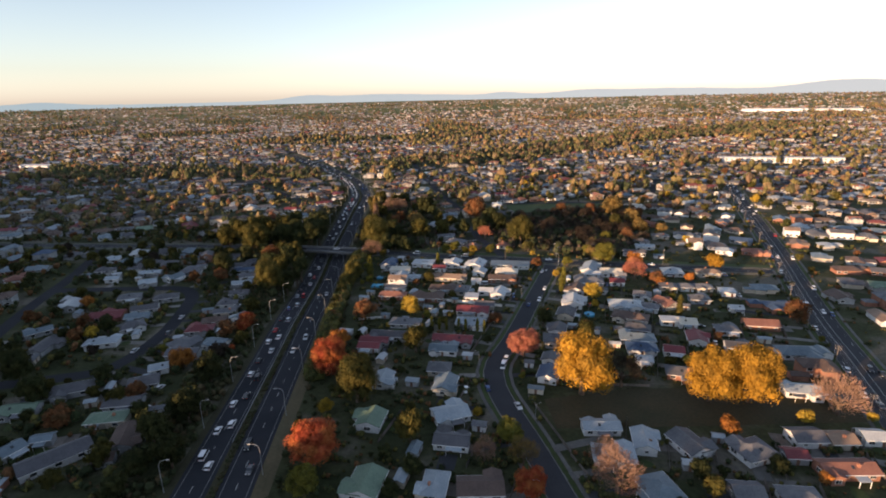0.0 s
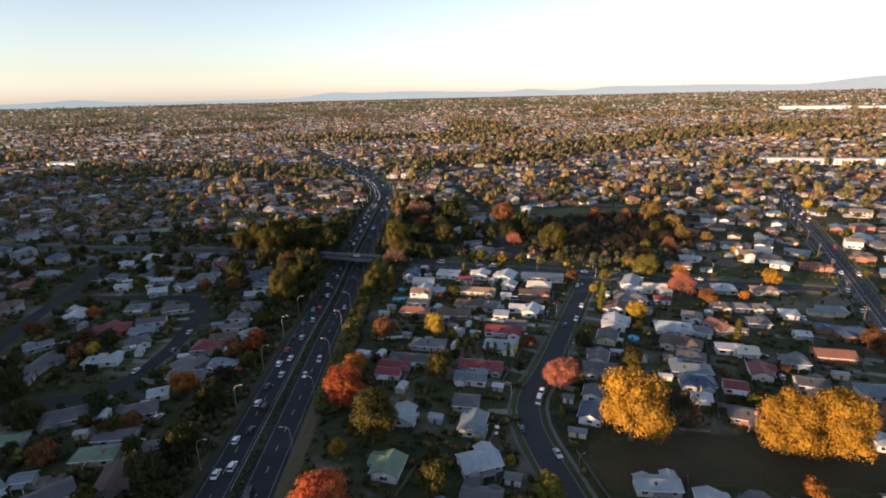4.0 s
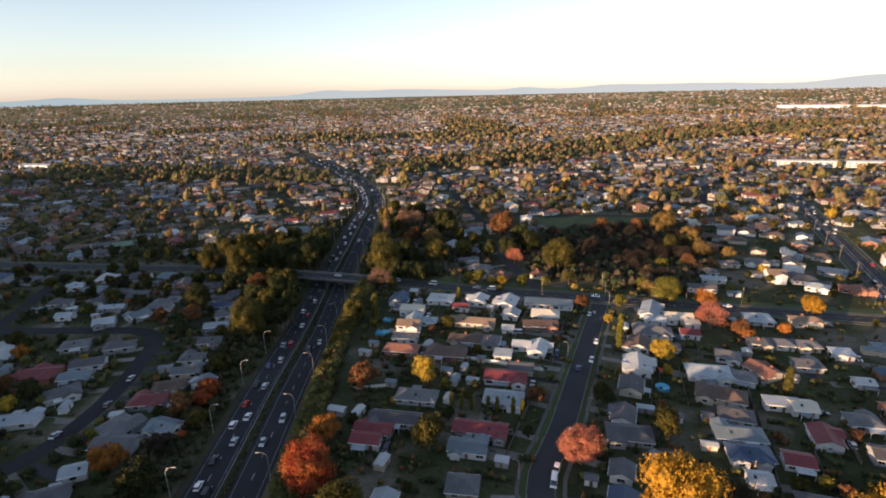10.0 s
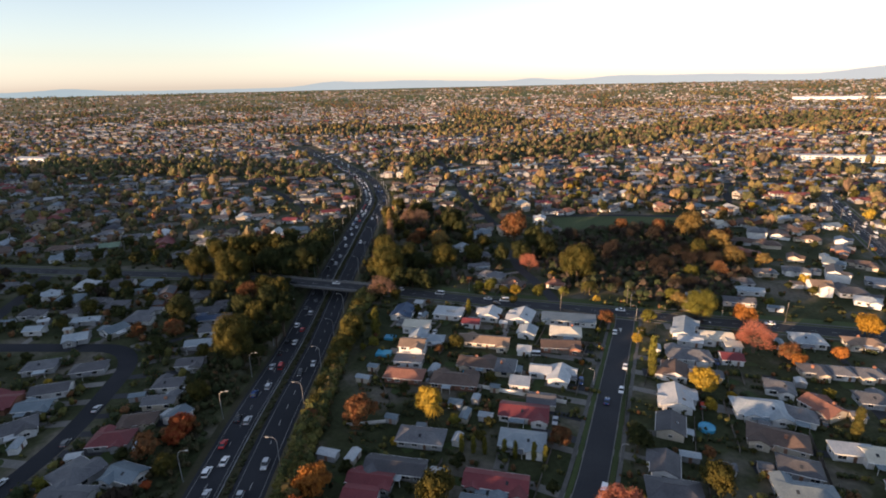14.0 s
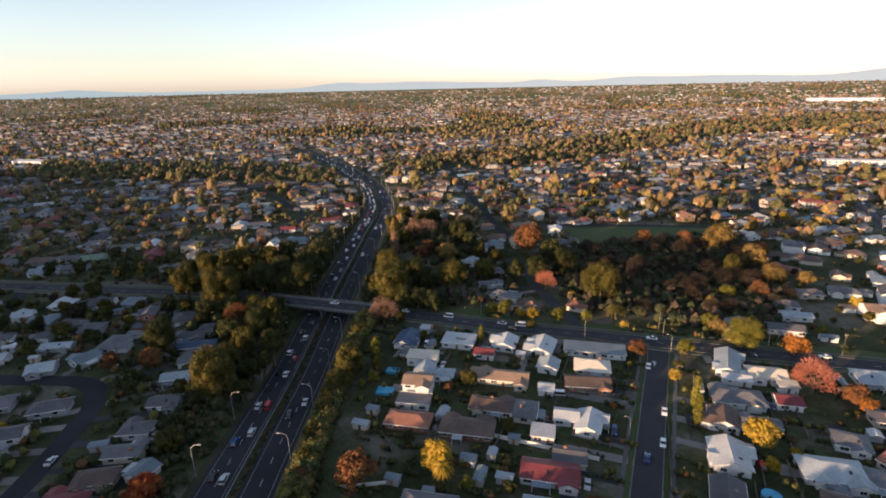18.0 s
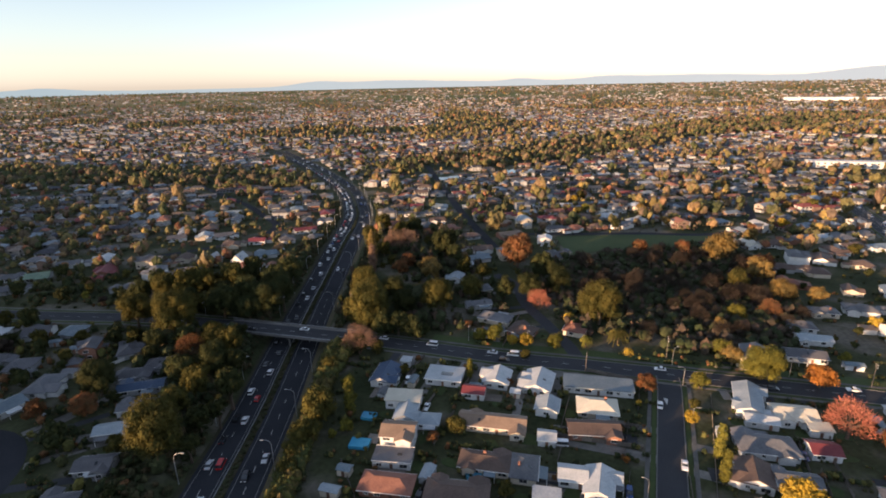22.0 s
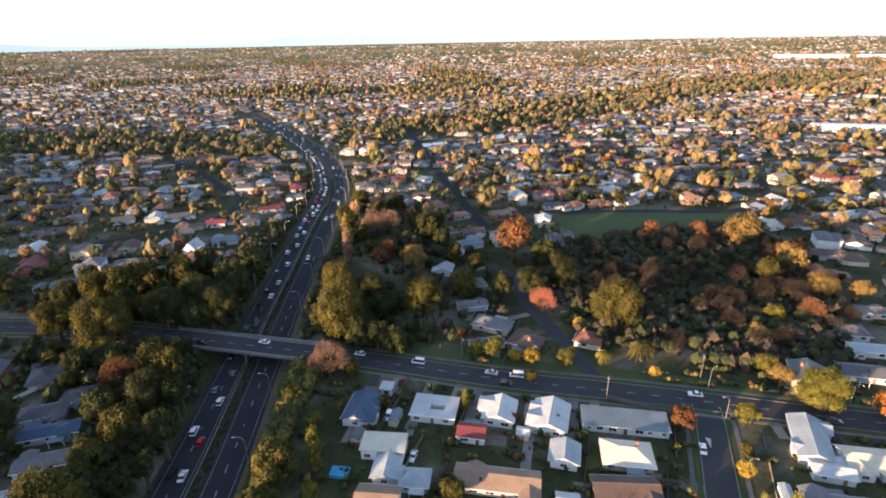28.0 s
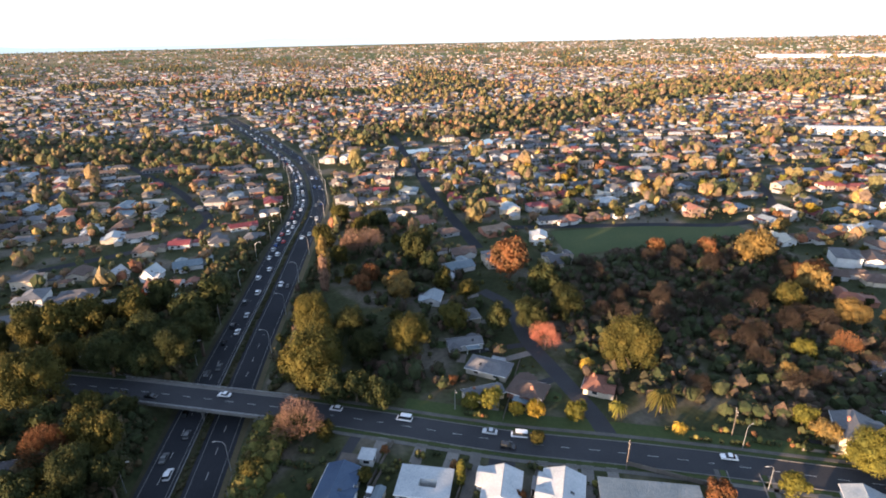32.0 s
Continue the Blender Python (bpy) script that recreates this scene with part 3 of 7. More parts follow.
# ---- open ground ----
part("verge", strip(dense(CROSS[6:], 5), -9.8, 6.5, flat, 0.05).mesh("verge", M_GRASS), bpy.data.objects["cross_road_east"], "mown grass verge")

def patch(name, pts, z, material, label, category):
    b = MB().add([(x, y, z) for x, y in pts], [tuple(range(len(pts)))])
    return tagged(new(name, b.mesh(name, material)), label, category, kind="structure")


patch("playing_field", [(96, 478), (110, 484), (150, 490), (185, 488), (212, 500), (214, 515), (150, 522), (98, 520)], 0.05, M_GRASS, "green mown playing field", "field")
patch("reserve", [(48, 150), (90, 147), (160, 143), (150, 163), (120, 168), (84, 172), (48, 168)], 0.05, M_LEAFYGRASS, "mown grass reserve under plane trees", "grass")
patch("pond_left", [(14, 770), (40, 764), (75, 776), (110, 800), (150, 826), (140, 842), (95, 826), (50, 796), (18, 786)], 0.03, M_WATER, "still pond reflecting the pale sky", "pond")

# ---- far hills ----
def hills():
    b = MB()
    n = 300
    for i in range(n + 1):
        az = radians(-56 + 112 * i / n)
        deg = math.degrees(az)
        bump = lambda c, w_, h: h * math.exp(-((deg - c) / w_) ** 2)
        h = bump(-33, 2.2, 34) + bump(-35, 6, 24) + bump(-10.5, 2.4, 46) + bump(-8, 5, 46) + bump(-2, 4.5, 62) + bump(4, 4, 34) + bump(10.2, 1.6, 30) + bump(11, 4, 36)
        h += bump(18.5, 3.4, 62) + bump(24, 5, 55) + bump(30, 5, 45) + bump(40, 4.2, 96) + bump(46, 7, 70) + bump(-48, 6, 40)
        h += 6 * noise.noise(Vector((deg * 0.7, 1, 0))) + 4 * noise.noise(Vector((deg * 2.1, 5, 0)))
        x, y = 4840 * math.sin(az), 60 + 4840 * math.cos(az)
        near = 84 + 5 * noise.noise(Vector((deg * 0.35, 9, 0))) + 3 * noise.noise(Vector((deg * 1.6, 4, 0)))
        b.v += [(x * 0.994, y * 0.994, 20), (x * 0.994, y * 0.994, near), (x, y, near - 4), (x, y, 90 + 0.5 * max(h, 0))]
        if i:
            k = 4 * i
            b.f += [(k - 4, k, k + 1, k - 3), (k - 2, k + 2, k + 3, k - 1)]
    # haze over the hills is painted in as a pale blue-grey emission
    m_ = bpy.data.materials.new("hills_haze_glow")
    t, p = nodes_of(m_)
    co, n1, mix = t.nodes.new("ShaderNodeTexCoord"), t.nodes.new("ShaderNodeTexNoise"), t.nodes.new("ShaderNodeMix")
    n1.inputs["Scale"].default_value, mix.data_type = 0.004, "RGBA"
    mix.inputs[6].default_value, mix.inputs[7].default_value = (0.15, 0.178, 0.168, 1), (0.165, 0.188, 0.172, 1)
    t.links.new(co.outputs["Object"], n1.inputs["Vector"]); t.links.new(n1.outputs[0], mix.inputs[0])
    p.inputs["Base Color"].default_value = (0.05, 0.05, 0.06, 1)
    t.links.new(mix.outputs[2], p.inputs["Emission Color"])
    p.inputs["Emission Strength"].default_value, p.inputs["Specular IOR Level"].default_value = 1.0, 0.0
    tagged(new("backdrop", b.mesh("backdrop", m_)), "distant ranges of hills, pale blue-grey haze put in as glow", "hills", kind="structure")


hills()

# ---- houses ----
def window_meshes(w_, h):
    f = MB()
    for dx, dz, sx, sz in ((0, h / 2, w_ + 0.16, 0.1), (0, -h / 2, w_ + 0.16, 0.1), (-w_ / 2, 0, 0.1, h), (w_ / 2, 0, 0.1, h), (0, 0, 0.06, h)):
        f.box(dx, 0, dz, sx, 0.12, sz)
    return f.mesh("window", M_TRIM), MB().box(0, 0.0, 0, w_, 0.06, h).mesh("pane", M_GLASS)


def plain_window(w_, h):
    """A frame and its pane in one, for houses farther off."""
    f = MB()
    for dx, dz, sx, sz in ((0, h / 2, w_ + 0.16, 0.1), (0, -h / 2, w_ + 0.16, 0.1), (-w_ / 2, 0, 0.1, h), (w_ / 2, 0, 0.1, h)):
        f.box(dx, 0, dz, sx, 0.12, sz)
    n = len(f.f)
    me = f.box(0, 0, 0, w_, 0.06, h).mesh("window", M_TRIM, M_GLASS)
    for i, p in enumerate(me.polygons):
        p.material_index = 0 if i < n else 1
    return me


WIN_FAR = plain_window(1.9, 1.25)
WIN = {k: window_meshes(*k) for k in ((1.8, 1.2), (1.2, 1.0), (2.4, 1.4))}
DOOR = MB().box(0, 0, 1.0, 0.95, 0.1, 2.0).box(0.36, -0.08, 1.0, 0.05, 0.1, 0.12).mesh("door", M_DOOR)
CHIM = MB().box(0, 0, 0.5, 0.9, 0.6, 2.6).box(0, 0, 1.85, 1.05, 0.75, 0.15).box(0, 0, 2.05, 0.3, 0.3, 0.35).mesh("chimney", M_BRICK)
PITCH = {"gable": 0.38, "hip": 0.42, "steep": 1.0, "flat": 0.06}


def roof_shape(b, L, W, h, kind, over=0.62):
    """Adds a thick roof over a rectangle; the ridge runs along x."""
    hw, hl, p = W / 2 + over, L / 2 + (over if kind == "hip" else 0.35), PITCH[kind]
    ze, zr, tk = h - over * p, h + (W / 2) * p, 0.2
    if kind == "flat":
        b.prism([(-hw, h + 0.05), (hw, h + 0.05 + 2 * hw * 0.06), (hw, h + 0.3 + 2 * hw * 0.06), (-hw, h + 0.3)], -hl, hl)
        return h + 0.4
    if kind == "hip":
        r = max(0.4, hl - hw)
        vs = [(-hl, -hw, ze), (hl, -hw, ze), (hl, hw, ze), (-hl, hw, ze), (-hl, -hw, ze + tk), (hl, -hw, ze + tk), (hl, hw, ze + tk), (-hl, hw, ze + tk), (-r, 0, zr + tk), (r, 0, zr + tk)]
        b.add(vs, [(3, 2, 1, 0), (0, 1, 5, 4), (1, 2, 6, 5), (2, 3, 7, 6), (3, 0, 4, 7), (4, 5, 9, 8), (5, 6, 9), (6, 7, 8, 9), (7, 4, 8)])
    else:
        b.prism([(-hw, ze), (-hw, ze + tk), (0, zr + tk), (hw, ze + tk), (hw, ze), (0, zr)], -hl, hl)
    return zr + tk


def wall_shape(b, L, W, h, kind):
    if kind in ("gable", "steep"):
        b.prism([(-W / 2, -0.4), (W / 2, -0.4), (W / 2, h), (0, h + W / 2 * PITCH[kind]), (-W / 2, h)], -L / 2, L / 2)
    else:
        b.box(0, 0, h / 2 - 0.2, L, W, h + 0.4)


ROOFWORD = {"white": "white metal", "pale": "pale grey metal", "steel": "blue-grey metal", "slate": "grey", "dark": "dark charcoal", "navy": "dark blue", "red": "dull red",
            "terra": "terracotta tiled", "brown": "brown tiled", "tan": "tan tiled", "cream": "cream metal", "green": "dark green"}
WALLWORD = {"white": "white weatherboard", "cream": "cream weatherboard", "grey": "grey weatherboard", "brick": "red-brown brick"}
PLACED = []
rng = random.Random(7)


def add_windows(ob, L, W, h, rich=True, off=(0, 0), turn=0):
    base = Matrix.Translation((*off, 0)) @ pose(0, 0, 0, 0, 0, turn)
    floors = [1.5] if h < 4 else [1.5, 4.2]
    k = [(1.8, 1.2), (1.2, 1.0), (2.4, 1.4)]
    def shown(nx, ny):
        """The northern sides stay plain."""
        w3 = ob.matrix_basis.to_3x3() @ (base.to_3x3() @ Vector((nx, ny, 0)))
        return w3.y < (0.35 if rich else -0.1)

    for z in floors:
        for s in (-1, 1):
            n = max(1, int(L // (3.4 if rich else 5)))
            for i in range(n):
                if not shown(0, s):
                    continue
                if z < 2 and s < 0 and i == n // 2 and rich:
                    part("door", DOOR, ob, "painted front door", base @ pose(-L / 2 + (i + 0.5) * L / n, -W / 2 - 0.03, 0))
                    continue
                f, g = WIN[rng.choice(k)]
                wd = part("window", f if rich else WIN_FAR, ob, m=base @ pose(-L / 2 + (i + 0.5) * L / n + rng.uniform(-0.4, 0.4), s * (W / 2 + 0.02), z))
                if not rich:
                    continue
                part("pane", g, wd)
            n = 2 if W > 8 and rich else 1
            for i in range(n):
                if not shown(s, 0):
                    continue
                f, g = WIN[rng.choice(k)]
                if not rich:
                    part("window", WIN_FAR, ob, m=base @ pose(s * (L / 2 + 0.02), 0, z, 0, 0, 90))
                    continue
                wd = part("window", f, ob, m=base @ pose(s * (L / 2 + 0.02), -W / 2 + (i + 0.5) * W / n, z, 0, 0, 90))
                part("pane", g, wd)


def house(x, y, L, W, rot, roof, rc, wc, h=2.7, rich=True):
    ob = thing("house", ("two-storey " if h > 4 else "") + WALLWORD[wc] + " house with a " + ROOFWORD[rc] + (" flat" if roof == "flat" else "") + " roof", "house", pose(x, y, g1(x, y), 0, 0, rot))
    PLACED.append((x, y, max(L, W) / 2))
    b, r = MB(), MB()
    wall_shape(b, L, W, h, roof)
    zr = roof_shape(r, L, W, h, roof)
    part("wall", b.mesh("wall", WALL[wc]), ob)
    part("roof", r.mesh("roof", ROOF[rc]), ob, ROOFWORD[rc] + " roof")
    if roof != "flat" and rich:
        rl = L + 0.7 if roof != "hip" else max(0.8, L - W)
        part("ridge_cap", MB().prism([(-0.22, -0.06), (0.22, -0.06), (0, 0.07)], -rl / 2, rl / 2).mesh("ridge_cap", ROOF[rc]), ob, m=pose(0, 0, zr))
        ze = h - 0.62 * PITCH[roof]
        for s in (-1, 1):
            part("gutter", MB().box(0, s * (W / 2 + 0.68), ze + 0.09, L + (1.0 if roof == "hip" else 0.7), 0.12, 0.13).mesh("gutter", M_TRIM), ob, "white gutter")
        if L >= 8.5 and rng.random() < 0.8:
            sx, wl, ww = rng.choice((-1, 1)) * (L / 2 - W * 0.36), W * 0.5 + rng.uniform(1.5, 2.6), W * 0.62
            sy = rng.choice((-1, 1))
            wb, wr = MB(), MB()
            wall_shape(wb, wl, ww, h, "gable")
            roof_shape(wr, wl, ww, h, "gable")
            m_ = pose(sx, sy * wl / 2, 0, 0, 0, 90)
            part("wing_wall", wb.mesh("wing_wall", WALL[wc]), ob, m=m_)
            part("wing_roof", wr.mesh("wing_roof", ROOF[rc]), ob, m=m_)
            f, g = WIN[(1.8, 1.2)]
            part("pane", g, part("window", f, ob, m=pose(sx, sy * (wl + 0.02), 1.5)))
            if L >= 11 and rng.random() < 0.5:
                # a second, lower gable on the other end
                sx2, wl2 = -sx * rng.uniform(0.7, 1.0), W * 0.5 + rng.uniform(0.8, 1.6)
                wb, wr = MB(), MB()
                wall_shape(wb, wl2, ww * 0.8, h - 0.1, "gable"); roof_shape(wr, wl2, ww * 0.8, h - 0.1, "gable")
                m_ = pose(sx2, rng.choice((-1, 1)) * wl2 / 2, 0, 0, 0, 90)
                part("wing_wall", wb.mesh("wing_wall", WALL[wc]), ob, m=m_)
                part("wing_roof", wr.mesh("wing_roof", ROOF[rc]), ob, m=m_)
        if rng.random() < 0.5:
            # a lean-to porch or carport along one side
            pl, pd, sy = rng.uniform(3.2, 5.5), rng.uniform(2.4, 3.4), rng.choice((-1, -1, 1))
            px = rng.uniform(-0.3, 0.3) * (L - pl)
            porch = part("porch", MB().prism([(0, 2.45), (pd, 2.2), (pd, 2.3), (0, 2.55)], -pl / 2, pl / 2).mesh("porch", ROOF[rng.choice(("pale", "steel", "slate", "white"))]), ob, "low porch roof", pose(px, sy * W / 2, 0, 0, 0, 0 if sy > 0 else 180))
            pm = MB().box(0, pd - 0.2, 1.1, 0.12, 0.12, 2.2).mesh("post", M_TRIM)
            for s in (-1, 1):
                part("post", pm, porch, m=pose(s * (pl / 2 - 0.2), 0, 0))
        if rng.random() < 0.35:
            part("skylight", MB().box(0, 0, 0, 0.8, 1.1, 0.12).mesh("skylight", M_GLASS), ob, "small dark skylight", pose(rng.uniform(-L / 4, L / 4), -W * 0.24, h + W * 0.26 * PITCH[roof] + 0.24, math.degrees(math.atan(PITCH[roof])), 0, 0))
        if wc in ("brick", "cream") and rng.random() < 0.6:
            part("chimney", CHIM, ob, m=pose(rng.uniform(-L / 4, L / 4), rng.choice((-1, 1)) * W * 0.2, zr - 1.6))
    add_windows(ob, L, W, h, rich and x > -70 and y < 345)
    return ob


def courtyard_house(x, y, L, W, rot):
    ob = thing("house", "white house with a pale flat roof round a dark courtyard", "house", pose(x, y, g1(x, y), 0, 0, rot))
    PLACED.append((x, y, max(L, W) / 2))
    cl, cw, cx, cy = 4.6, 2.6, 0.9, -0.4
    wall, roof = MB(), MB()
    for a, b, c, d in ((-L / 2, cx - cl / 2, -W / 2, W / 2), (cx + cl / 2, L / 2, -W / 2, W / 2), (cx - cl / 2, cx + cl / 2, cy + cw / 2, W / 2), (cx - cl / 2, cx + cl / 2, -W / 2, cy - cw / 2)):
        wall.box((a + b) / 2, (c + d) / 2, 1.15, b - a - 0.01, d - c - 0.01, 3.1)
        oa, ob_, oc, od = a - (0.5 if a == -L / 2 else 0), b + (0.5 if b == L / 2 else 0), c - (0.5 if c == -W / 2 else 0), d + (0.5 if d == W / 2 else 0)
        roof.box((oa + ob_) / 2, (oc + od) / 2, 2.83, ob_ - oa, od - oc, 0.24)
    part("wall", wall.mesh("wall", WALL["white"]), ob); part("roof", roof.mesh("roof", ROOF["white"]), ob, "pale flat metal roof")
    part("courtyard_floor", MB().box(cx, cy, 0.05, cl, cw, 0.1).mesh("courtyard_floor", M_TIMBER), ob, "dark timber courtyard deck")
    part("fascia", MB().box(0, -W / 2 - 0.53, 2.8, L + 1.1, 0.06, 0.3).mesh("fascia", M_TRIM), ob, "white fascia board")
    add_windows(ob, L, W, 2.7, True)


def flat_wing(x, y, L, W, rot, h, rc, wc, label):
    """A flat-roofed lower building with a raised edge, a deck and a rooflight."""
    ob = thing("flat_extension", label, "building", pose(x, y, g1(x, y), 0, 0, rot))
    PLACED.append((x, y, max(L, W) / 2))
    part("wall", MB().box(0, 0, h / 2 - 0.2, L, W, h + 0.4).mesh("wall", WALL[wc]), ob)
    part("roof", MB().box(0, 0, h + 0.1, L + 0.7, W + 0.7, 0.2).mesh("roof", ROOF[rc]), ob)
    for s in (-1, 1):
        part("roof_edge", MB().box(0, s * (W / 2 + 0.3), h + 0.25, L + 0.7, 0.12, 0.14).mesh("roof_edge", M_TRIM), ob, "white roof edge")
    part("rooflight", MB().box(L * 0.18, 0, h + 0.32, 1.4, 0.9, 0.24).mesh("rooflight", M_GLASS), ob, "small dark rooflight")
    part("deck", MB().box(0, -W / 2 - 1.2, 0.35, L * 0.8, 2.2, 0.18).box(-L * 0.38, -W / 2 - 2.2, 0.15, 0.12, 0.12, 0.5).box(L * 0.38, -W / 2 - 2.2, 0.15, 0.12, 0.12, 0.5).mesh("deck", M_TIMBER), ob, "grey timber deck")
    add_windows(ob, L, W, 2.7, True)


# ---- trees ----
def ico(sub):
    bm = bmesh.new()
    bmesh.ops.create_icosphere(bm, subdivisions=sub, radius=1)
    bm.verts.ensure_lookup_table()
    v = np.array([p.co[:] for p in bm.verts]); f = np.array([[q.index for q in t.verts] for t in bm.faces])
    bm.free()
    return v, f


ICO = {k: ico(k) for k in (1, 2, 3)}


def mesh_of(name, V, F, material):
    me = bpy.data.meshes.new(name)
    me.from_pydata(V.tolist(), [], F.tolist())
    me.materials.append(material)
    return me


def rough_ball(rs, v, amount):
    k = rs.normal(size=(5, 3)) * 3.2
    ph = rs.uniform(0, 6.28, 5)
    return v * (1 + amount * np.sin(v @ k.T + ph).mean(1) * 1.8 + rs.normal(0, amount * 0.25, len(v)))[:, None]


def crown_mesh(name, lobes, cards, size, seed, sub=2, core=0.78):
    rs = np.random.RandomState(seed)
    Vs, Fs, k = [], [], 0
    v0, f0 = ICO[sub]
    pts, nrm = [], []
    area = np.array([max(l[3:]) ** 2 for l in lobes]); area = area / area.sum()
    for (cx, cy, cz, rx, ry, rz), share in zip(lobes, area):
        v = rough_ball(rs, v0, 0.16)
        Vs.append(v * core * (rx, ry, rz) + (cx, cy, cz)); Fs.append(f0 + k); k += len(v)
        n = rs.normal(size=(max(4, int(cards * share)), 3)); n /= np.linalg.norm(n, axis=1)[:, None]
        n = n[n[:, 2] > -0.75]
        pts.append(n * (rx, ry, rz) * rs.uniform(0.70, 1.14, (len(n), 1)) + (cx, cy, cz)); nrm.append(n)
    pts, nrm = np.concatenate(pts), np.concatenate(nrm)
    # only clumps near the outside of the whole crown
    u = nrm + rs.normal(0, 0.42, nrm.shape)
    a = np.cross(u, rs.normal(size=u.shape)); a /= np.linalg.norm(a, axis=1)[:, None] + 1e-9
    b = np.cross(u, a); b /= np.linalg.norm(b, axis=1)[:, None] + 1e-9
    s = size * rs.uniform(0.6, 1.4, (len(pts), 1))
    T = np.stack([pts + a * s, pts - a * s * 0.5 + b * s * 0.85, pts - a * s * 0.5 - b * s * 0.85], 1).reshape(-1, 3)
    Vs.append(T); Fs.append(np.arange(len(T)).reshape(-1, 3) + k)
    return mesh_of(name, np.concatenate(Vs), np.concatenate(Fs), LEAF["olive"])


def round_lobes(seed, n, tall=0.95):
    rs = np.random.RandomState(seed)
    out = [(0, 0, 0.05, 0.62, 0.62, 0.78 * tall)]
    for i in range(n):
        a, e = i * 2.4 + rs.uniform(-0.4, 0.4), rs.uniform(-0.45, 0.95)
        rr, q = rs.uniform(0.48, 0.78), rs.uniform(0.22, 0.38)
        out.append((math.cos(a) * rr * math.cos(e), math.sin(a) * rr * math.cos(e), math.sin(e) * 0.78 * tall, q, q, q * rs.uniform(0.8, 1.0)))
    return out


CROWN = {
    "round": [crown_mesh("crown", round_lobes(s, 21), 3000, 0.064, s, sub=1, core=0.66) for s in range(5)],
    "grand": [crown_mesh("crown", round_lobes(s + 40, 34), 15500, 0.028, s, sub=1, core=0.6) for s in range(4)],
    "small": [crown_mesh("crown", round_lobes(s + 20, 6), 520, 0.14, s, sub=1) for s in range(4)],
    "column": [crown_mesh("crown", [(0.06 * math.sin(i * 2), 0.06 * math.cos(i * 2.3), -1.5 + i * 0.62, 0.62 - 0.05 * abs(i - 2), 0.62 - 0.05 * abs(i - 2), 0.72) for i in range(6)], 900, 0.13, s, sub=1) for s in range(3)],
}


def bare_mesh(seed):
    """A dome of fine upright twigs with thin leaf left on them."""
    rs = np.random.RandomState(seed)
    n = 2900
    d = rs.normal(size=(n, 3)); d[:, 2] = np.abs(d[:, 2]) * 0.9 - 0.25; d /= np.linalg.norm(d, axis=1)[:, None]
    lump = 1 + 0.16 * np.sin(d @ rs.normal(size=(3, 4)) * 4 + rs.uniform(0, 6, 4)).mean(1) * 2
    rad = (rs.uniform(0.25, 1.0, n) ** 0.55) * lump
    p0 = d * rad[:, None] * (0.98, 0.98, 0.95)
    way = d + (0, 0, 0.55) + rs.normal(0, 0.35, (n, 3)); way /= np.linalg.norm(way, axis=1)[:, None]
    p1 = p0 + way * rs.uniform(0.08, 0.2, (n, 1))
    w_ = np.cross(way, rs.normal(size=(n, 3))); w_ *= 0.013 / (np.linalg.norm(w_, axis=1)[:, None] + 1e-9)
    V = np.stack([p0 - w_, p0 + w_, p1], 1).reshape(-1, 3)
    return mesh_of("crown", V, np.arange(3 * n).reshape(-1, 3), LEAF["peach"])


CROWN["bare"] = [bare_mesh(s) for s in range(3)]


def palm_mesh(seed):
    rs = np.random.RandomState(seed)
    V, F = [], []
    for i in range(60):
        a, up = i * 2.399, rs.uniform(-0.2, 1.1)
        d = np.array([math.cos(a), math.sin(a), 0]); side = np.array([-d[1], d[0], 0])
        prev = None
        for j in range(8):
            s = j / 7
            c = d * s * 0.95 + np.array([0, 0, up * s * 0.75 - 0.95 * s * s])
            wd = side * 0.07 * (1 - abs(2 * s - 0.8) * 0.6) + (0, 0, -0.03)
            k = len(V)
            V += [c - wd, c + (0, 0, 0.04), c + side * 0.07 * (1 - abs(2 * s - 0.8) * 0.6) + (0, 0, -0.03)]
            if prev is not None:
                F += [(prev, prev + 1, k + 1), (prev, k + 1, k), (prev + 1, prev + 2, k + 2), (prev + 1, k + 2, k + 1)]
            prev = k
    return mesh_of("crown", np.array(V), np.array(F), LEAF["lime"])


CROWN["palm"] = [palm_mesh(s) for s in range(2)]


def trunk_mesh(limbs, spread, seed):
    """Tapered trunk of unit height with limbs that fan into the crown."""
    rs = np.random.RandomState(seed)
    b = MB().tube([(0, 0, -0.08), (0.01, 0, 0.3), (0, 0.02, 0.7), (0, 0, 1.0)], [0.11, 0.08, 0.06, 0.03])
    for i in range(limbs):
        a, z = i * 2.4, rs.uniform(0.42, 0.7)
        e = (math.cos(a) * spread, math.sin(a) * spread, z + rs.uniform(0.3, 0.6))
        b.tube([(0, 0, z), (e[0] * 0.45, e[1] * 0.45, z + (e[2] - z) * 0.55), e], [0.05, 0.035, 0.012], 5)
    return b.mesh("trunk", M_BARK)


TRUNK = {"round": trunk_mesh(6, 0.42, 1), "bare": trunk_mesh(10, 0.5, 2), "column": trunk_mesh(2, 0.1, 3), "palm": trunk_mesh(0, 0, 4), "small": trunk_mesh(3, 0.35, 5)}
LEAFWORD = {"gold": "golden autumn", "yellow": "yellow autumn", "orange": "orange autumn", "red": "fiery red autumn", "pink": "pinkish-red autumn", "peach": "sparse peach-coloured", "rust": "rust-brown autumn",
            "olive": "olive-green", "amber": "amber autumn", "lime": "yellow-green", "dark": "dark evergreen", "brown": "bare brown"}
KINDWORD = {"round": "broad tree with ", "bare": "vase-shaped, nearly bare tree with ", "column": "narrow columnar tree with ", "palm": "palm with ", "small": "small garden tree with "}
TREES = []


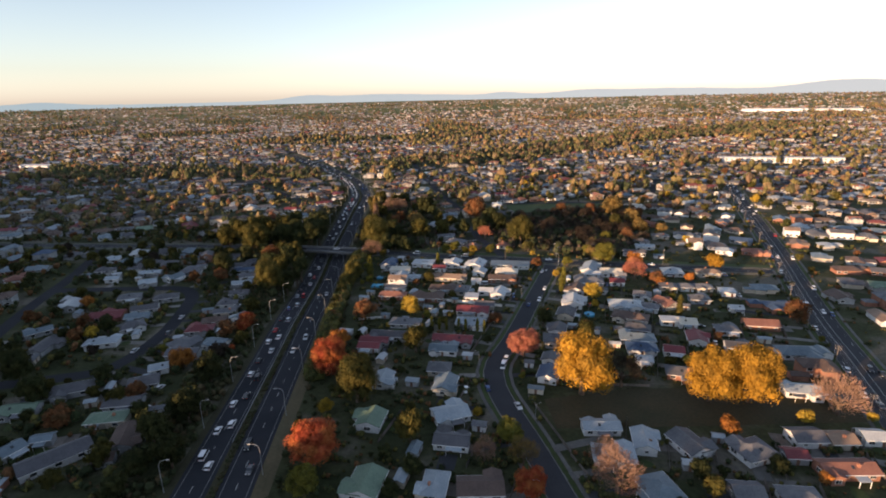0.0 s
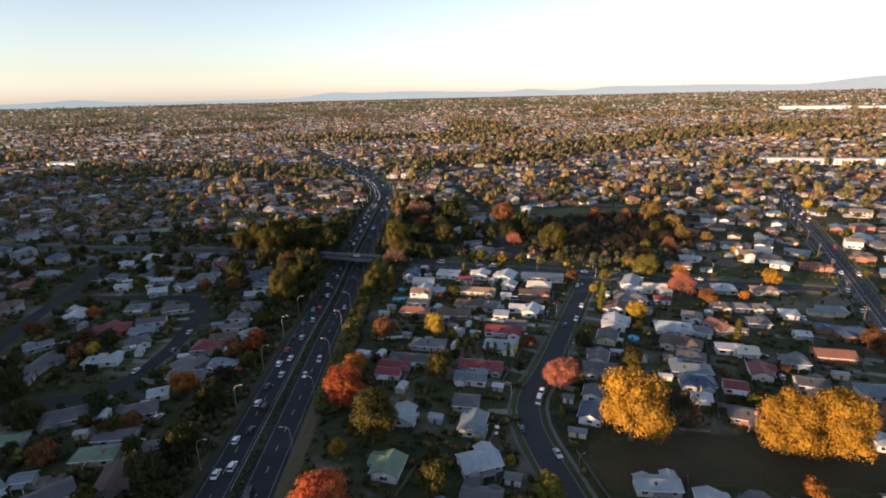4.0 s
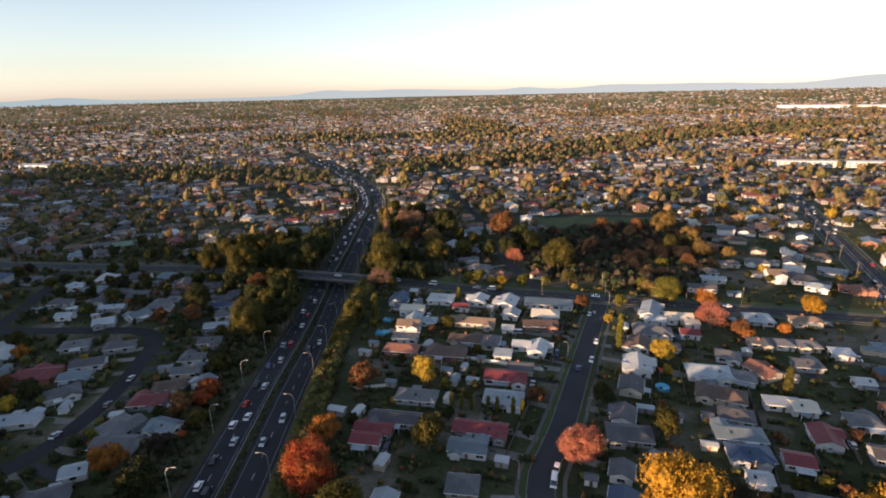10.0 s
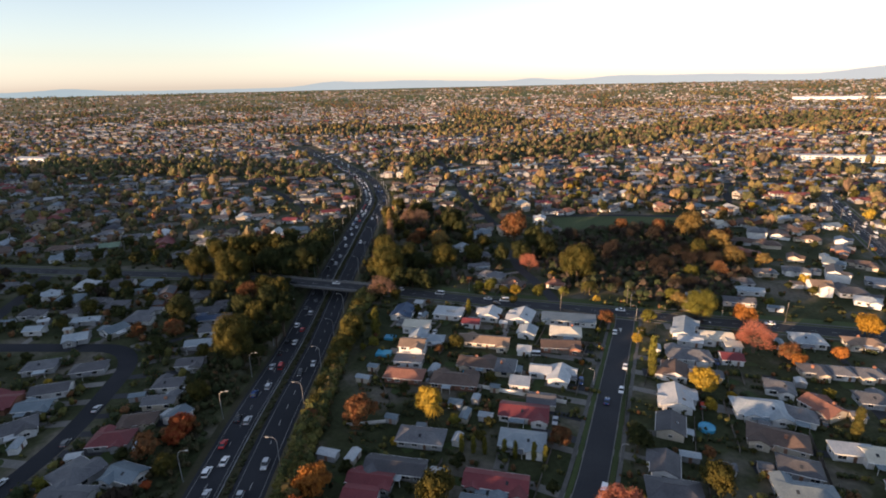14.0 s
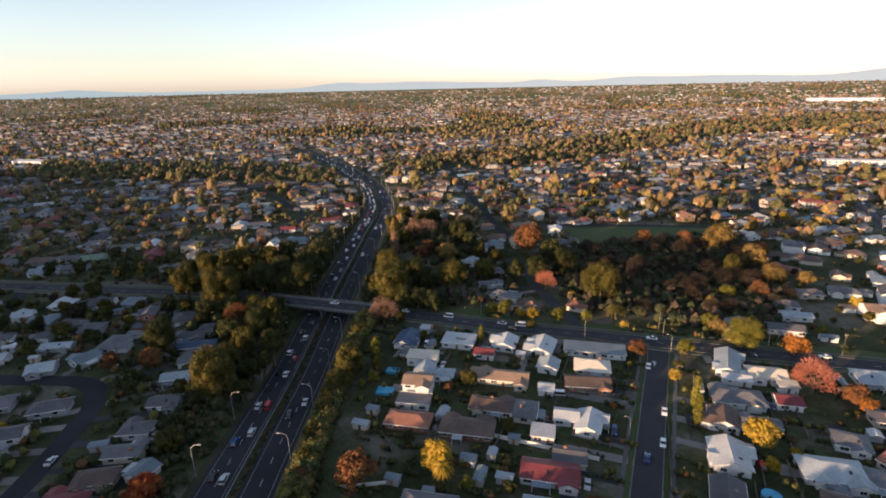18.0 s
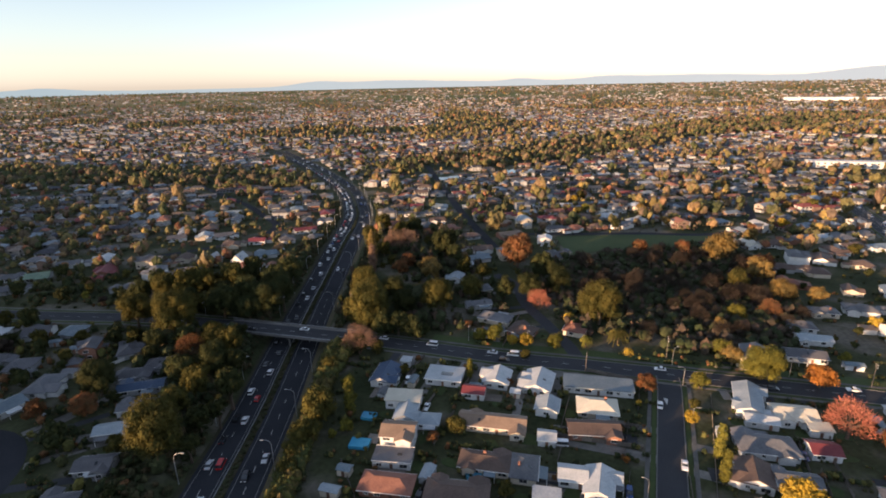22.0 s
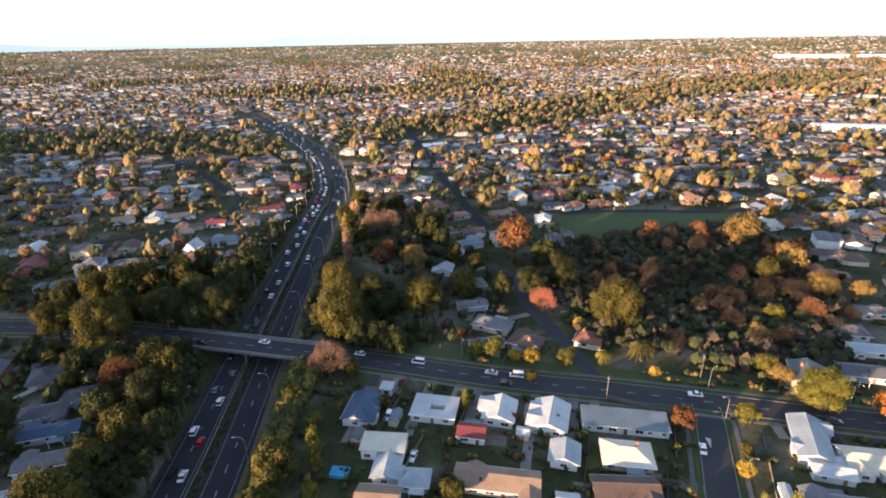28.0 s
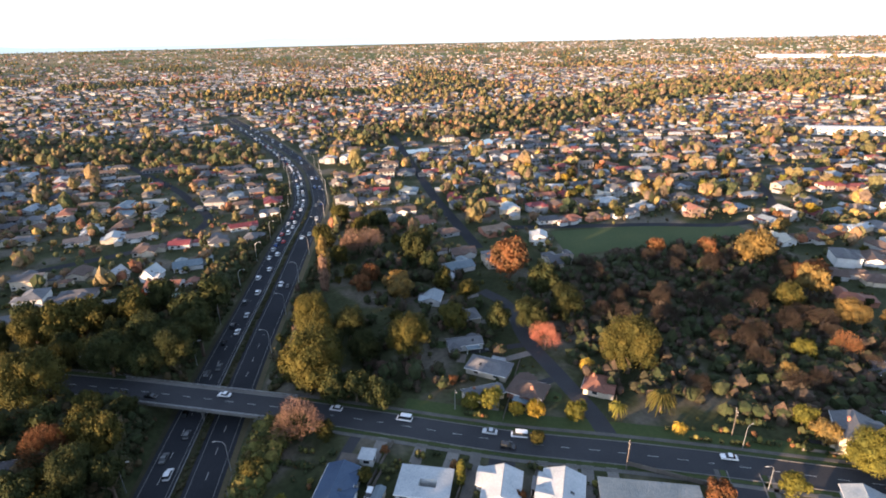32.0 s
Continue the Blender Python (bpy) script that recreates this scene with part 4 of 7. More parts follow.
def tree(x, y, r, kind, col):
    TREES.append((x, y, r))
    z0 = g1(x, y)
    lofty = 1.22 if kind == "round" and col in ("olive", "dark") and r > 4.5 else 1.14 if col == "gold" else 1.0
    zc = {"round": 0.93 * r * lofty, "small": 1.0 * r, "bare": 0.95 * r, "column": 2.2 * r, "palm": 6.0 * r / 4}[kind]
    a = rng.uniform(0, 360)
    nm = {"palm": "palm_tree", "small": "garden_tree"}.get(kind, "tree")
    ob = new(nm, TRUNK[kind])
    tagged(ob, KINDWORD[kind] + LEAFWORD[col] + (" fronds" if kind == "palm" else " foliage"), "tree")
    th = zc - z0
    tw = max(th, 1.6 * r) * (0.7 if kind == "palm" else 1.0)
    sw = tw * (0.45 if kind == "palm" else 0.62)
    ob.matrix_basis = pose(x, y, z0, 0, 0, a) @ Matrix.Diagonal((sw, sw, th, 1))
    c = part("crown", rng.choice(CROWN["grand" if kind == "round" and r > 6.2 and y < 420 else kind]), ob)
    q = r * (1.03 if kind in ("round", "small") else 1.0)
    c.location, c.scale = (0, 0, 1), (q * rng.uniform(0.94, 1.06) / sw, q * rng.uniform(0.94, 1.06) / sw, q * lofty * rng.uniform(1.0, 1.2) / th)
    recolour(c, LEAF[col])
    return ob

# ---- houses, one by one ----
house(-15.0, 336.1, 13, 8, 75, "gable", "navy", "white", 2.7)
house(-7.2, 345.5, 3.8, 3, -15, "flat", "white", "white", 2.7)
courtyard_house(8.1, 333.8, 13.4, 9.7, -15)
house(18.2, 322.0, 8, 5.5, -15, "gable", "red", "white", 2.7)
house(28.1, 330.5, 10.5, 8.8, 72, "gable", "white", "white", 2.7)
house(43.0, 326.4, 13, 9.7, 68, "gable", "white", "white", 2.7)
house(64.4, 322.3, 24.6, 7.2, -14, "flat", "steel", "white", 2.7)
house(59.8, 309.0, 13, 8.8, -14, "hip", "cream", "cream", 2.7)
house(42.9, 311.0, 8, 7.2, 70, "gable", "pale", "white", 2.7)
house(22.5, 303.2, 22.1, 7.2, -14, "gable", "tan", "cream", 2.7)
house(-7.4, 318.2, 12.2, 6.0, -10, "flat", "cream", "white", 3.6)
house(-6.4, 310.6, 9.0, 6.4, 80, "gable", "pale", "white", 2.7)
house(1.1, 305.7, 7.2, 5.5, -10, "hip", "pale", "white", 2.7)
house(-8.4, 297.4, 10.5, 7.6, -10, "gable", "tan", "white", 5.2)
flat_wing(-9.8, 288.4, 11.5, 6.6, -10, 2.7, "slate", "white", "single-storey white extension with a grey flat roof and deck")
house(-11.0, 277.0, 14.6, 7.2, -12, "hip", "terra", "brick", 2.7)
house(8.5, 272.1, 17.1, 8, -12, "hip", "brown", "brick", 2.7)
house(17.7, 284.1, 14.6, 7.2, -15, "hip", "brown", "cream", 2.7)
house(29.0, 280.9, 9.7, 7.2, 75, "hip", "slate", "cream", 2.7)
house(42.3, 277.1, 8, 6.3, -14, "gable", "white", "white", 2.7)
house(48.9, 273.4, 11.3, 7.2, 68, "gable", "white", "white", 2.7)
house(54.7, 297.2, 16.3, 7.2, -8, "gable", "brown", "brick", 2.7)
house(38.8, 294.3, 5.5, 4.7, -14, "gable", "white", "white", 2.7)
house(32.7, 268.5, 7.2, 5.5, -14, "flat", "white", "white", 2.7)
house(38.6, 257.2, 9.7, 6.3, -14, "gable", "dark", "cream", 2.7)
house(31.4, 250.5, 16.3, 8, -14, "gable", "red", "white", 2.7)
house(28.4, 235.6, 13.8, 8, -14, "hip", "pale", "white", 2.7)
house(18.0, 217.9, 18, 6.3, -14, "gable", "red", "grey", 2.7)
house(-3.7, 239.0, 14.6, 7.2, -12, "hip", "slate", "grey", 2.7)
house(-11.0, 225.5, 18, 6.3, -12, "gable", "dark", "grey", 2.7)
house(-19.9, 214.6, 9.7, 5.5, -12, "gable", "red", "white", 2.7)
house(-17.9, 220.6, 13, 4.7, -12, "gable", "red", "grey", 2.7)
house(-12.5, 185.6, 9.7, 6.3, 75, "gable", "pale", "white", 2.7)
house(13.1, 208.7, 12.1, 6.3, -14, "gable", "steel", "white", 2.7)
house(10.3, 191.9, 8.8, 7.2, -10, "hip", "slate", "cream", 2.7)
house(11.9, 179.0, 11.3, 7.2, 72, "gable", "steel", "cream", 2.7)
house(-15.4, 158.7, 9.7, 8, 75, "gable", "green", "white", 2.7)
house(-14.9, 127.0, 11.3, 8.8, 74, "gable", "green", "white", 2.7)
house(12.3, 159.4, 12.1, 8, 15, "gable", "pale", "white", 2.7)
house(11.6, 144.4, 11.3, 6.3, -14, "gable", "dark", "white", 2.7)
house(5.1, 124.7, 9.7, 6.3, 76, "hip", "pale", "cream", 2.7)
house(17.9, 122.4, 13, 7.2, -4, "gable", "brown", "white", 2.7)
house(113.7, 309.9, 18, 8, 63, "gable", "pale", "white", 2.7)
house(111.1, 298.2, 9.7, 4.7, -20, "gable", "white", "white", 2.7)
house(123.5, 300.7, 13, 8, -14, "gable", "cream", "white", 2.7)
house(104.6, 285.6, 16.3, 8.8, -14, "hip", "slate", "white", 2.7)
house(120.6, 282.8, 8, 6.3, -14, "gable", "red", "white", 2.7)
house(126.5, 292.2, 6.3, 3.8, -14, "flat", "cream", "white", 2.7)
house(93.7, 274.0, 10.5, 8.8, 66, "gable", "brown", "white", 2.7)
house(104.2, 270.8, 11.3, 4.7, -14, "gable", "slate", "white", 2.7)
house(86.1, 256.1, 13, 9.7, 72, "gable", "white", "white", 2.7)
house(111.8, 248.6, 16.3, 9.7, -14, "hip", "pale", "white", 2.7)
house(77.9, 241.0, 10.5, 8, 66, "gable", "dark", "cream", 2.7)
house(68.3, 222.7, 9.7, 7.2, 66, "gable", "dark", "white", 2.7)
house(66.4, 212.2, 13.8, 8, -14, "hip", "dark", "grey", 2.7)
house(122.7, 244.1, 8.8, 7.2, -30, "hip", "slate", "white", 2.7)
house(108.1, 233.0, 16.3, 8.8, -30, "hip", "brown", "cream", 2.7)
house(106.2, 219.9, 10.5, 7.2, -25, "hip", "dark", "grey", 2.7)
house(133.2, 248.4, 11.3, 8, 110, "gable", "terra", "cream", 2.7)
house(126.1, 225.8, 11.3, 4.7, -14, "flat", "white", "white", 2.7)
house(131.9, 223.5, 8, 7.2, -14, "gable", "cream", "white", 2.7)
house(126.3, 261.0, 8.8, 7.2, -25, "hip", "slate", "white", 2.7)
house(146.3, 271.9, 8.8, 6.3, -14, "hip", "dark", "cream", 2.7)
house(155.6, 269.7, 7.2, 6.3, -14, "hip", "slate", "white", 2.7)
house(160.6, 295.9, 11.3, 9.7, -14, "hip", "pale", "white", 2.7)
house(181.5, 292.0, 13, 6.3, -14, "hip", "tan", "cream", 2.7)
house(101.5, 209.9, 14.6, 7.2, -14, "hip", "steel", "grey", 2.7)
house(153.6, 251.7, 9.7, 7.2, -14, "hip", "slate", "grey", 2.7)
house(165.0, 267.9, 8.8, 6.3, -14, "hip", "slate", "cream", 2.7)
house(57.8, 195.1, 7.2, 6.3, 66, "gable", "slate", "white", 2.7)
house(53.6, 182.7, 9.7, 7.2, 66, "gable", "navy", "white", 2.7)
house(99.4, 200.6, 12.1, 7.2, -14, "hip", "navy", "white", 2.7)
house(95.8, 189.8, 6.3, 4.7, -14, "gable", "white", "white", 2.7)
house(111.9, 196.6, 8, 6.3, -20, "gable", "red", "white", 2.7)
house(105.7, 178.4, 10.5, 7.2, -20, "hip", "dark", "brick", 2.7)
house(127.8, 207.0, 10.5, 7.4, 70, "gable", "red", "white", 2.7)
house(141.0, 197.0, 10.5, 7.0, -20, "gable", "dark", "grey", 2.7)
house(146.0, 214.0, 9.5, 7.0, -14, "hip", "slate", "white", 2.7)
house(165.1, 218.0, 14.6, 8, -14, "gable", "terra", "brick", 2.7)
house(165.0, 237.3, 6.3, 4.7, -14, "gable", "white", "white", 2.7)
house(173.5, 259.3, 8, 5.5, -14, "flat", "white", "white", 2.7)
house(62.0, 147.2, 12.1, 5.5, -6, "gable", "pale", "white", 2.7)
house(73.1, 138.6, 10.5, 6.3, 75, "gable", "pale", "white", 2.7)
house(60.9, 132.7, 12.1, 7.2, -14, "hip", "pale", "white", 2.7)
house(86.4, 135.8, 11.3, 8, 105, "gable", "slate", "white", 2.7)
house(104.3, 130.5, 10.5, 8.8, 12, "hip", "slate", "white", 2.7)
house(68.0, 117.1, 10.5, 8.8, 100, "hip", "steel", "grey", 2.7)
house(125.0, 135.6, 9.7, 7.2, -5, "gable", "dark", "white", 2.7)
house(134.4, 133.3, 8, 6.3, -5, "gable", "tan", "cream", 2.7)
house(125.9, 120.5, 15.5, 6.3, -5, "gable", "terra", "brick", 2.7)
house(143.0, 161.8, 12.1, 6.3, -14, "gable", "pale", "white", 2.7)
house(91.5, 114.1, 8, 6.3, -10, "gable", "slate", "grey", 2.7)
house(104.6, 110.8, 9.7, 6.3, -10, "hip", "slate", "white", 2.7)
house(145.9, 133.6, 7.2, 5.5, -10, "gable", "white", "white", 2.7)
house(115.4, 127.6, 6.3, 4.7, -10, "gable", "red", "grey", 2.7)
house(-106.6, 226.3, 11.3, 9.7, -30, "hip", "slate", "grey", 2.7)
house(-90.7, 225.8, 10.5, 6.3, -20, "gable", "steel", "white", 2.7)
house(-102.4, 217.1, 13.8, 7.2, -5, "gable", "slate", "grey", 2.7)
house(-104.5, 242.3, 12.1, 7.2, 5, "hip", "red", "grey", 2.7)
house(-101.3, 252.1, 11.3, 6.3, 10, "hip", "brown", "cream", 2.7)
house(-143.6, 262.2, 12.1, 6.3, 8, "gable", "steel", "grey", 2.7)
house(-145.4, 273.3, 13, 7.2, 15, "gable", "dark", "white", 2.7)
house(-141.2, 249.9, 11.3, 8, 35, "hip", "dark", "white", 2.7)
house(-162.4, 291.5, 11.3, 8, 15, "hip", "slate", "grey", 2.7)
house(-140.8, 289.0, 12.1, 7.2, 15, "hip", "dark", "grey", 2.7)
house(-101.9, 275.0, 9.7, 6.3, 5, "hip", "dark", "white", 2.7)
house(-99.2, 263.5, 11.3, 5.5, 5, "gable", "slate", "cream", 2.7)
house(-89.0, 254.7, 7.2, 6.3, 70, "gable", "steel", "white", 2.7)
house(-100.2, 290.8, 10.5, 6.3, 5, "gable", "dark", "grey", 2.7)
house(-104.0, 308.0, 11.3, 5.5, 10, "gable", "pale", "grey", 2.7)
house(-107.9, 334.2, 16.3, 5.5, 12, "gable", "navy", "grey", 2.7)
house(-101.8, 321.4, 14.6, 5.5, 12, "gable", "slate", "white", 2.7)
house(-150.9, 324.4, 9.7, 8, 60, "gable", "steel", "white", 2.7)
house(-164.0, 317.0, 9.7, 8, 20, "gable", "pale", "grey", 2.7)
house(-190.1, 326.8, 8, 5.5, 5, "gable", "pale", "white", 2.7)
house(-204.5, 345.2, 11.3, 6.3, 10, "hip", "dark", "white", 2.7)
house(-170.9, 336.3, 13, 4.7, 5, "gable", "pale", "grey", 2.7)
house(-201.5, 385.3, 11.3, 8.8, 10, "hip", "white", "white", 2.7)
house(-212.9, 371.5, 8.8, 7.2, 20, "gable", "pale", "white", 2.7)
house(-114.9, 147.9, 19.6, 8, 42, "gable", "dark", "white", 2.7)
house(-112.4, 167.6, 6.2, 6.2, 5, "hip", "green", "cream", 3.0)
house(-106.0, 168.2, 6.2, 6.2, 5, "hip", "green", "cream", 3.0)
house(-134.4, 190.5, 13.8, 8, 20, "hip", "dark", "grey", 2.7)
house(-125.1, 158.1, 6.3, 3.8, 10, "gable", "steel", "grey", 2.7)
house(-132.1, 152.9, 7.2, 6.3, 60, "gable", "steel", "white", 2.7)
house(-108.6, 193.0, 10.5, 8, 20, "hip", "dark", "grey", 2.7)
house(-107.7, 204.4, 7.2, 5.5, 20, "gable", "pale", "white", 2.7)
house(-145.3, 177.5, 12.1, 6.3, 5, "gable", "green", "grey", 2.7)
house(-184.9, 248.3, 11.3, 5.5, 40, "gable", "steel", "grey", 2.7)
house(-146.1, 232.7, 13.8, 6.3, 8, "hip", "pale", "white", 2.7)
house(-108.8, 178.4, 13, 6.3, 5, "gable", "dark", "grey", 2.7)
house(-115.8, 343.6, 13, 6.3, 15, "hip", "dark", "grey", 2.7)
house(-109.0, 351.4, 9.7, 7.2, 10, "hip", "dark", "grey", 2.7)
house(19.4, 439.8, 9.7, 7.2, 75, "gable", "pale", "white", 2.7)
house(31.9, 421.1, 9.7, 8, 10, "hip", "slate", "cream", 2.7)
house(28.2, 400.6, 13, 5.5, 5, "gable", "slate", "white", 2.7)
house(34.6, 383.5, 14.6, 8, -30, "hip", "slate", "cream", 2.7)
house(45.0, 369.1, 11.3, 8.8, -35, "hip", "brown", "brick", 2.7)
house(29.9, 369.5, 13, 4.7, 10, "gable", "slate", "cream", 2.7)
house(68.5, 369.1, 8.8, 7.2, 60, "hip", "terra", "cream", 2.7)
house(131.7, 335.5, 12.1, 9.7, 60, "gable", "slate", "cream", 5.2)
house(86.3, 503.3, 9.7, 7.2, 75, "gable", "white", "white", 5.2)
house(-136.6, 484.4, 9.7, 7.2, 80, "steep", "white", "white", 3.2)
house(-119.3, 483.9, 9.7, 7.2, 80, "steep", "white", "white", 3.2)
house(27.9, 461.2, 6.3, 4.7, 10, "gable", "white", "white", 2.7)
house(154.4, 338.2, 14.6, 7.2, -17, "gable", "dark", "white", 2.7)
house(170.7, 363.5, 10.5, 8, -17, "hip", "dark", "white", 2.7)
house(167.6, 351.0, 13, 5.5, -17, "gable", "pale", "white", 2.7)
house(191.8, 377.2, 11.3, 6.3, -17, "hip", "slate", "cream", 2.7)

# ---- trees, one by one ----
tree(-32.0, 139.6, 8.4, "round", "red")
tree(-34.5, 195.2, 8.1, "round", "red")
tree(-33.6, 217.7, 5.1, "round", "orange")
tree(-21.6, 173.3, 8.4, "round", "olive")
tree(-32.7, 126.0, 4.8, "round", "lime")
tree(-32.7, 167.6, 3.1, "round", "yellow")
tree(63.0, 170.0, 11.4, "round", "gold")
tree(107.6, 160.6, 9.8, "round", "gold")
tree(121.2, 158.8, 10.4, "round", "gold")
tree(79.5, 173.5, 7.0, "bare", "brown")
tree(47.4, 201.5, 6.8, "round", "pink")
tree(56.5, 118.8, 6.7, "bare", "peach")
tree(57.3, 130.4, 4.5, "bare", "peach")
tree(146.6, 148.5, 7.2, "bare", "peach")
tree(102.8, 141.5, 3.7, "round", "orange")
tree(30.8, 144.9, 4.6, "round", "lime")
tree(32.8, 133.5, 4.3, "bare", "amber")
tree(21.0, 136.1, 3.9, "bare", "peach")
tree(32.1, 120.6, 4.8, "round", "red")
tree(-2.0, 147.6, 4.9, "round", "olive")
tree(-98.9, 206.6, 5.3, "round", "orange")
tree(132.0, 144.8, 2.9, "round", "yellow")
tree(133.7, 289.5, 6.8, "bare", "pink")
tree(-167.2, 255.1, 3.7, "round", "rust")
tree(-83.1, 244.9, 4.5, "round", "red")
tree(21.9, 159.8, 2.0, "round", "yellow")
tree(154.6, 143.2, 1.9, "round", "yellow")
tree(-126.0, 167.6, 4.4, "round", "rust")
tree(-108.2, 135.8, 3.5, "round", "olive")
tree(0.8, 210.6, 5.8, "round", "olive")
tree(-24.6, 249.1, 5.8, "round", "rust")
tree(-1.6, 256.0, 5.1, "round", "yellow")
tree(186.5, 221.6, 6.0, "round", "rust")
tree(-106.6, 183.1, 3.9, "round", "rust")
tree(-112.2, 179.9, 3.8, "round", "olive")
tree(-161.7, 201.1, 6.5, "round", "dark")
tree(-144.2, 184.2, 5.4, "round", "dark")
tree(-86.6, 153.7, 5.6, "round", "dark")
tree(-80.3, 165.6, 6.0, "round", "dark")
tree(-82.6, 193.9, 5.9, "round", "dark")
tree(-76.2, 141.8, 5.2, "round", "dark")
tree(-85.0, 138.6, 4.4, "round", "dark")
tree(-86.9, 129.5, 4.2, "round", "dark")
tree(-7.8, 124.0, 2.9, "round", "dark")
tree(-1.3, 132.3, 3.4, "round", "dark")
tree(82.6, 122.2, 3.3, "round", "dark")
tree(82.8, 115.2, 3.3, "round", "olive")
tree(106.7, 122.4, 3.3, "round", "dark")
tree(0.5, 250.5, 3.5, "palm", "yellow")
tree(-12.3, 237.6, 1.6, "round", "yellow")
tree(9.0, 233.6, 1.4, "column", "lime")
tree(12.7, 232.9, 1.4, "column", "lime")
tree(16.1, 232.0, 1.4, "column", "lime")
tree(22.1, 231.2, 1.4, "column", "lime")
tree(25.2, 229.8, 1.4, "column", "lime")
tree(30.8, 228.8, 1.4, "column", "lime")
tree(34.0, 227.9, 1.4, "column", "lime")
tree(99.0, 262.4, 5.1, "round", "yellow")
tree(127.9, 325.0, 7.2, "round", "lime")
tree(123.0, 344.0, 3.8, "round", "lime")
tree(101.9, 320.7, 3.5, "round", "lime")
tree(145.6, 317.7, 5.2, "round", "orange")
tree(81.6, 320.2, 4.0, "round", "rust")
tree(88.5, 283.2, 2.7, "column", "lime")
tree(84.4, 272.9, 2.6, "column", "lime")
tree(144.5, 283.5, 4.1, "round", "rust")
tree(144.6, 277.7, 3.1, "round", "orange")
tree(163.9, 281.1, 3.2, "round", "orange")
tree(190.1, 299.9, 5.4, "round", "gold")
tree(133.2, 233.5, 2.5, "column", "olive")
tree(106.4, 256.2, 2.0, "round", "yellow")
tree(96.6, 251.6, 2.3, "round", "yellow")
tree(83.7, 355.0, 4.8, "palm", "olive")
tree(64.1, 232.8, 4.4, "round", "dark")
tree(79.1, 213.6, 4.6, "round", "olive")
tree(40.4, 235.1, 3.6, "round", "rust")
tree(-83.8, 241.2, 3.3, "round", "red")
tree(-80.9, 247.9, 2.7, "round", "rust")
tree(-86.2, 265.6, 4.4, "round", "olive")
tree(-83.8, 295.5, 8.9, "round", "olive")
tree(-85.3, 328.7, 5.7, "round", "olive")
tree(-100.8, 360.6, 5.2, "round", "rust")
tree(-120.2, 319.1, 4.7, "round", "rust")
tree(-115.1, 382.1, 10.2, "round", "olive")
tree(-138.0, 391.6, 7.7, "round", "olive")
tree(-82.9, 221.3, 1.6, "round", "red")
tree(-80.5, 228.0, 3.6, "round", "olive")
tree(-26.0, 313.7, 3.1, "column", "lime")
tree(-26.1, 304.0, 2.6, "round", "lime")
tree(-36.3, 309.6, 5.8, "round", "olive")
tree(-39.9, 297.6, 4.3, "round", "olive")
tree(-40.6, 284.0, 3.6, "round", "olive")
tree(-41.8, 270.6, 3.2, "round", "olive")
tree(-41.4, 258.4, 3.0, "round", "olive")
tree(-40.9, 249.7, 2.9, "round", "rust")
tree(-41.0, 241.7, 2.8, "round", "olive")
tree(-44.9, 242.1, 1.5, "round", "olive")
tree(-27.6, 357.0, 6.6, "bare", "peach")
tree(-25.2, 381.7, 10.2, "round", "olive")
tree(-36.9, 299.9, 4.2, "round", "olive")
tree(-40.5, 291.7, 3.7, "round", "olive")
tree(-29.1, 330.7, 2.8, "round", "lime")
tree(-26.8, 319.8, 2.6, "round", "lime")
tree(-31.3, 418.3, 7.8, "round", "olive")
tree(6.8, 394.5, 8.3, "round", "olive")
tree(3.9, 449.4, 6.4, "round", "amber")
tree(-97.3, 356.0, 6.2, "bare", "rust")
tree(-86.2, 334.4, 4.6, "round", "olive")
tree(-87.9, 317.3, 4.8, "round", "olive")
tree(-129.4, 421.6, 8.4, "round", "olive")
tree(-121.0, 426.3, 8.6, "round", "olive")
tree(-104.6, 432.1, 7.5, "round", "olive")
tree(-94.9, 375.2, 4.3, "round", "olive")
tree(-91.0, 409.0, 8.2, "round", "dark")
tree(-77.8, 400.4, 7.5, "round", "dark")
tree(-80.5, 424.8, 7.6, "round", "dark")
tree(-97.8, 443.1, 7.4, "round", "dark")
tree(-99.2, 398.3, 7.9, "round", "dark")
tree(-83.7, 343.7, 6.3, "round", "dark")
tree(-72.3, 327.6, 5.4, "round", "dark")
tree(-76.4, 309.8, 4.4, "round", "dark")
tree(-75.4, 344.4, 4.6, "round", "dark")
tree(-72.4, 315.5, 4.0, "round", "dark")
tree(-74.3, 296.2, 3.6, "round", "dark")
tree(82.6, 376.5, 9.6, "round", "olive")
tree(69.0, 379.3, 2.9, "palm", "yellow")
tree(69.8, 354.8, 3.0, "palm", "lime")
tree(84.8, 345.4, 2.2, "palm", "yellow")
tree(58.1, 394.9, 5.4, "bare", "pink")
tree(31.7, 363.9, 4.2, "round", "lime")
tree(25.3, 364.0, 3.3, "round", "lime")
tree(44.1, 358.2, 3.2, "round", "yellow")
tree(38.7, 359.1, 2.8, "round", "yellow")
tree(56.5, 354.9, 3.7, "round", "lime")
tree(123.3, 336.0, 4.2, "round", "amber")
tree(149.3, 376.9, 4.1, "round", "lime")
tree(193.4, 429.6, 7.4, "round", "rust")
tree(183.0, 394.9, 6.6, "round", "amber")
tree(163.9, 376.1, 4.6, "bare", "rust")
tree(199.5, 392.1, 4.4, "round", "amber")
tree(169.0, 410.3, 5.2, "round", "olive")
tree(135.7, 366.9, 3.2, "round", "amber")
tree(184.4, 456.9, 9.4, "round", "amber")
tree(169.6, 472.8, 5.3, "round", "rust")
tree(142.1, 475.9, 5.3, "round", "rust")
tree(58.7, 458.6, 10.6, "round", "rust")
tree(-11.5, 373.1, 5.3, "round", "dark")
tree(-4.2, 368.6, 4.8, "round", "dark")
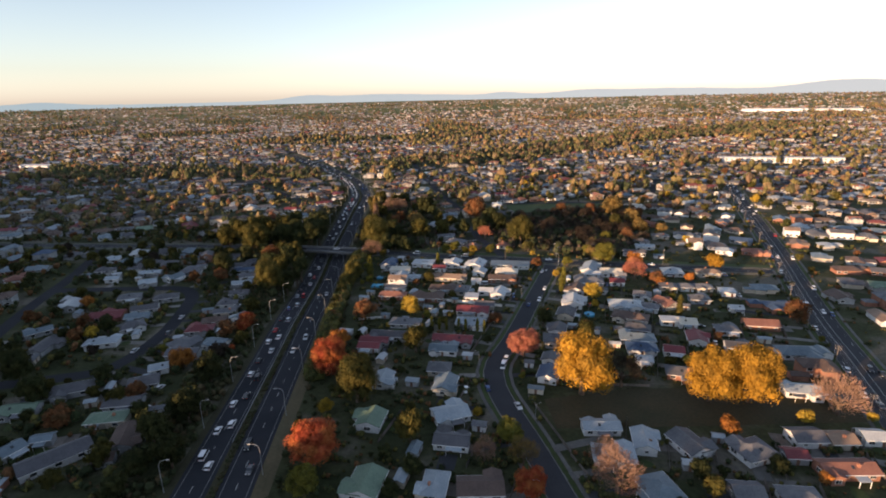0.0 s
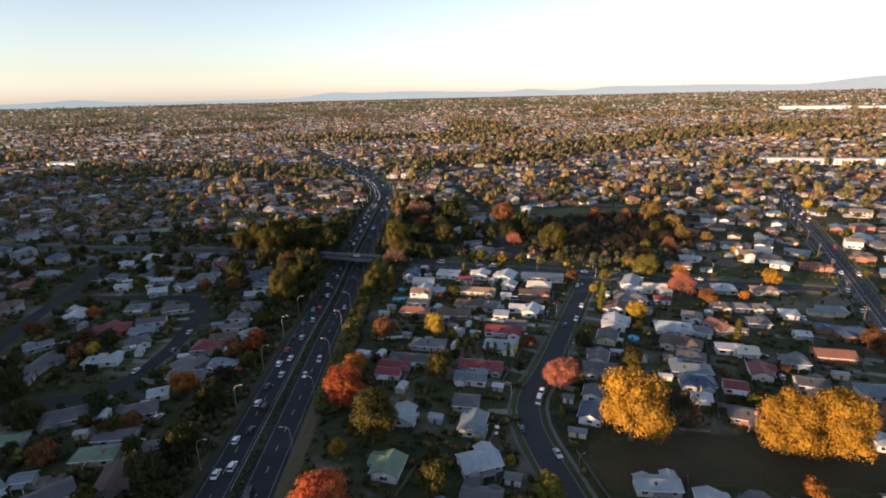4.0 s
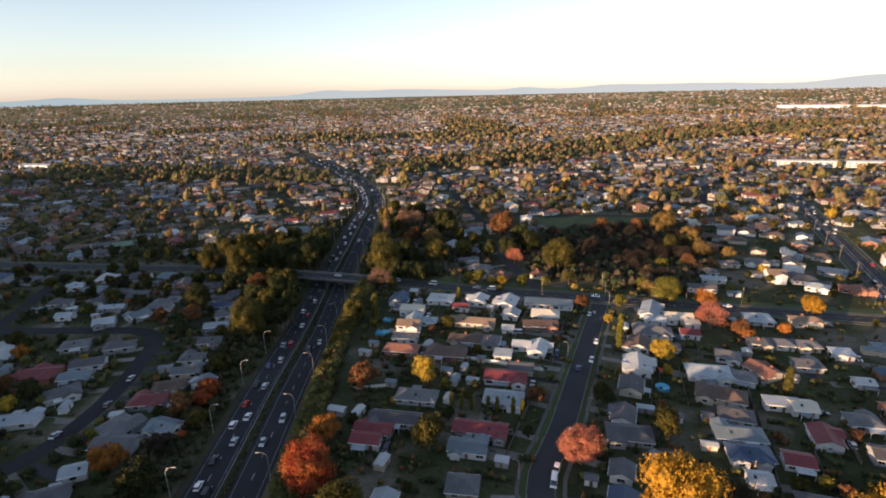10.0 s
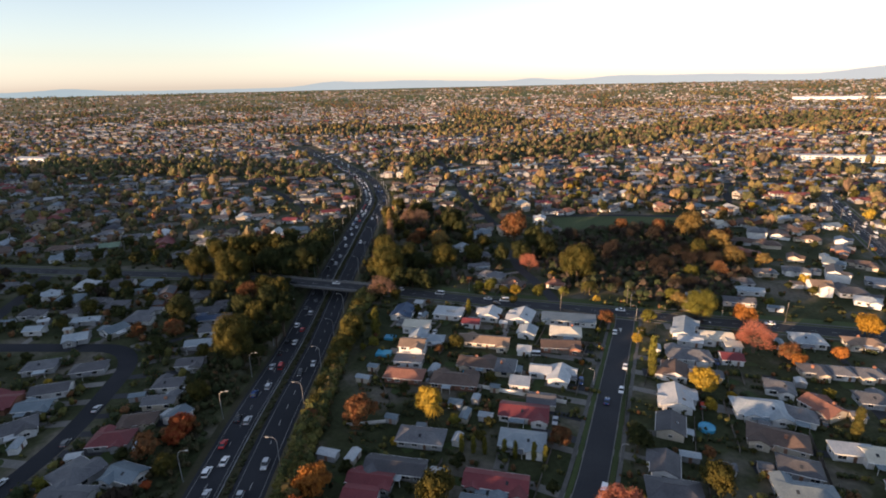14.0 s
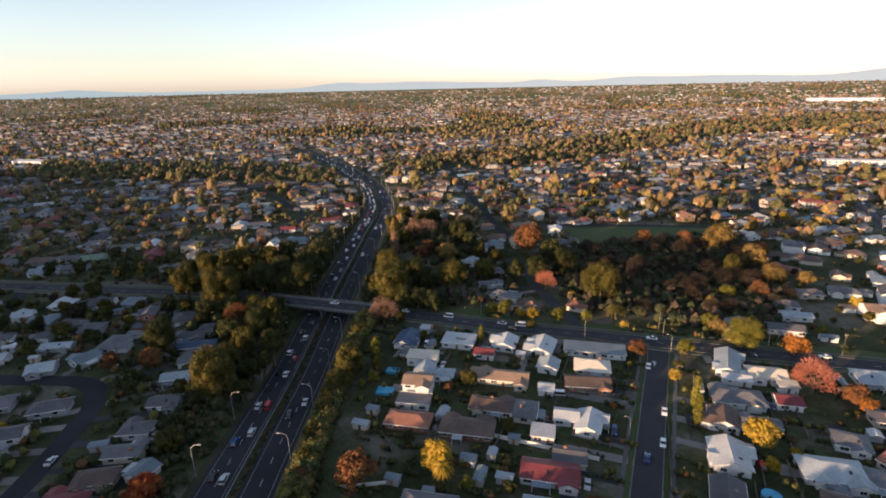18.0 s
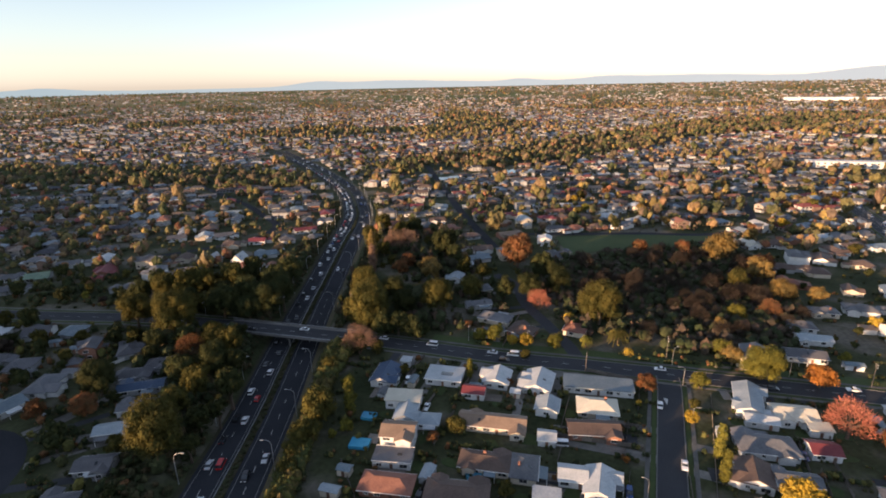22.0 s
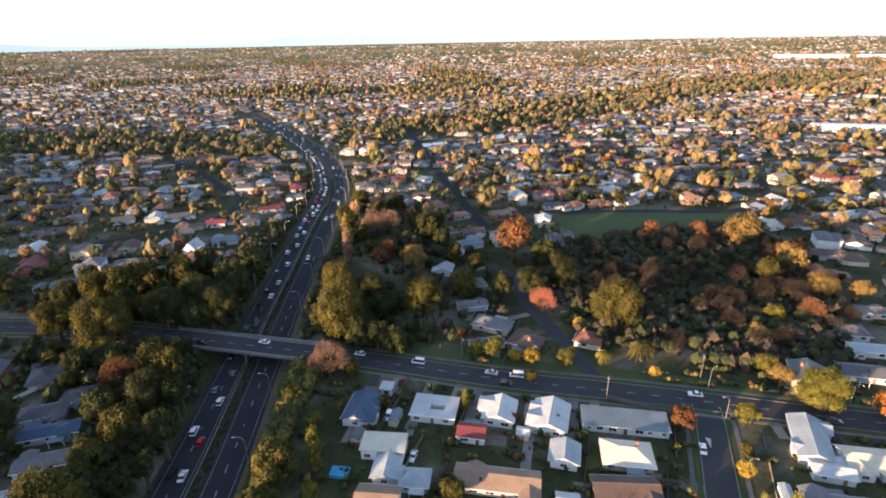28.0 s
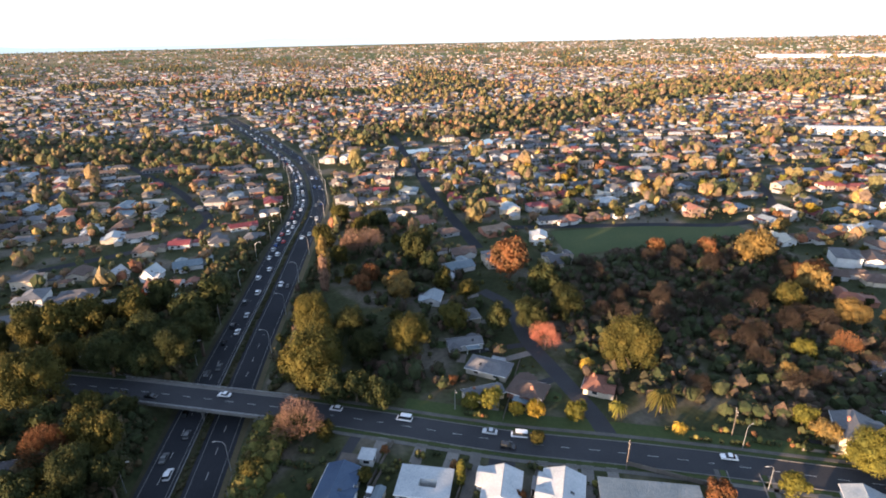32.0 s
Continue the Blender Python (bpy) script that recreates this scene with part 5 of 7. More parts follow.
tree(-18.8, 373.8, 5.4, "round", "dark")
tree(-9.7, 393.5, 6.3, "round", "dark")
tree(-37.6, 342.7, 3.8, "round", "olive")
tree(89.0, 300.8, 2.4, "round", "yellow")
tree(93.7, 307.8, 2.2, "round", "olive")
tree(10.2, 300.3, 3.6, "round", "olive")
tree(2.4, 296.5, 2.3, "round", "rust")
tree(-8.1, 338.7, 2.5, "round", "olive")
tree(17.7, 333.8, 2.0, "column", "lime")
tree(41.9, 346.0, 2.6, "round", "olive")
tree(32.1, 327.6, 1.8, "round", "rust")
tree(-31.6, 470.6, 5.0, "column", "amber")
tree(-30.4, 457.3, 4.0, "column", "peach")
tree(-18.9, 497.9, 7.4, "bare", "peach")
tree(-9.9, 502.3, 6.9, "bare", "peach")
tree(-9.1, 463.7, 5.5, "round", "rust")
tree(-12.8, 453.2, 4.8, "round", "rust")
tree(5.4, 441.0, 6.3, "round", "amber")
tree(14.0, 480.7, 8.8, "round", "dark")
tree(20.1, 466.0, 5.6, "round", "dark")
tree(43.1, 411.2, 5.7, "round", "dark")
tree(55.9, 407.4, 6.7, "round", "dark")
tree(71.9, 414.1, 7.0, "round", "dark")
tree(68.3, 434.8, 7.6, "round", "dark")
tree(188.0, 422.2, 8.0, "round", "amber")
tree(170.8, 414.4, 5.1, "round", "olive")
tree(-117.8, 399.7, 6.3, "round", "olive")
tree(-135.6, 418.4, 8.0, "round", "olive")
tree(-103.5, 409.9, 5.8, "round", "olive")
tree(-98.2, 378.3, 4.2, "round", "olive")
tree(-83.0, 409.9, 6.4, "round", "dark")
tree(-86.1, 396.7, 5.6, "round", "dark")
tree(-74.8, 416.7, 6.6, "round", "dark")
tree(-76.7, 445.7, 7.0, "round", "dark")
tree(-94.8, 345.7, 3.8, "round", "olive")

# ---- cars ----
def car_proto(kind, near=True):
    L, W, Hh = {"sedan": (4.5, 1.78, 1.42), "hatch": (4.1, 1.72, 1.5), "van": (5.0, 1.9, 2.0), "suv": (4.6, 1.85, 1.68)}[kind]
    a = L / 2
    low = [(-a, 0.35), (-a + 0.05, 0.72), (-a * 0.9, 0.86), (a * 0.45, 0.9), (a * 0.92, 0.72), (a, 0.5), (a - 0.03, 0.3)]
    top = {"sedan": [(-a * 0.72, 0.86), (-a * 0.38, Hh), (a * 0.12, Hh), (a * 0.45, 0.88)], "hatch": [(-a * 0.93, 0.86), (-a * 0.72, Hh), (a * 0.1, Hh), (a * 0.5, 0.88)],
           "van": [(-a * 0.97, 0.86), (-a * 0.93, Hh), (a * 0.45, Hh), (a * 0.8, 0.85)], "suv": [(-a * 0.95, 0.86), (-a * 0.8, Hh), (a * 0.12, Hh), (a * 0.5, 0.88)]}[kind]
    body = MB().prism([(x, z) for x, z in low], -W / 2, W / 2, "y")
    roof = MB().prism([(top[1][0] - 0.02, Hh - 0.06), (top[1][0] + 0.1, Hh + 0.02), (top[2][0] - 0.1, Hh + 0.02), (top[2][0] + 0.02, Hh - 0.06)], -W * 0.42, W * 0.42, "y")
    glass = MB().add([(top[0][0], s * W * 0.47, top[0][1]) for s in (-1, 1)] + [(top[1][0], s * W * 0.42, top[1][1] - 0.05) for s in (-1, 1)] + [(top[2][0], s * W * 0.42, top[2][1] - 0.05) for s in (-1, 1)] + [(top[3][0], s * W * 0.47, top[3][1]) for s in (-1, 1)],
                     [(0, 1, 3, 2), (2, 3, 5, 4), (4, 5, 7, 6), (0, 2, 4, 6), (1, 7, 5, 3), (0, 6, 7, 1)])
    ob = thing("car", "", "car", pose(0, 0, -50))
    bob = part("body", body.mesh("body", CAR[0]), ob)
    part("roof_panel", roof.mesh("roof_panel", CAR[0]), ob)
    part("window_glass", glass.mesh("window_glass", M_GLASS), ob, "dark tinted glass")
    if not near:
        return ob
    tyre = MB().tube([(0, -0.11, 0), (0, 0.11, 0)], [0.33, 0.33], 12).mesh("wheel", M_TYRE)
    for x in (-a * 0.62, a * 0.62):
        for s in (-1, 1):
            part("wheel", tyre, ob, m=pose(x, s * (W / 2 - 0.1), 0.33))
    for s in (-1, 1):
        part("tail_lamp", MB().box(-a - 0.005, s * W * 0.36, 0.72, 0.06, 0.3, 0.14).mesh("tail_lamp", M_RED), ob, "red tail lamp")
        part("headlamp", MB().box(a * 0.95, s * W * 0.34, 0.66, 0.14, 0.34, 0.12).mesh("headlamp", M_TRIM), ob, "clear headlamp")
    return ob


PROTO = {(k, n): car_proto(k, n) for k in ("sedan", "hatch", "van", "suv") for n in (True, False)}
COLWORD = ["white", "silver-grey", "black", "dark blue", "red", "dark grey"]
car_rng = random.Random(11)


def car(x, y, z, heading, kind=None, col=None, where="on the motorway", pitch=0.0):
    kind = kind or car_rng.choices(("sedan", "hatch", "suv", "van"), (4, 3, 3, 1))[0]
    col = car_rng.choices(range(6), (9, 4, 3, 2, 1, 3))[0] if col is None else col
    ob = copy_thing(PROTO[kind, y < 320], pose(x, y, z, 0, pitch, heading))
    tagged(ob, COLWORD[col] + " " + {"suv": "sport utility car", "hatch": "hatchback"}.get(kind, kind) + " " + where, kind if kind == "van" else "car", "cars " + where)
    for c in ob.children:
        if c.name.startswith(("body", "roof_panel")):
            recolour(c, CAR[col])
    return ob


def along(pts, s):
    """Point and heading at s metres along a line."""
    for p, q in zip(pts[:-1], pts[1:]):
        d = q - p
        if s <= d.length:
            d2 = d.normalized()
            return p + d2 * s, d2
        s -= d.length
    return pts[-1], (pts[-1] - pts[-2]).normalized()


total = sum((q - p).length for p, q in zip(mw_pts[:-1], mw_pts[1:]))
for off, gap0, gap1, way, first in ((-4.8, 13, 30, 1, 100), (-8.4, 11, 24, 1, 104), (4.8, 45, 110, -1, 130), (8.4, 40, 95, -1, 118)):
    s = first
    while s < 990:
        p, d = along(mw_pts, s)
        q = p + Vector((d.y, -d.x)) * (off + car_rng.uniform(-0.25, 0.25))
        car(q.x, q.y, float(mw_z(q.y)) + 0.055, math.degrees(math.atan2(d.y, d.x)) + (0 if way > 0 else 180))
        s += car_rng.uniform(gap0, gap1) * (1 if s < 480 else 0.62)
cr_pts = [Vector(p) for p in CROSS[5:]]
for s, off, way, kind, col in ((17, -2.6, -1, "hatch", 0), (40, -2.6, -1, "van", 0), (76, -2.6, -1, "van", 0), (67, -2.4, -1, "sedan", 1), (73, 2.6, 1, "suv", 2), (134, -2.6, -1, "sedan", 0), (172, 2.6, 1, "hatch", 5), (200, -2.6, -1, "sedan", 0)):
    p, d = along(cr_pts, s)
    q = p + Vector((d.y, -d.x)) * off
    car(q.x, q.y, 0.07, math.degrees(math.atan2(d.y, d.x)) + (0 if way > 0 else 180), kind, col, "on the cross road")
for fx, way, col in ((0.25, 1, 2), (0.62, -1, 0)):
    p = Vector((-96, 391)).lerp(Vector((-33, 371.9)), fx)
    q = p + Vector((-0.29, -0.957)) * 2.4 * way
    car(q.x, q.y, 0.065, -17 + (0 if way > 0 else 180), "sedan", col, "on the bridge")
st = dense(STREET, 3)
st_len = sum((q - p).length for p, q in zip(st[:-1], st[1:]))
for s, off, col, kind in ((262, -3.4, 0, "sedan"), (232, 3.5, 0, "sedan"), (214, 3.6, 0, "hatch"), (205, -0.6, 3, "sedan"), (160, 3.7, 0, "van"), (154, 3.7, 5, "suv"), (142, 3.6, 0, "suv"), (136, 3.7, 0, "van"), (104, 3.7, 1, "sedan"), (118, -3.7, 3, "hatch")):
    p, d = along(st, s)
    q = p + Vector((d.y, -d.x)) * off
    car(q.x, q.y, 0.075, math.degrees(math.atan2(d.y, d.x)) + (180 if off > 0 else 0), kind, col, "parked on the street")
mn = dense(MAIN, 5)
s = 120
while s < 760:
    for off, way in ((-2.8, 1), (2.8, -1), (6.0, -1), (-6.0, 1)):
        if car_rng.random() < 0.45:
            p, d = along(mn, s + car_rng.uniform(-8, 8))
            q = p + Vector((d.y, -d.x)) * off
            car(q.x, q.y, 0.085, math.degrees(math.atan2(d.y, d.x)) + (0 if way > 0 else 180), where="on the main road")
    s += 30
for x, y, h, where in ((-120.3, 243, 93, "on the street"), (-121.8, 262, 93, "on the street"), (-127.8, 225, 85, "on the street"), (-134, 318, 100, "on the street")):
    car(x, y, 0.07, h, None, car_rng.choice((0, 1, 5)), where="on the street")
car(42.8, 292.6, 0.03, 170, "van", 0, "parked beside a house")
# ---- lamps and poles ----
LP = MB().tube([(0, 0, -0.3), (0, 0, 6), (0, 0, 9.2), (-0.35, 0, 10.3), (-1.1, 0, 10.95), (-2.4, 0, 11.15)], [0.14, 0.11, 0.09, 0.08, 0.07, 0.06], 8).mesh("pole", M_METAL)
LH = MB().box(-2.85, 0, 11.15, 1.0, 0.34, 0.18, taper=0.7).mesh("lamp_head", M_LAMP)
LB = MB().tube([(0, 0, -0.2), (0, 0, 0.5)], [0.2, 0.17], 8).mesh("base", M_METAL)


def street_lamp(x, y, z, heading, size=1.0, where="beside the motorway"):
    ob = thing("street_lamp", "tall galvanised street lamp with a curved arm " + where, "street lamp", pose(x, y, z, 0, 0, heading), "street lamps " + where)
    ob.scale = (size,) * 3
    part("pole", LP, ob); part("lamp_head", LH, ob, "grey lamp head"); part("base", LB, ob)


for k in range(22):
    y = 100 + 31.0 * k
    for side in (13.0, -14.2):
        yy = y + (5 if side > 0 else 0)
        if abs(yy - 378) < 9:
            continue
        i = min(range(len(mw_pts)), key=lambda j: abs(mw_pts[j].y - yy))
        p = mw_pts[i]
        street_lamp(p.x + side, yy, float(mw_z(yy)), 0 if side > 0 else 180)
for x, y, h in ((97, 323, 0), (99.6, 337.5, 200), (45, 358, 100), (20, 365, 100), (140, 326, 100), (-110, 402, 90)):
    street_lamp(x, y, 0, h, 0.72, "on the cross road")
for s, off in ((60, -6.5), (95, 6.5), (135, -6.5), (175, 6.5), (215, -6.5), (255, 6.5)):
    p, d = along(st, s)
    q = p + Vector((d.y, -d.x)) * off
    street_lamp(q.x, q.y, 0, math.degrees(math.atan2(d.y, d.x)) + (90 if off < 0 else -90) + 180, 0.6, "on the suburban street")

PP = MB().tube([(0, 0, -0.3), (0, 0, 9.6)], [0.17, 0.11], 8).mesh("pole", M_TIMBER)
PC = MB().box(0, 0, 0, 2.4, 0.12, 0.12).mesh("crossarm", M_TIMBER)
PI = MB().tube([(0, 0, 0), (0, 0, 0.22)], [0.05, 0.07], 6).mesh("insulator", M_TRIM)
pole_tops = []


def power_pole(x, y, heading):
    ob = thing("power_pole", "grey wooden power pole with crossarms and insulators", "power pole", pose(x, y, 0, 0, 0, heading), "power poles")
    part("pole", PP, ob)
    for z in (9.2, 8.2):
        arm = part("crossarm", PC, ob, m=pose(0, 0, z))
        for dx in (-0.9, 0.9):
            part("insulator", PI, arm, m=pose(dx, 0, 0.06))


def wires(tops, heading, label):
    b = MB()
    c, s_ = math.cos(radians(heading)), math.sin(radians(heading))
    for p, q in zip(tops[:-1], tops[1:]):
        for dx in (-1.05, -0.4, 0.4, 1.05):
            pts = []
            for k in range(7):
                u = k / 6
                pts.append((p[0] + (q[0] - p[0]) * u + c * dx, p[1] + (q[1] - p[1]) * u + s_ * dx, 9.5 - 3.0 * u * (1 - u)))
            b.tube(pts, [0.018] * 7, 3)
    tagged(new("overhead_line", b.mesh("overhead_line", M_METAL)), label, "wires")


tops = []
for s in range(130, 720, 38):
    p, d = along(mn, s)
    q = p + Vector((d.y, -d.x)) * -9.2
    tops.append((q.x, q.y)); power_pole(q.x, q.y, math.degrees(math.atan2(d.y, d.x)) - 90)
wires(tops, -26, "thin dark overhead wires sagging between power poles")
for x, y in ((63.4, 334.0), (99.5, 342.5), (131, 327.5), (165, 317)):
    power_pole(x, y, 70)


# ---- fences ----
def fence(x1, y1, x2, y2, h, col="timber"):
    a, b = Vector((x1, y1)), Vector((x2, y2))
    d = b - a
    n = max(1, round(d.length / 4.0))
    w_, ang = d.length / n, math.atan2(d.y, d.x)
    m_ = M_WHITEWOOD if col == "white" else M_TIMBER
    ob = thing("fence", ("white-painted paling fence" if col == "white" else "weathered grey timber paling fence") + " along a section edge", "fence", pose(x1, y1, g1(x1, y1), 0, 0, math.degrees(ang)), "garden fences")
    pm, bm_ = MB().box(0, 0, h / 2, 0.12, 0.12, h + 0.1).mesh("post", m_), MB()
    k = int(w_ / 0.15)
    front = [(i * w_ / k, 0.06 + (0.03 if i % 2 else 0.0)) for i in range(k + 1)]
    back = [(x, y + 0.03) for x, y in reversed(front)]
    n_ = 2 * (k + 1)
    ring = front + back
    bm_.add([(*p, 0.05) for p in ring] + [(*p, h) for p in ring], [(i, (i + 1) % n_, n_ + (i + 1) % n_, n_ + i) for i in range(n_)] + [(i, i + 1, n_ - 2 - i, n_ - 1 - i) for i in range(k)] + [(n_ + i, n_ + i + 1, 2 * n_ - 2 - i, 2 * n_ - 1 - i) for i in range(k)])
    pm2 = bm_.mesh("panel", m_)
    for i in range(n + 1):
        part("post", pm, ob, m=pose(i * w_, 0, 0))
        if i < n:
            part("panel", pm2, ob, m=pose(i * w_, 0, 0))

fence(13.7, 270.6, 47.6, 257.1, 1.6, "white")
fence(-29.1, 248.0, -14.7, 249.5, 1.4, "white")
fence(64.3, 335.3, 84.4, 324.5, 1.6, "timber")
fence(58.8, 302.2, 70.5, 299.2, 1.6, "timber")
fence(38.0, 297.7, 67.8, 288.9, 1.7, "timber")
fence(42.5, 170.1, 48.7, 136.9, 1.3, "timber")
fence(69.4, 175.6, 90.4, 172.2, 1.2, "timber")
fence(115.6, 334.5, 125.1, 331.5, 1.0, "timber")
fence(102.9, 255.1, 94.1, 228.8, 1.5, "timber")
fence(76.0, 275.7, 62.9, 241.4, 1.2, "timber")
fence(-98.8, 150.8, -93.9, 159.3, 1.2, "timber")
fence(48.3, 135.7, 50.6, 126.5, 1.2, "timber")
fence(45.2, 261.9, 47.3, 257.6, 1.0, "timber")
fence(-132.3, 352.4, -123.7, 364.0, 1.5, "white")
fence(18.4, 281.3, 14.9, 263.7, 1.5, "timber")
fence(-5.8, 272.1, 13.6, 268.8, 1.5, "timber")
fence(-25.9, 289.2, -15.6, 262.3, 1.5, "timber")
fence(103.9, 316.1, 79.4, 266.9, 1.0, "timber")
fence(122.5, 282.0, 116.4, 265.4, 1.4, "timber")

# ---- the suburb beyond: houses, garden trees, woods ----
ROADS = [(MW, 20), (CROSS, 12), (STREET, 11), (MAIN, 10), (LEFTST, 10), (LEFT2, 10), (FARST, 6), (FIELDST, 4), (WESTST, 4), (CUL, 9)]


def inside(poly, x, y):
    ok, n = False, len(poly)
    for i in range(n):
        (x1, y1), (x2, y2) = poly[i], poly[i - 1]
        if (y1 > y) != (y2 > y) and x < (x2 - x1) * (y - y1) / (y2 - y1) + x1:
            ok = not ok
    return ok


WOOD_E = [(70, 366), (100, 352), (150, 338), (185, 380), (205, 440), (212, 492), (150, 486), (96, 474), (60, 452), (62, 400)]
WOOD_N = [(-50, 395), (-22, 372), (10, 372), (44, 362), (40, 440), (20, 520), (-30, 560), (-40, 470)]
WOOD_W = [(-76, 395), (-150, 408), (-154, 430), (-120, 444), (-80, 450)]
BANK_NW = [(-76, 445), (-98, 445), (-90, 500), (-74, 560)]
RIVER = [(-620, 830), (-430, 800), (-260, 760), (-120, 735), (-112, 800), (-190, 850), (-300, 900), (-620, 960)]
RIVER2 = [(-30, 800), (60, 835), (160, 860), (320, 980), (520, 1150), (900, 1300), (1300, 1500), (1250, 1750), (800, 1560), (420, 1300), (180, 1060), (0, 960), (-90, 900)]
CENTRE = [(-36, 150), (22, 120), (30, 170), (30, 200), (86, 318), (92, 328), (0, 356), (-34, 366)]
RESERVE = [(44, 140), (165, 138), (155, 166), (120, 172), (84, 176), (44, 172)]
FIELD = [(92, 476), (216, 484), (216, 522), (92, 524)]
BANK_W = [(-74, 285), (-74, 384), (-116, 394), (-120, 352), (-98, 300)]
VERGE = [(50, 338), (235, 288), (245, 310), (150, 350), (100, 362), (60, 372)]
POND = [(8, 760), (160, 820), (150, 850), (10, 792)]
YARD = [(470, 740), (640, 700), (660, 770), (480, 820)]
NO_HOUSE = (WOOD_E, WOOD_N, WOOD_W, RIVER, RIVER2, CENTRE, RESERVE, FIELD, POND, YARD, VERGE, BANK_W, BANK_NW)
rf = random.Random(23)


def clear_of_roads(x, y, extra=0.0):
    return not any(near_line(l, x, y, w_ + extra) for l, w_ in ROADS)


def seen_from_path(x, y):
    return y > 95 and -0.86 * y - 45 < x < 0.98 * y + 45


spots = []
for bx in range(-30, 36):
    for by in range(0, 33):
        # blocks of streets, each turned its own way
        cx, cy = bx * 130 + rf.uniform(-8, 8), 130 + by * 130 + rf.uniform(-8, 8)
        if not seen_from_path(cx * 0.93, cy + 60):
            continue
        if cx < -70:
            turn = 12 + 14 * noise.noise(Vector((cx / 900, cy / 900, 0)))
        elif cy < 480:
            turn = -20 if cx < 150 else -25
        else:
            turn = -8 + 40 * noise.noise(Vector((cx / 800, cy / 800, 3)))
        for v in (-53, -29, 1, 26, 51):
            shift = rf.uniform(-7, 7)
            for col in range(7):
                if rf.random() < 0.07:
                    continue
                u = -60 + col * 18.5 + shift + rf.uniform(-2.5, 2.5)
                a = radians(turn)
                x, y = cx + u * math.cos(a) - v * math.sin(a), cy + u * math.sin(a) + v * math.cos(a)
                spots.append((x, y + rf.uniform(-3.5, 3.5), turn + rf.choice((0, 0, 90)) + rf.uniform(-12, 12)))

RC = ["pale", "white", "slate", "dark", "steel", "brown", "terra", "red", "cream", "tan", "green", "navy"]
RW = (5, 3, 8, 8, 5, 7, 3, 3, 1.5, 2, 1, 1)


def fuller_house(L, W, h, kind, r):
    """Walls, roofs and window places of a house with wings, a garage and a lean-to."""
    wall, roof = MB(), MB()

    def block(cx, cy, l, w_, hh, k, turned, over=0.6):
        q1, q2 = MB(), MB()
        wall_shape(q1, l, w_, hh, k); roof_shape(q2, l, w_, hh, k, over)
        for q, dst in ((q1, wall), (q2, roof)):
            dst.add([(cx - p[1], cy + p[0], p[2]) if turned else (cx + p[0], cy + p[1], p[2]) for p in q.v], q.f)

    block(0, 0, L, W, h, kind, False)
    for side in r.sample((-1, 1), r.choice((1, 1, 2))):
        wl, ww = W * 0.5 + r.uniform(1.2, 4.2), W * r.uniform(0.5, 0.78)
        sy = r.choice((-1, -1, 1))
        block(side * (L / 2 - ww / 2 - r.uniform(0, 0.12 * L)), sy * wl / 2, wl, ww, h - r.choice((0, 0, 0.15)), r.choice(("gable", "gable", "hip")) if kind == "gable" else r.choice(("hip", "hip", "gable")), True)
    if r.random() < 0.6:
        block(r.choice((-1, 1)) * (L / 2 + r.uniform(1.5, 4.5)), r.uniform(-1, 1) * W * 0.7, r.uniform(5.2, 6.8), r.uniform(3.4, 6.2), 2.3, r.choice(("gable", "gable", "hip", "flat")), r.random() < 0.5, 0.25)
    if r.random() < 0.5:
        block(r.uniform(-0.3, 0.3) * L, r.choice((-1, 1)) * (W / 2 + 1.2), r.uniform(3, 6), 2.6, 2.15, "flat", False, 0.1)
    spots_ = []
    for z in ((1.45,) if h < 4 else (1.45, 4.1)):
        n = max(2, int(L // 3.2))
        for i in range(n):
            spots_ += [(-L / 2 + (i + 0.5) * L / n + r.uniform(-0.4, 0.4), s2 * (W / 2 + 0.03), z, 0) for s2 in (-1, 1)]
        spots_ += [(s2 * (L / 2 + 0.03), r.uniform(-0.2, 0.2) * W, z, 90) for s2 in (-1, 1)]
    return wall, roof, spots_


def row_house(x, y, L, W, rot, kind, rc, wc, h):
    """A house of the farther rows, with wings and its own windows."""
    ob = thing("house", ("two-storey " if h > 4 else "") + WALLWORD[wc] + " house with a " + ROOFWORD[rc] + " roof and wings", "house", pose(x, y, g1(x, y), 0, 0, rot))
    PLACED.append((x, y, max(L, W) / 2))
    b, r, g = fuller_house(L, W, h, kind, rf)
    part("wall", b.mesh("wall", WALL[wc]), ob); part("roof", r.mesh("roof", ROOF[rc]), ob, ROOFWORD[rc] + " roof")
    put = 0
    for px, py, pz, turn in g:
        way = ob.matrix_basis.to_3x3() @ Vector((math.copysign(1, px), 0, 0) if turn else (0, math.copysign(1, py), 0))
        if way.y < -0.3 and put < (2 if h < 4 else 4):
            put += 1
            part("window", WIN_FAR, ob, m=pose(px, py, pz, 0, 0, turn))


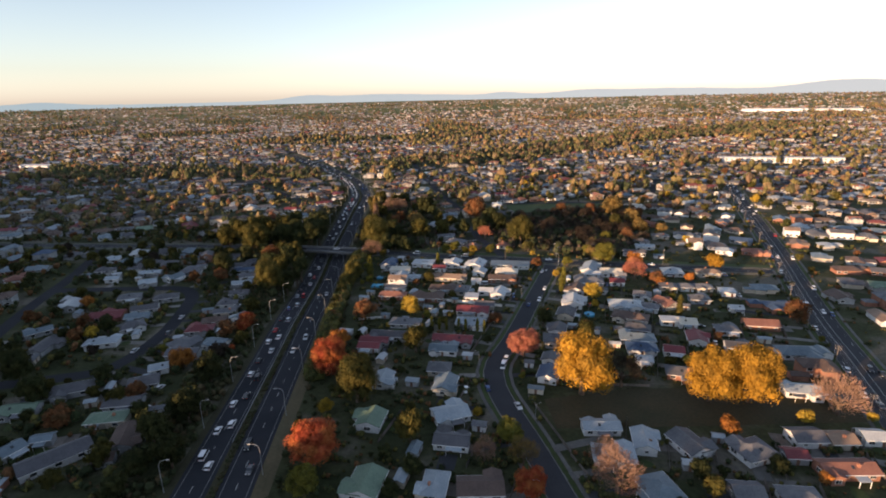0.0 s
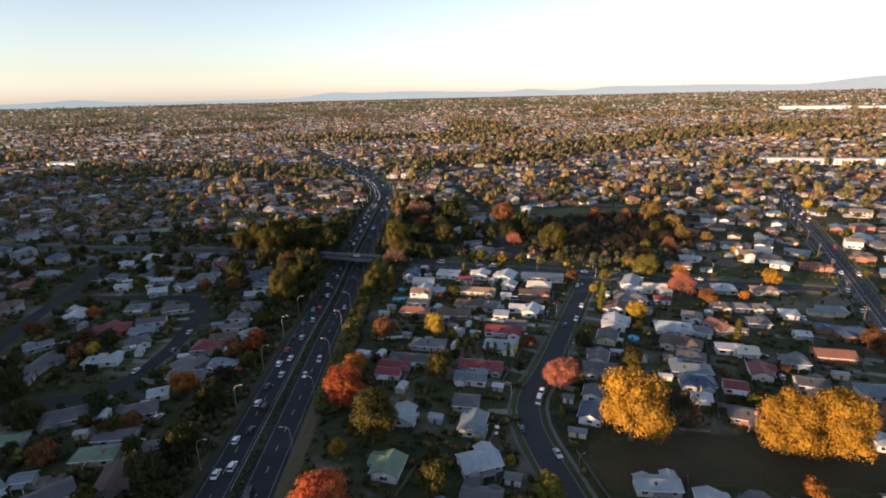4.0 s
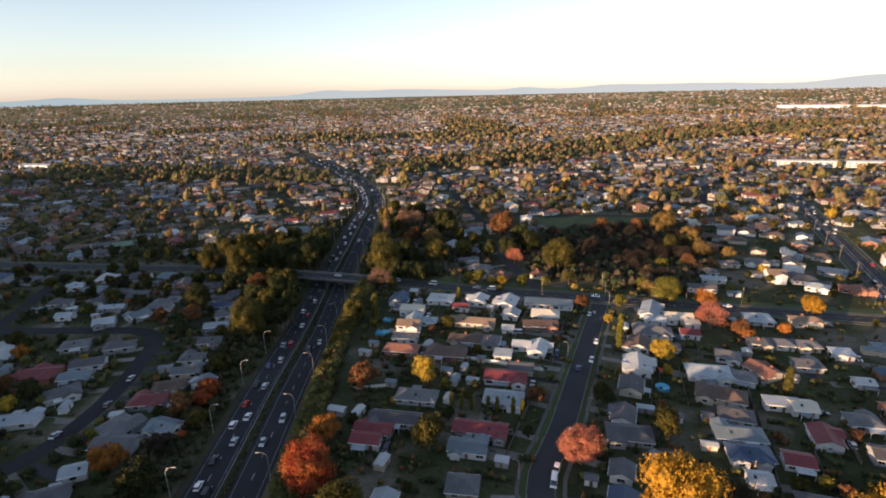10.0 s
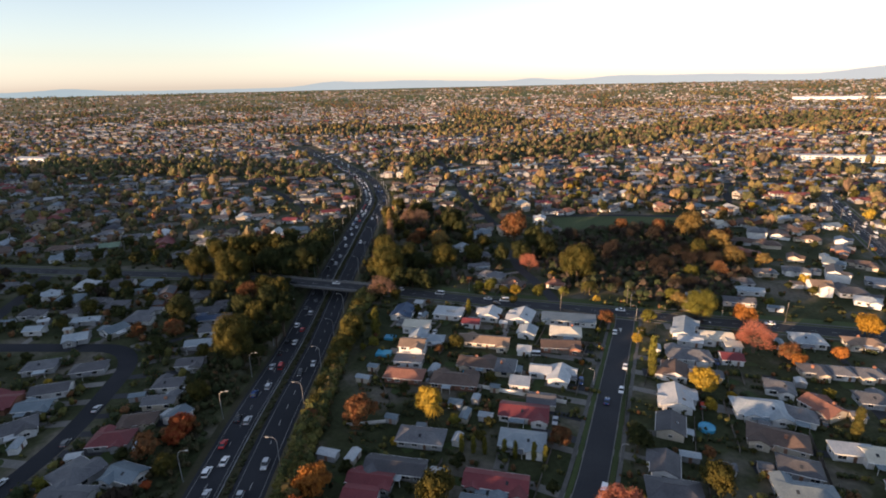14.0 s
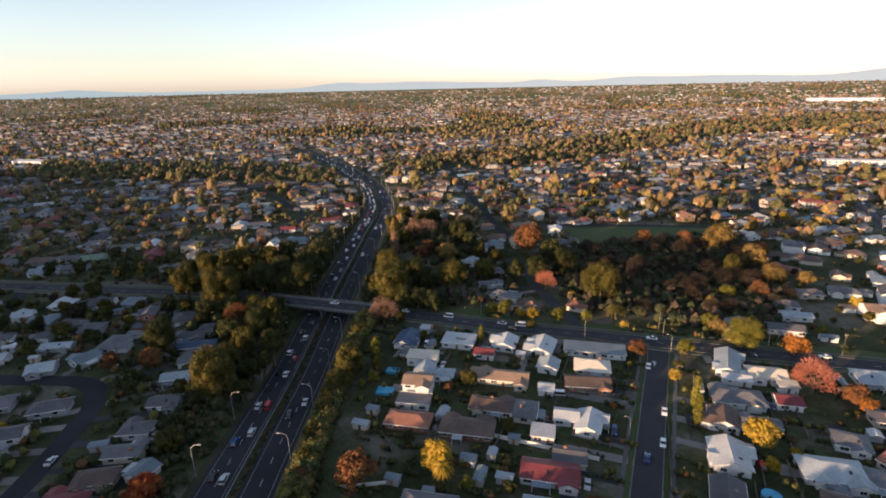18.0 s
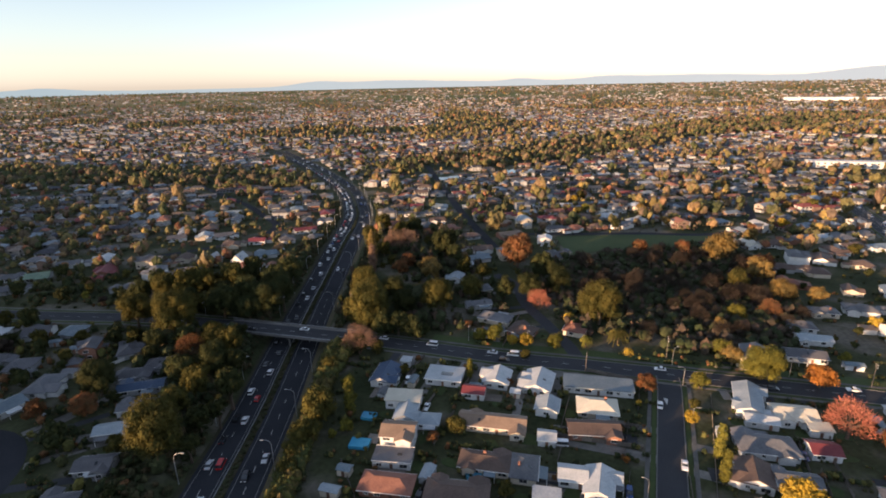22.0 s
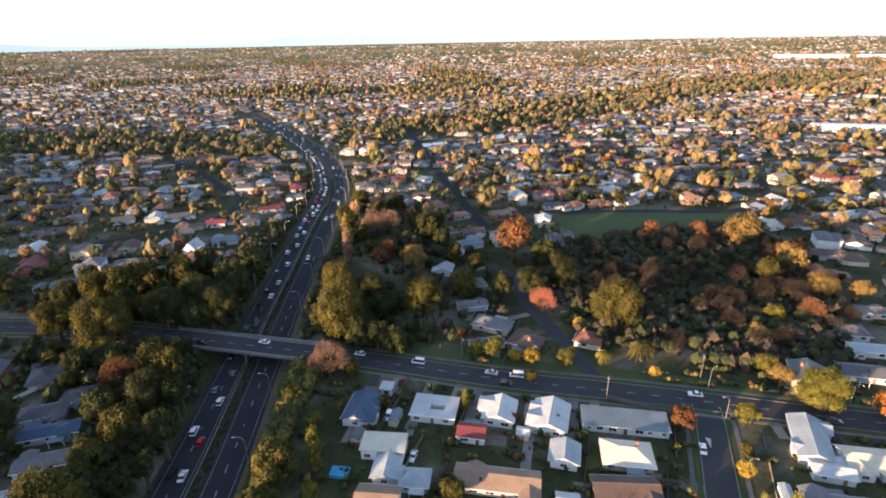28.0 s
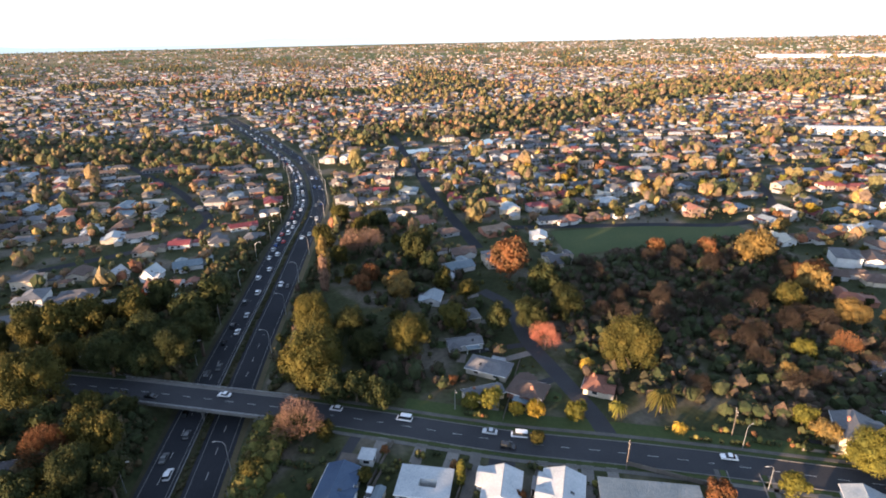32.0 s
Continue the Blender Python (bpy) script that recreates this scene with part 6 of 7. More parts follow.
far_wall, far_roof, far_pane = MB(), MB(), MB()
hand_placed = len(PLACED)
mid_count = near_count = 0
for x, y, rot in spots:
    if not seen_from_path(x, y) or any(inside(p, x, y) for p in NO_HOUSE):
        continue
    d = math.hypot(x, y)
    if d > 4500 or (d > 1500 and rf.random() < 0.3) or (x < -60 and d > 450 and rf.random() < 0.12) or (d > 2400 and rf.random() < 0.6) or (d > 3200 and rf.random() < 0.55):
        continue
    if d > 1000 and noise.noise(Vector((x / 330, y / 420, 4))) > (0.25 if x < 0 else 0.24):
        continue
    if y < 1300 and not clear_of_roads(x, y, 4):
        continue
    if y < 560 and any((x - px) ** 2 + (y - py) ** 2 < (pr + (9.5 if k < hand_placed else 6.5)) ** 2 for k, (px, py, pr) in enumerate(PLACED)):
        continue
    if y < 560 and any((x - px) ** 2 + (y - py) ** 2 < (pr * 0.8 + 5) ** 2 for px, py, pr in TREES):
        continue
    L, W = (rf.uniform(8.5, 15.5), rf.uniform(6.4, 8.8)) if y < 460 or d > 1150 else (rf.uniform(10.5, 17), rf.uniform(7.0, 9.4))
    kind = rf.choice(("gable", "hip", "hip", "gable"))
    h = 2.7 if rf.random() < 0.84 else 5.2
    if y < 470 and abs(x) < 420 and mid_count < 125:
        mid_count += 1
        row_house(round(x, 1), round(y, 1), L, W, rot, kind, rf.choices(RC, (2.5, 1, 9, 10, 5, 8, 2, 2, 0.7, 2, 1, 1) if x > -70 else (2, 0.5, 9, 12, 7, 5, 1, 2, 0, 0.5, 2, 2))[0], rf.choice(("white", "grey", "grey", "grey", "brick") if x < -70 else ("white", "white", "cream", "grey", "brick")), h)
        continue
    z0, a = g1(x, y), radians(rot)
    if 470 <= y < 640 and -240 < x < 330 and near_count < 88:
        # the rows that the path comes nearest to, house by house
        near_count += 1
        row_house(round(x, 1), round(y, 1), L, W, rot, kind, rf.choices(RC, RW)[0], rf.choice(("white", "white", "cream", "grey", "brick")), h)
        continue
    big = 1.0 if d < 1500 else 1.2
    if d < 1250:
        b, r, holes = fuller_house(L, W, h, kind, rf)
        g = MB()
        for px, py, pz, turn in holes:
            g.box(px, py, pz, 0.08 if turn else 1.7, 1.7 if turn else 0.08, 1.15)
    else:
        b, r, g = MB(), MB(), MB()
        wall_shape(b, L * big, W * big, h, kind)
        roof_shape(r, L * big, W * big, h, kind)
    c, s_ = math.cos(a), math.sin(a)
    for src, dst in ((b, far_wall), (r, far_roof)) + (((g, far_pane),) if d < 950 else ()):
        dst.add([(x + c * p[0] - s_ * p[1], y + s_ * p[0] + c * p[1], z0 + p[2]) for p in src.v], src.f)
M_FARWALL = mat_islands("far_walls", [(0.360, 0.360, 0.352), (0.270, 0.246, 0.222), (0.164, 0.114, 0.090), (0.328, 0.328, 0.319), (0.181, 0.188, 0.205), (0.278, 0.254, 0.222)])
M_FARROOF = mat_islands("far_roofs", [(0.224, 0.260, 0.296), (0.076, 0.081, 0.094), (0.305, 0.323, 0.340), (0.054, 0.056, 0.067), (0.152, 0.188, 0.224), (0.108, 0.081, 0.069), (0.215, 0.103, 0.076), (0.090, 0.094, 0.108), (0.179, 0.148, 0.125), (0.161, 0.054, 0.054), (0.063, 0.067, 0.076), (0.116, 0.121, 0.134)])


def plain_mesh(mb, name, material):
    me = bpy.data.meshes.new(name)
    me.from_pydata(mb.v, [], mb.f)
    me.materials.append(material)
    return me


suburb = thing("distant_suburb", "hundreds of distant low houses in mixed colours", "houses", pose(0, 0, 0), kind="stuff")
part("window_panes", plain_mesh(far_pane, "window_panes", M_GLASS), suburb, "dark window panes")
part("walls", plain_mesh(far_wall, "walls", M_FARWALL), suburb)
part("roofs", plain_mesh(far_roof, "roofs", M_FARROOF), suburb, "mixed grey, white, brown and red roofs")

# far trees, joined by kind of place
M_FARTREE = mat_islands("far_garden_trees", [(0.085, 0.078, 0.034), (0.15, 0.095, 0.05), (0.055, 0.06, 0.026), (0.14, 0.112, 0.042), (0.115, 0.078, 0.05), (0.05, 0.056, 0.025), (0.18, 0.12, 0.058), (0.1, 0.088, 0.036), (0.105, 0.078, 0.056), (0.17, 0.075, 0.042), (0.052, 0.058, 0.026), (0.13, 0.095, 0.06), (0.045, 0.05, 0.022), (0.2, 0.145, 0.045)], 0.95, 0.4, 0.5)
M_WOOD = mat_islands("wood_trees", [(0.045, 0.055, 0.024), (0.072, 0.072, 0.028), (0.088, 0.066, 0.042), (0.048, 0.058, 0.025), (0.115, 0.098, 0.036), (0.078, 0.063, 0.04)], 0.95, 0.35, 0.5)


class Blobs:
    def __init__(self, seed):
        self.rs, self.V, self.F, self.k = np.random.RandomState(seed), [], [], 0
        self.bank = {s: [rough_ball(self.rs, ICO[s][0], 0.30) for _ in range(16)] for s in (1, 2)}

    def add(self, x, y, z, r, tall=1.1, sub=1, n=3):
        """A crown of a few rough lumps, drawn as one piece."""
        v0, f0 = self.bank[sub][self.rs.randint(16)], ICO[sub][1]
        for i in range(n):
            q = r * (1.0 if i == 0 else self.rs.uniform(0.45, 0.7))
            o = np.zeros(3) if i == 0 else self.rs.uniform(-0.75, 0.75, 3) * (r, r, r * tall * 0.8)
            v = v0 * (q, q, q * tall) + o + (x, y, z + r * tall * 0.9)
            self.V.append(v); self.F.append(f0 + self.k); self.k += len(v)
            v0 = self.bank[sub][self.rs.randint(16)]

    def bush(self, x, y, z, r, tall=1.1, n=3, cards=70, fine=1.0):
        """A bush of rough lumps with loose leaf and twig clumps about them."""
        rs = self.rs
        for i in range(n):
            q = r * (0.8 if i == 0 else rs.uniform(0.4, 0.65))
            o = np.zeros(3) if i == 0 else rs.uniform(-0.8, 0.8, 3) * (r, r, r * tall * 0.6)
            c = o + (x, y, z + r * tall * 0.75)
            v = self.bank[1][rs.randint(16)] * (q * 0.95, q * 0.95, q * tall * 0.95) + c
            self.V.append(v); self.F.append(ICO[1][1] + self.k); self.k += len(v)
            d = rs.normal(size=(cards, 3)); d /= np.linalg.norm(d, axis=1)[:, None]
            p = d * (q, q, q * tall) * rs.uniform(0.85, 1.22, (cards, 1)) + c
            T = (p[:, None, :] + rs.normal(0, fine * (0.13 * q + 0.08), (cards, 3, 3))).reshape(-1, 3)
            self.V.append(T); self.F.append(np.arange(3 * cards).reshape(-1, 3) + self.k); self.k += 3 * cards

    def mesh(self, name, material):
        return mesh_of(name, np.concatenate(self.V), np.concatenate(self.F), material)


gard, wood = Blobs(5), Blobs(6)
cand = np.random.RandomState(31)
HOUSE_CELLS = {(int(px // 4), int(py // 4)) for px, py, _ in spots}


def plant(to, x, y, r, tall):
    """A tree with loose leaf clumps where the path comes near enough to tell them, a rough lump farther off."""
    d = math.hypot(x, y - 150)
    if d < 620:
        to.bush(x, y, g1(x, y) + 0.25 * r, r, tall, 3 if r > 3 else 2, 26 if r > 3 else 12)
    elif d < 950:
        to.bush(x, y, g1(x, y) + 0.25 * r, r, tall, 2, 8)
    else:
        to.add(x, y, g1(x, y), r, tall, 1, 2 if r > 4.5 else 1)


for i in range(60000):
    y = 120 + 4250 * cand.rand() ** 1.75
    x = -0.86 * y - 45 + cand.rand() * (1.84 * y + 90)
    d = math.hypot(x, y)
    in_wood = any(inside(p, x, y) for p in (RIVER, RIVER2))
    dens = 0.62 + 0.5 * noise.noise(Vector((x / 210, y / 210, 9)))
    if any(inside(p, x, y) for p in (CENTRE, RESERVE, FIELD, POND, YARD, WOOD_E, WOOD_N, WOOD_W, BANK_NW)):
        continue
    if y < 1300 and not clear_of_roads(x, y, 2):
        continue
    patch_ = d > 1000 and noise.noise(Vector((x / 330, y / 420, 4))) > (0.25 if x < 0 else 0.24)
    if in_wood or patch_:
        if cand.rand() < (0.55 + 0.45 * noise.noise(Vector((x / 70, y / 70, 2)))):
            plant(wood if cand.rand() < ((0.85 if x < 0 else 0.55) if in_wood else (0.5 if x < 0 else 0.3)) else gard, x, y, cand.uniform(2.4, 5.4), cand.uniform(0.85, 1.3))
        continue
    if y < 470 or (int(x // 4), int(y // 4)) in HOUSE_CELLS:
        continue
    if cand.rand() < dens * 0.95:
        dark_ = 0.38 + 0.6 * noise.noise(Vector((x / 160, y / 160, 21)))
        plant(wood if cand.rand() < dark_ else gard, x, y, (0.9 + 3.4 * cand.rand() ** 2.2) * (1.0 if d < 1500 else 1.1), cand.uniform(0.85, 1.3))
# shrubs and hedges round the farther houses
for i in range(4200):
    y = cand.uniform(455, 1000)
    x = cand.uniform(-0.86, 0.95) * y
    if clear_of_roads(x, y, -2) and not any(inside(p, x, y) for p in (FIELD, POND, YARD, WOOD_E, WOOD_N, WOOD_W)):
        (wood if cand.rand() < 0.88 else gard).add(x, y, g1(x, y), cand.uniform(0.6, 1.5), cand.uniform(0.8, 1.4), 1, 1)
for i in range(6500):
    y = 740 + 800 * cand.rand()
    x = -640 + 2000 * cand.rand()
    if any(inside(p, x, y) for p in (RIVER, RIVER2)) and clear_of_roads(x, y, 0) and not inside(POND, x, y):
        if noise.noise(Vector((x / 90, y / 60, 7))) > -0.35:
            plant(wood if cand.rand() < (0.88 if x < 0 else 0.6) else gard, x, y, cand.uniform(2.4, 5.4), cand.uniform(0.85, 1.45))
sunny = Blobs(7)
# large old trees that stand above the roofs
put = 0
for i in range(1500):
    y = cand.uniform(470, 1250)
    x = cand.uniform(-0.84, 0.93) * y
    r = cand.uniform(3.6, 6.8)
    if put < 330 and clear_of_roads(x, y, 1) and not any(inside(p, x, y) for p in (FIELD, POND, YARD, WOOD_E, WOOD_N)) and all((x - px) ** 2 + (y - py) ** 2 > (pr + 0.5 * r) ** 2 for px, py, pr in PLACED):
        put += 1
        to = (wood, gard, sunny)[cand.randint(3)]
        if math.hypot(x, y - 150) < 700:
            to.bush(x, y, 0.35 * r, r, cand.uniform(1.0, 1.5), 5, 70, 0.6)
        else:
            to.bush(x, y, 0.35 * r, r, cand.uniform(1.0, 1.5), 4, 26, 0.8)
for i in range(5000):
    y = cand.uniform(700, 2600)
    x = cand.uniform(-0.2, 0.95) * y
    if noise.noise(Vector((x / 230, y / 300, 12))) > 0.1 and clear_of_roads(x, y, 2) and not inside(POND, x, y):
        plant(sunny, x, y, cand.uniform(2.4, 5.4), cand.uniform(0.85, 1.35))
tagged(new("distant_trees", gard.mesh("distant_trees", M_FARTREE)), "distant garden trees in green, gold, orange and rust", "trees", kind="stuff")
tagged(new("golden_trees", sunny.mesh("golden_trees", mat_islands("golden_far_trees", [(0.12, 0.1, 0.04), (0.155, 0.112, 0.052), (0.135, 0.105, 0.042), (0.085, 0.08, 0.033), (0.165, 0.112, 0.062), (0.1, 0.09, 0.036), (0.15, 0.092, 0.052), (0.125, 0.098, 0.052)], 0.95, 0.35, 0.5))), "distant belts of olive and golden trees", "trees", kind="stuff")
tagged(new("river_woods", wood.mesh("river_woods", M_WOOD)), "dark belt of woodland trees along the river gully", "woods", kind="stuff")

# scrub of the gully beside the cross road, and the planted banks of the motorway
scrub = Blobs(8)
for i in range(1700):
    x, y = cand.uniform(55, 215), cand.uniform(335, 495)
    if inside(WOOD_E, x, y) and all((x - tx) ** 2 + (y - ty) ** 2 > (0.55 * tr) ** 2 for tx, ty, tr in TREES) and clear_of_roads(x, y, -2):
        scrub.bush(x, y, g1(x, y) - 0.3, cand.uniform(1.6, 3.4), cand.uniform(0.8, 1.2), 2, 96, 0.55)
for i in range(420):
    x, y = cand.uniform(-50, 44), cand.uniform(365, 560)
    if inside(WOOD_N, x, y) and clear_of_roads(x, y, -3) and all((x - px) ** 2 + (y - py) ** 2 > (pr + 2) ** 2 for px, py, pr in PLACED) and not (-30 < x < -12 and 395 < y < 470):
        scrub.bush(x, y, g1(x, y), cand.uniform(1.4, 3.6), cand.uniform(0.9, 1.5), 2, 64)
tagged(new("gully_scrub", scrub.mesh("gully_scrub", mat_islands("scrub", [(0.046, 0.037, 0.026), (0.031, 0.040, 0.017), (0.054, 0.041, 0.030), (0.036, 0.043, 0.018), (0.026, 0.036, 0.014), (0.066, 0.045, 0.033), (0.030, 0.039, 0.016), (0.040, 0.038, 0.022)], 0.95, 0.22, 0.9))), "dense dark scrub of bare brown and evergreen bushes", "bushes", kind="stuff")
bank = Blobs(9)
for i in range(3100):
    s = cand.uniform(80, 640)
    p, d = along(mw_pts, s)
    west = cand.rand() < 0.62
    off = -cand.uniform(14.6, 34 if s < 330 else 26) if west else cand.uniform(17.5, 24)
    if not west and s < 225 and cand.rand() < 0.8:
        continue
    x, y = p.x + d.y * off, p.y - d.x * off
    if near_line(CROSS, x, y, 8) or any((x - px) ** 2 + (y - py) ** 2 < (pr + 1) ** 2 for px, py, pr in PLACED):
        continue
    bank.bush(x, y, g1(x, y), cand.uniform(0.8, 2.0) if west else cand.uniform(0.7, 1.6), cand.uniform(0.8, 1.3), 1, 40)
# dense bush on the western bank by the bridge
for i in range(1500):
    x, y = cand.uniform(-122, -73), cand.uniform(285, 560)
    if (inside(BANK_W, x, y) or inside(WOOD_W, x, y) or inside(BANK_NW, x, y)) and not near_line(CROSS, x, y, 7.5) and not near_line(MW, x, y, 16.5) and all((x - px) ** 2 + (y - py) ** 2 > (pr + 1.5) ** 2 for px, py, pr in PLACED):
        bank.bush(x, y, g1(x, y), cand.uniform(1.5, 3.4), cand.uniform(0.9, 1.4), 1, 50)
tagged(new("motorway_shrubs", bank.mesh("motorway_shrubs", mat_islands("bank_shrubs", [(0.024, 0.032, 0.013), (0.034, 0.041, 0.016), (0.044, 0.042, 0.019), (0.028, 0.036, 0.014), (0.062, 0.048, 0.024)], 0.95, 0.4, 0.9))), "dark shrubs planted on the motorway banks", "shrubs", kind="stuff")
# leafless and half-bare trees standing in the gully
count = 0
for i in range(400):
    x, y = cand.uniform(84, 200), cand.uniform(352, 480)
    r = cand.uniform(3.0, 5.2)
    if count < 42 and inside(WOOD_E, x, y) and all((x - px) ** 2 + (y - py) ** 2 > (0.75 * (pr + r)) ** 2 for px, py, pr in TREES):
        count += 1
        tree(round(x, 1), round(y, 1), round(r, 1), "bare", "brown")
# the tall clipped-over hedge along the eastern side
row = Blobs(19)
for i in range(1300):
    s = cand.uniform(190, 374)
    p = next(q for q in mw_pts if q.y >= s)
    off = 18.6 + max(0, s - 260) * 0.035 + cand.uniform(-2.8, 2.8 + max(0, s - 330) * 0.16)
    if any((p.x + off - px) ** 2 + (s - py) ** 2 < (pr + 1) ** 2 for px, py, pr in PLACED) or near_line(CROSS, p.x + off, s, 8):
        continue
    row.bush(p.x + off, s, g1(p.x + off, s), cand.uniform(1.5, 3.1), cand.uniform(0.95, 1.4), 1, 66, 0.8)
tagged(new("motorway_hedge", row.mesh("motorway_hedge", mat_islands("hedge_leaves", [(0.058, 0.064, 0.017), (0.080, 0.078, 0.020), (0.042, 0.050, 0.015), (0.105, 0.092, 0.024), (0.034, 0.042, 0.013), (0.082, 0.062, 0.022)], 0.95, 0.4, 0.9))), "tall uneven olive-green hedge along the motorway", "hedge", kind="stuff")
med = Blobs(10)
for i in range(900):
    p, d = along(mw_pts, cand.uniform(60, 620))
    off = cand.uniform(-0.6, 1.2)
    med.add(p.x + d.y * off, p.y - d.x * off, float(mw_z(p.y)) + 0.05, cand.uniform(0.35, 0.65), 0.9, 1, 2)
tagged(new("median_planting", med.mesh("median_planting", mat_islands("median_shrubs", [(0.035, 0.040, 0.018), (0.05, 0.045, 0.022), (0.03, 0.034, 0.015)], 0.95, 0.4, 0.9))), "low dark planting along the median", "shrubs", kind="stuff")

for x, y, r, col in ((-28, 358.5, 4.4, "dark"), (-20, 356, 3.4, "olive"), (-27, 378.5, 5.0, "dark"), (-18, 376.5, 4.4, "dark"), (-8, 373, 3.8, "olive"), (-33, 386, 6.0, "olive"), (0, 371, 3.2, "dark"), (-90, 400, 5.5, "dark"), (-84, 374, 4.5, "dark")):
    tree(x, y, r, "round", col)

# tall evergreens round the western end of the bridge and in the northern wood
for poly, tries, most, cols in ((WOOD_W, 900, 13, ("olive", "olive", "dark")), ([(-150, 345), (-74, 300), (-74, 384), (-98, 392), (-150, 398)], 500, 6, ("olive", "dark", "olive")), (WOOD_N, 700, 16, ("dark", "olive", "olive", "dark")), ([(-170, 345), (-230, 350), (-230, 405), (-170, 398)], 300, 8, ("olive", "dark"))):
    put = 0
    for i in range(tries):
        xs, ys = [p[0] for p in poly], [p[1] for p in poly]
        x, y = cand.uniform(min(xs), max(xs)), cand.uniform(min(ys), max(ys))
        r = cand.uniform(3.8, 7.0)
        if put < most and inside(poly, x, y) and not near_line(CROSS, x, y, 9) and not near_line(MW, x, y, 20) and not near_line(CUL, x, y, 8) and not near_line(LEFTST, x, y, 8) and all((x - px) ** 2 + (y - py) ** 2 > (0.7 * (pr + r)) ** 2 for px, py, pr in TREES) and all((x - px) ** 2 + (y - py) ** 2 > (pr + 0.6 * r) ** 2 for px, py, pr in PLACED):
            put += 1
            tree(round(x, 1), round(y, 1), round(r, 1), "round", rf.choice(cols))

# garden trees and shrubs between the nearer houses
count = 0
for i in range(6000):
    y = cand.uniform(105, 470)
    x = cand.uniform(-0.86, 0.98) * y + cand.uniform(-40, 40)
    if count >= 150 or not clear_of_roads(x, y, -2.5) or any(inside(p, x, y) for p in (WOOD_E, WOOD_W, RESERVE)):
        continue
    r = cand.uniform(1.0, 2.9) if x > -60 else cand.uniform(1.5, 4.2)
    if any((x - px) ** 2 + (y - py) ** 2 < (pr * 0.85 + r) ** 2 for px, py, pr in PLACED) or any((x - px) ** 2 + (y - py) ** 2 < (pr + r) ** 2 for px, py, pr in TREES):
        continue
    count += 1
    tree(round(x, 1), round(y, 1), round(r, 1), "small", rf.choices(("olive", "dark", "lime", "rust", "yellow", "orange", "red"), (8, 10, 3, 3, 1.5, 1, 0.6))[0])

count = 0
for i in range(3000):
    x, y = cand.uniform(-300, -84), cand.uniform(140, 470)
    r = cand.uniform(2.4, 5.0)
    if count >= 84 or x < -0.84 * y - 40 or not clear_of_roads(x, y, 0) or any((x - px) ** 2 + (y - py) ** 2 < (pr * 0.85 + 0.8 * r) ** 2 for px, py, pr in PLACED) or any((x - px) ** 2 + (y - py) ** 2 < (0.8 * (pr + r)) ** 2 for px, py, pr in TREES):
        continue
    count += 1
    tree(round(x, 1), round(y, 1), round(r, 1), "small", rf.choices(("olive", "dark", "brown", "rust"), (4, 9, 4, 2))[0])

# larger autumn trees among the eastern houses
count = 0
for i in range(2000):
    x, y = cand.uniform(110, 460), cand.uniform(330, 680)
    r = cand.uniform(3.0, 5.2)
    if count >= 38 or x > 0.9 * y or not clear_of_roads(x, y, 0) or any(inside(p, x, y) for p in (WOOD_E, FIELD, VERGE)) or any((x - px) ** 2 + (y - py) ** 2 < (pr * 0.85 + 0.7 * r) ** 2 for px, py, pr in PLACED) or any((x - px) ** 2 + (y - py) ** 2 < (1.2 * (pr + r)) ** 2 for px, py, pr in TREES):
        continue
    count += 1
    tree(round(x, 1), round(y, 1), round(r, 1), "small", rf.choices(("amber", "olive", "yellow", "rust", "lime", "dark"), (6, 5, 3, 2, 3, 3))[0])

# driveways from the houses to the nearest street
drive_rng = random.Random(5)
drive_count = 0
for hx, hy, hr in PLACED[:142]:
    best = None
    for line, half in ((STREET, 4.0), (CROSS, 4.8), (LEFTST, 4.0), (LEFT2, 3.7), (CUL, 3.0), (MAIN, 7.0)):
        for p in dense(line, 3):
            dd = math.hypot(p.x - hx, p.y - hy)
            if best is None or dd - half < best[0]:
                best = (dd - half, p, half)
    dd, p, half = best
    if dd > 42 or dd < 5:
        continue
    a = Vector((hx, hy)); d = (p - a).normalized()
    side = Vector((-d.y, d.x)) * drive_rng.choice((-1, 1)) * hr * 0.6
    a, b = a + side + d * hr * 0.2, a + side + d * (dd + 0.2)
    if any(min((a.lerp(b, u / 6) - Vector((qx, qy))).length for u in range(1, 7)) < qr * 0.75 for qx, qy, qr in PLACED if (qx, qy) != (hx, hy)) or near_line(MW, a.x, a.y, 24):
        continue
    drive_count += 1
    tagged(new("driveway", strip([a, a.lerp(b, 0.5), b], 0, drive_rng.uniform(2.8, 3.6), flat, 0.028 + 0.004 * (drive_count % 10)).mesh("driveway", drive_rng.choice((M_DRIVE, M_DRIVE, M_ASPHALT2)))), "plain driveway from a house to the street", "driveway", kind="structure")

# cars standing on some of the driveways
for hx, hy, hr in PLACED[:140:5]:
    a = drive_rng.choice((72, 252, -18))
    q = Vector((hx, hy)) + Vector((math.cos(radians(-18)), math.sin(radians(-18)))) * (hr + 2.4)
    if clear_of_roads(q.x, q.y, -4) and all((q.x - px) ** 2 + (q.y - py) ** 2 > (pr + 1.2) ** 2 for px, py, pr in PLACED) and all((q.x - px) ** 2 + (q.y - py) ** 2 > (pr * 0.5) ** 2 for px, py, pr in TREES):
        car(q.x, q.y, 0.02, a, where="parked beside a house")

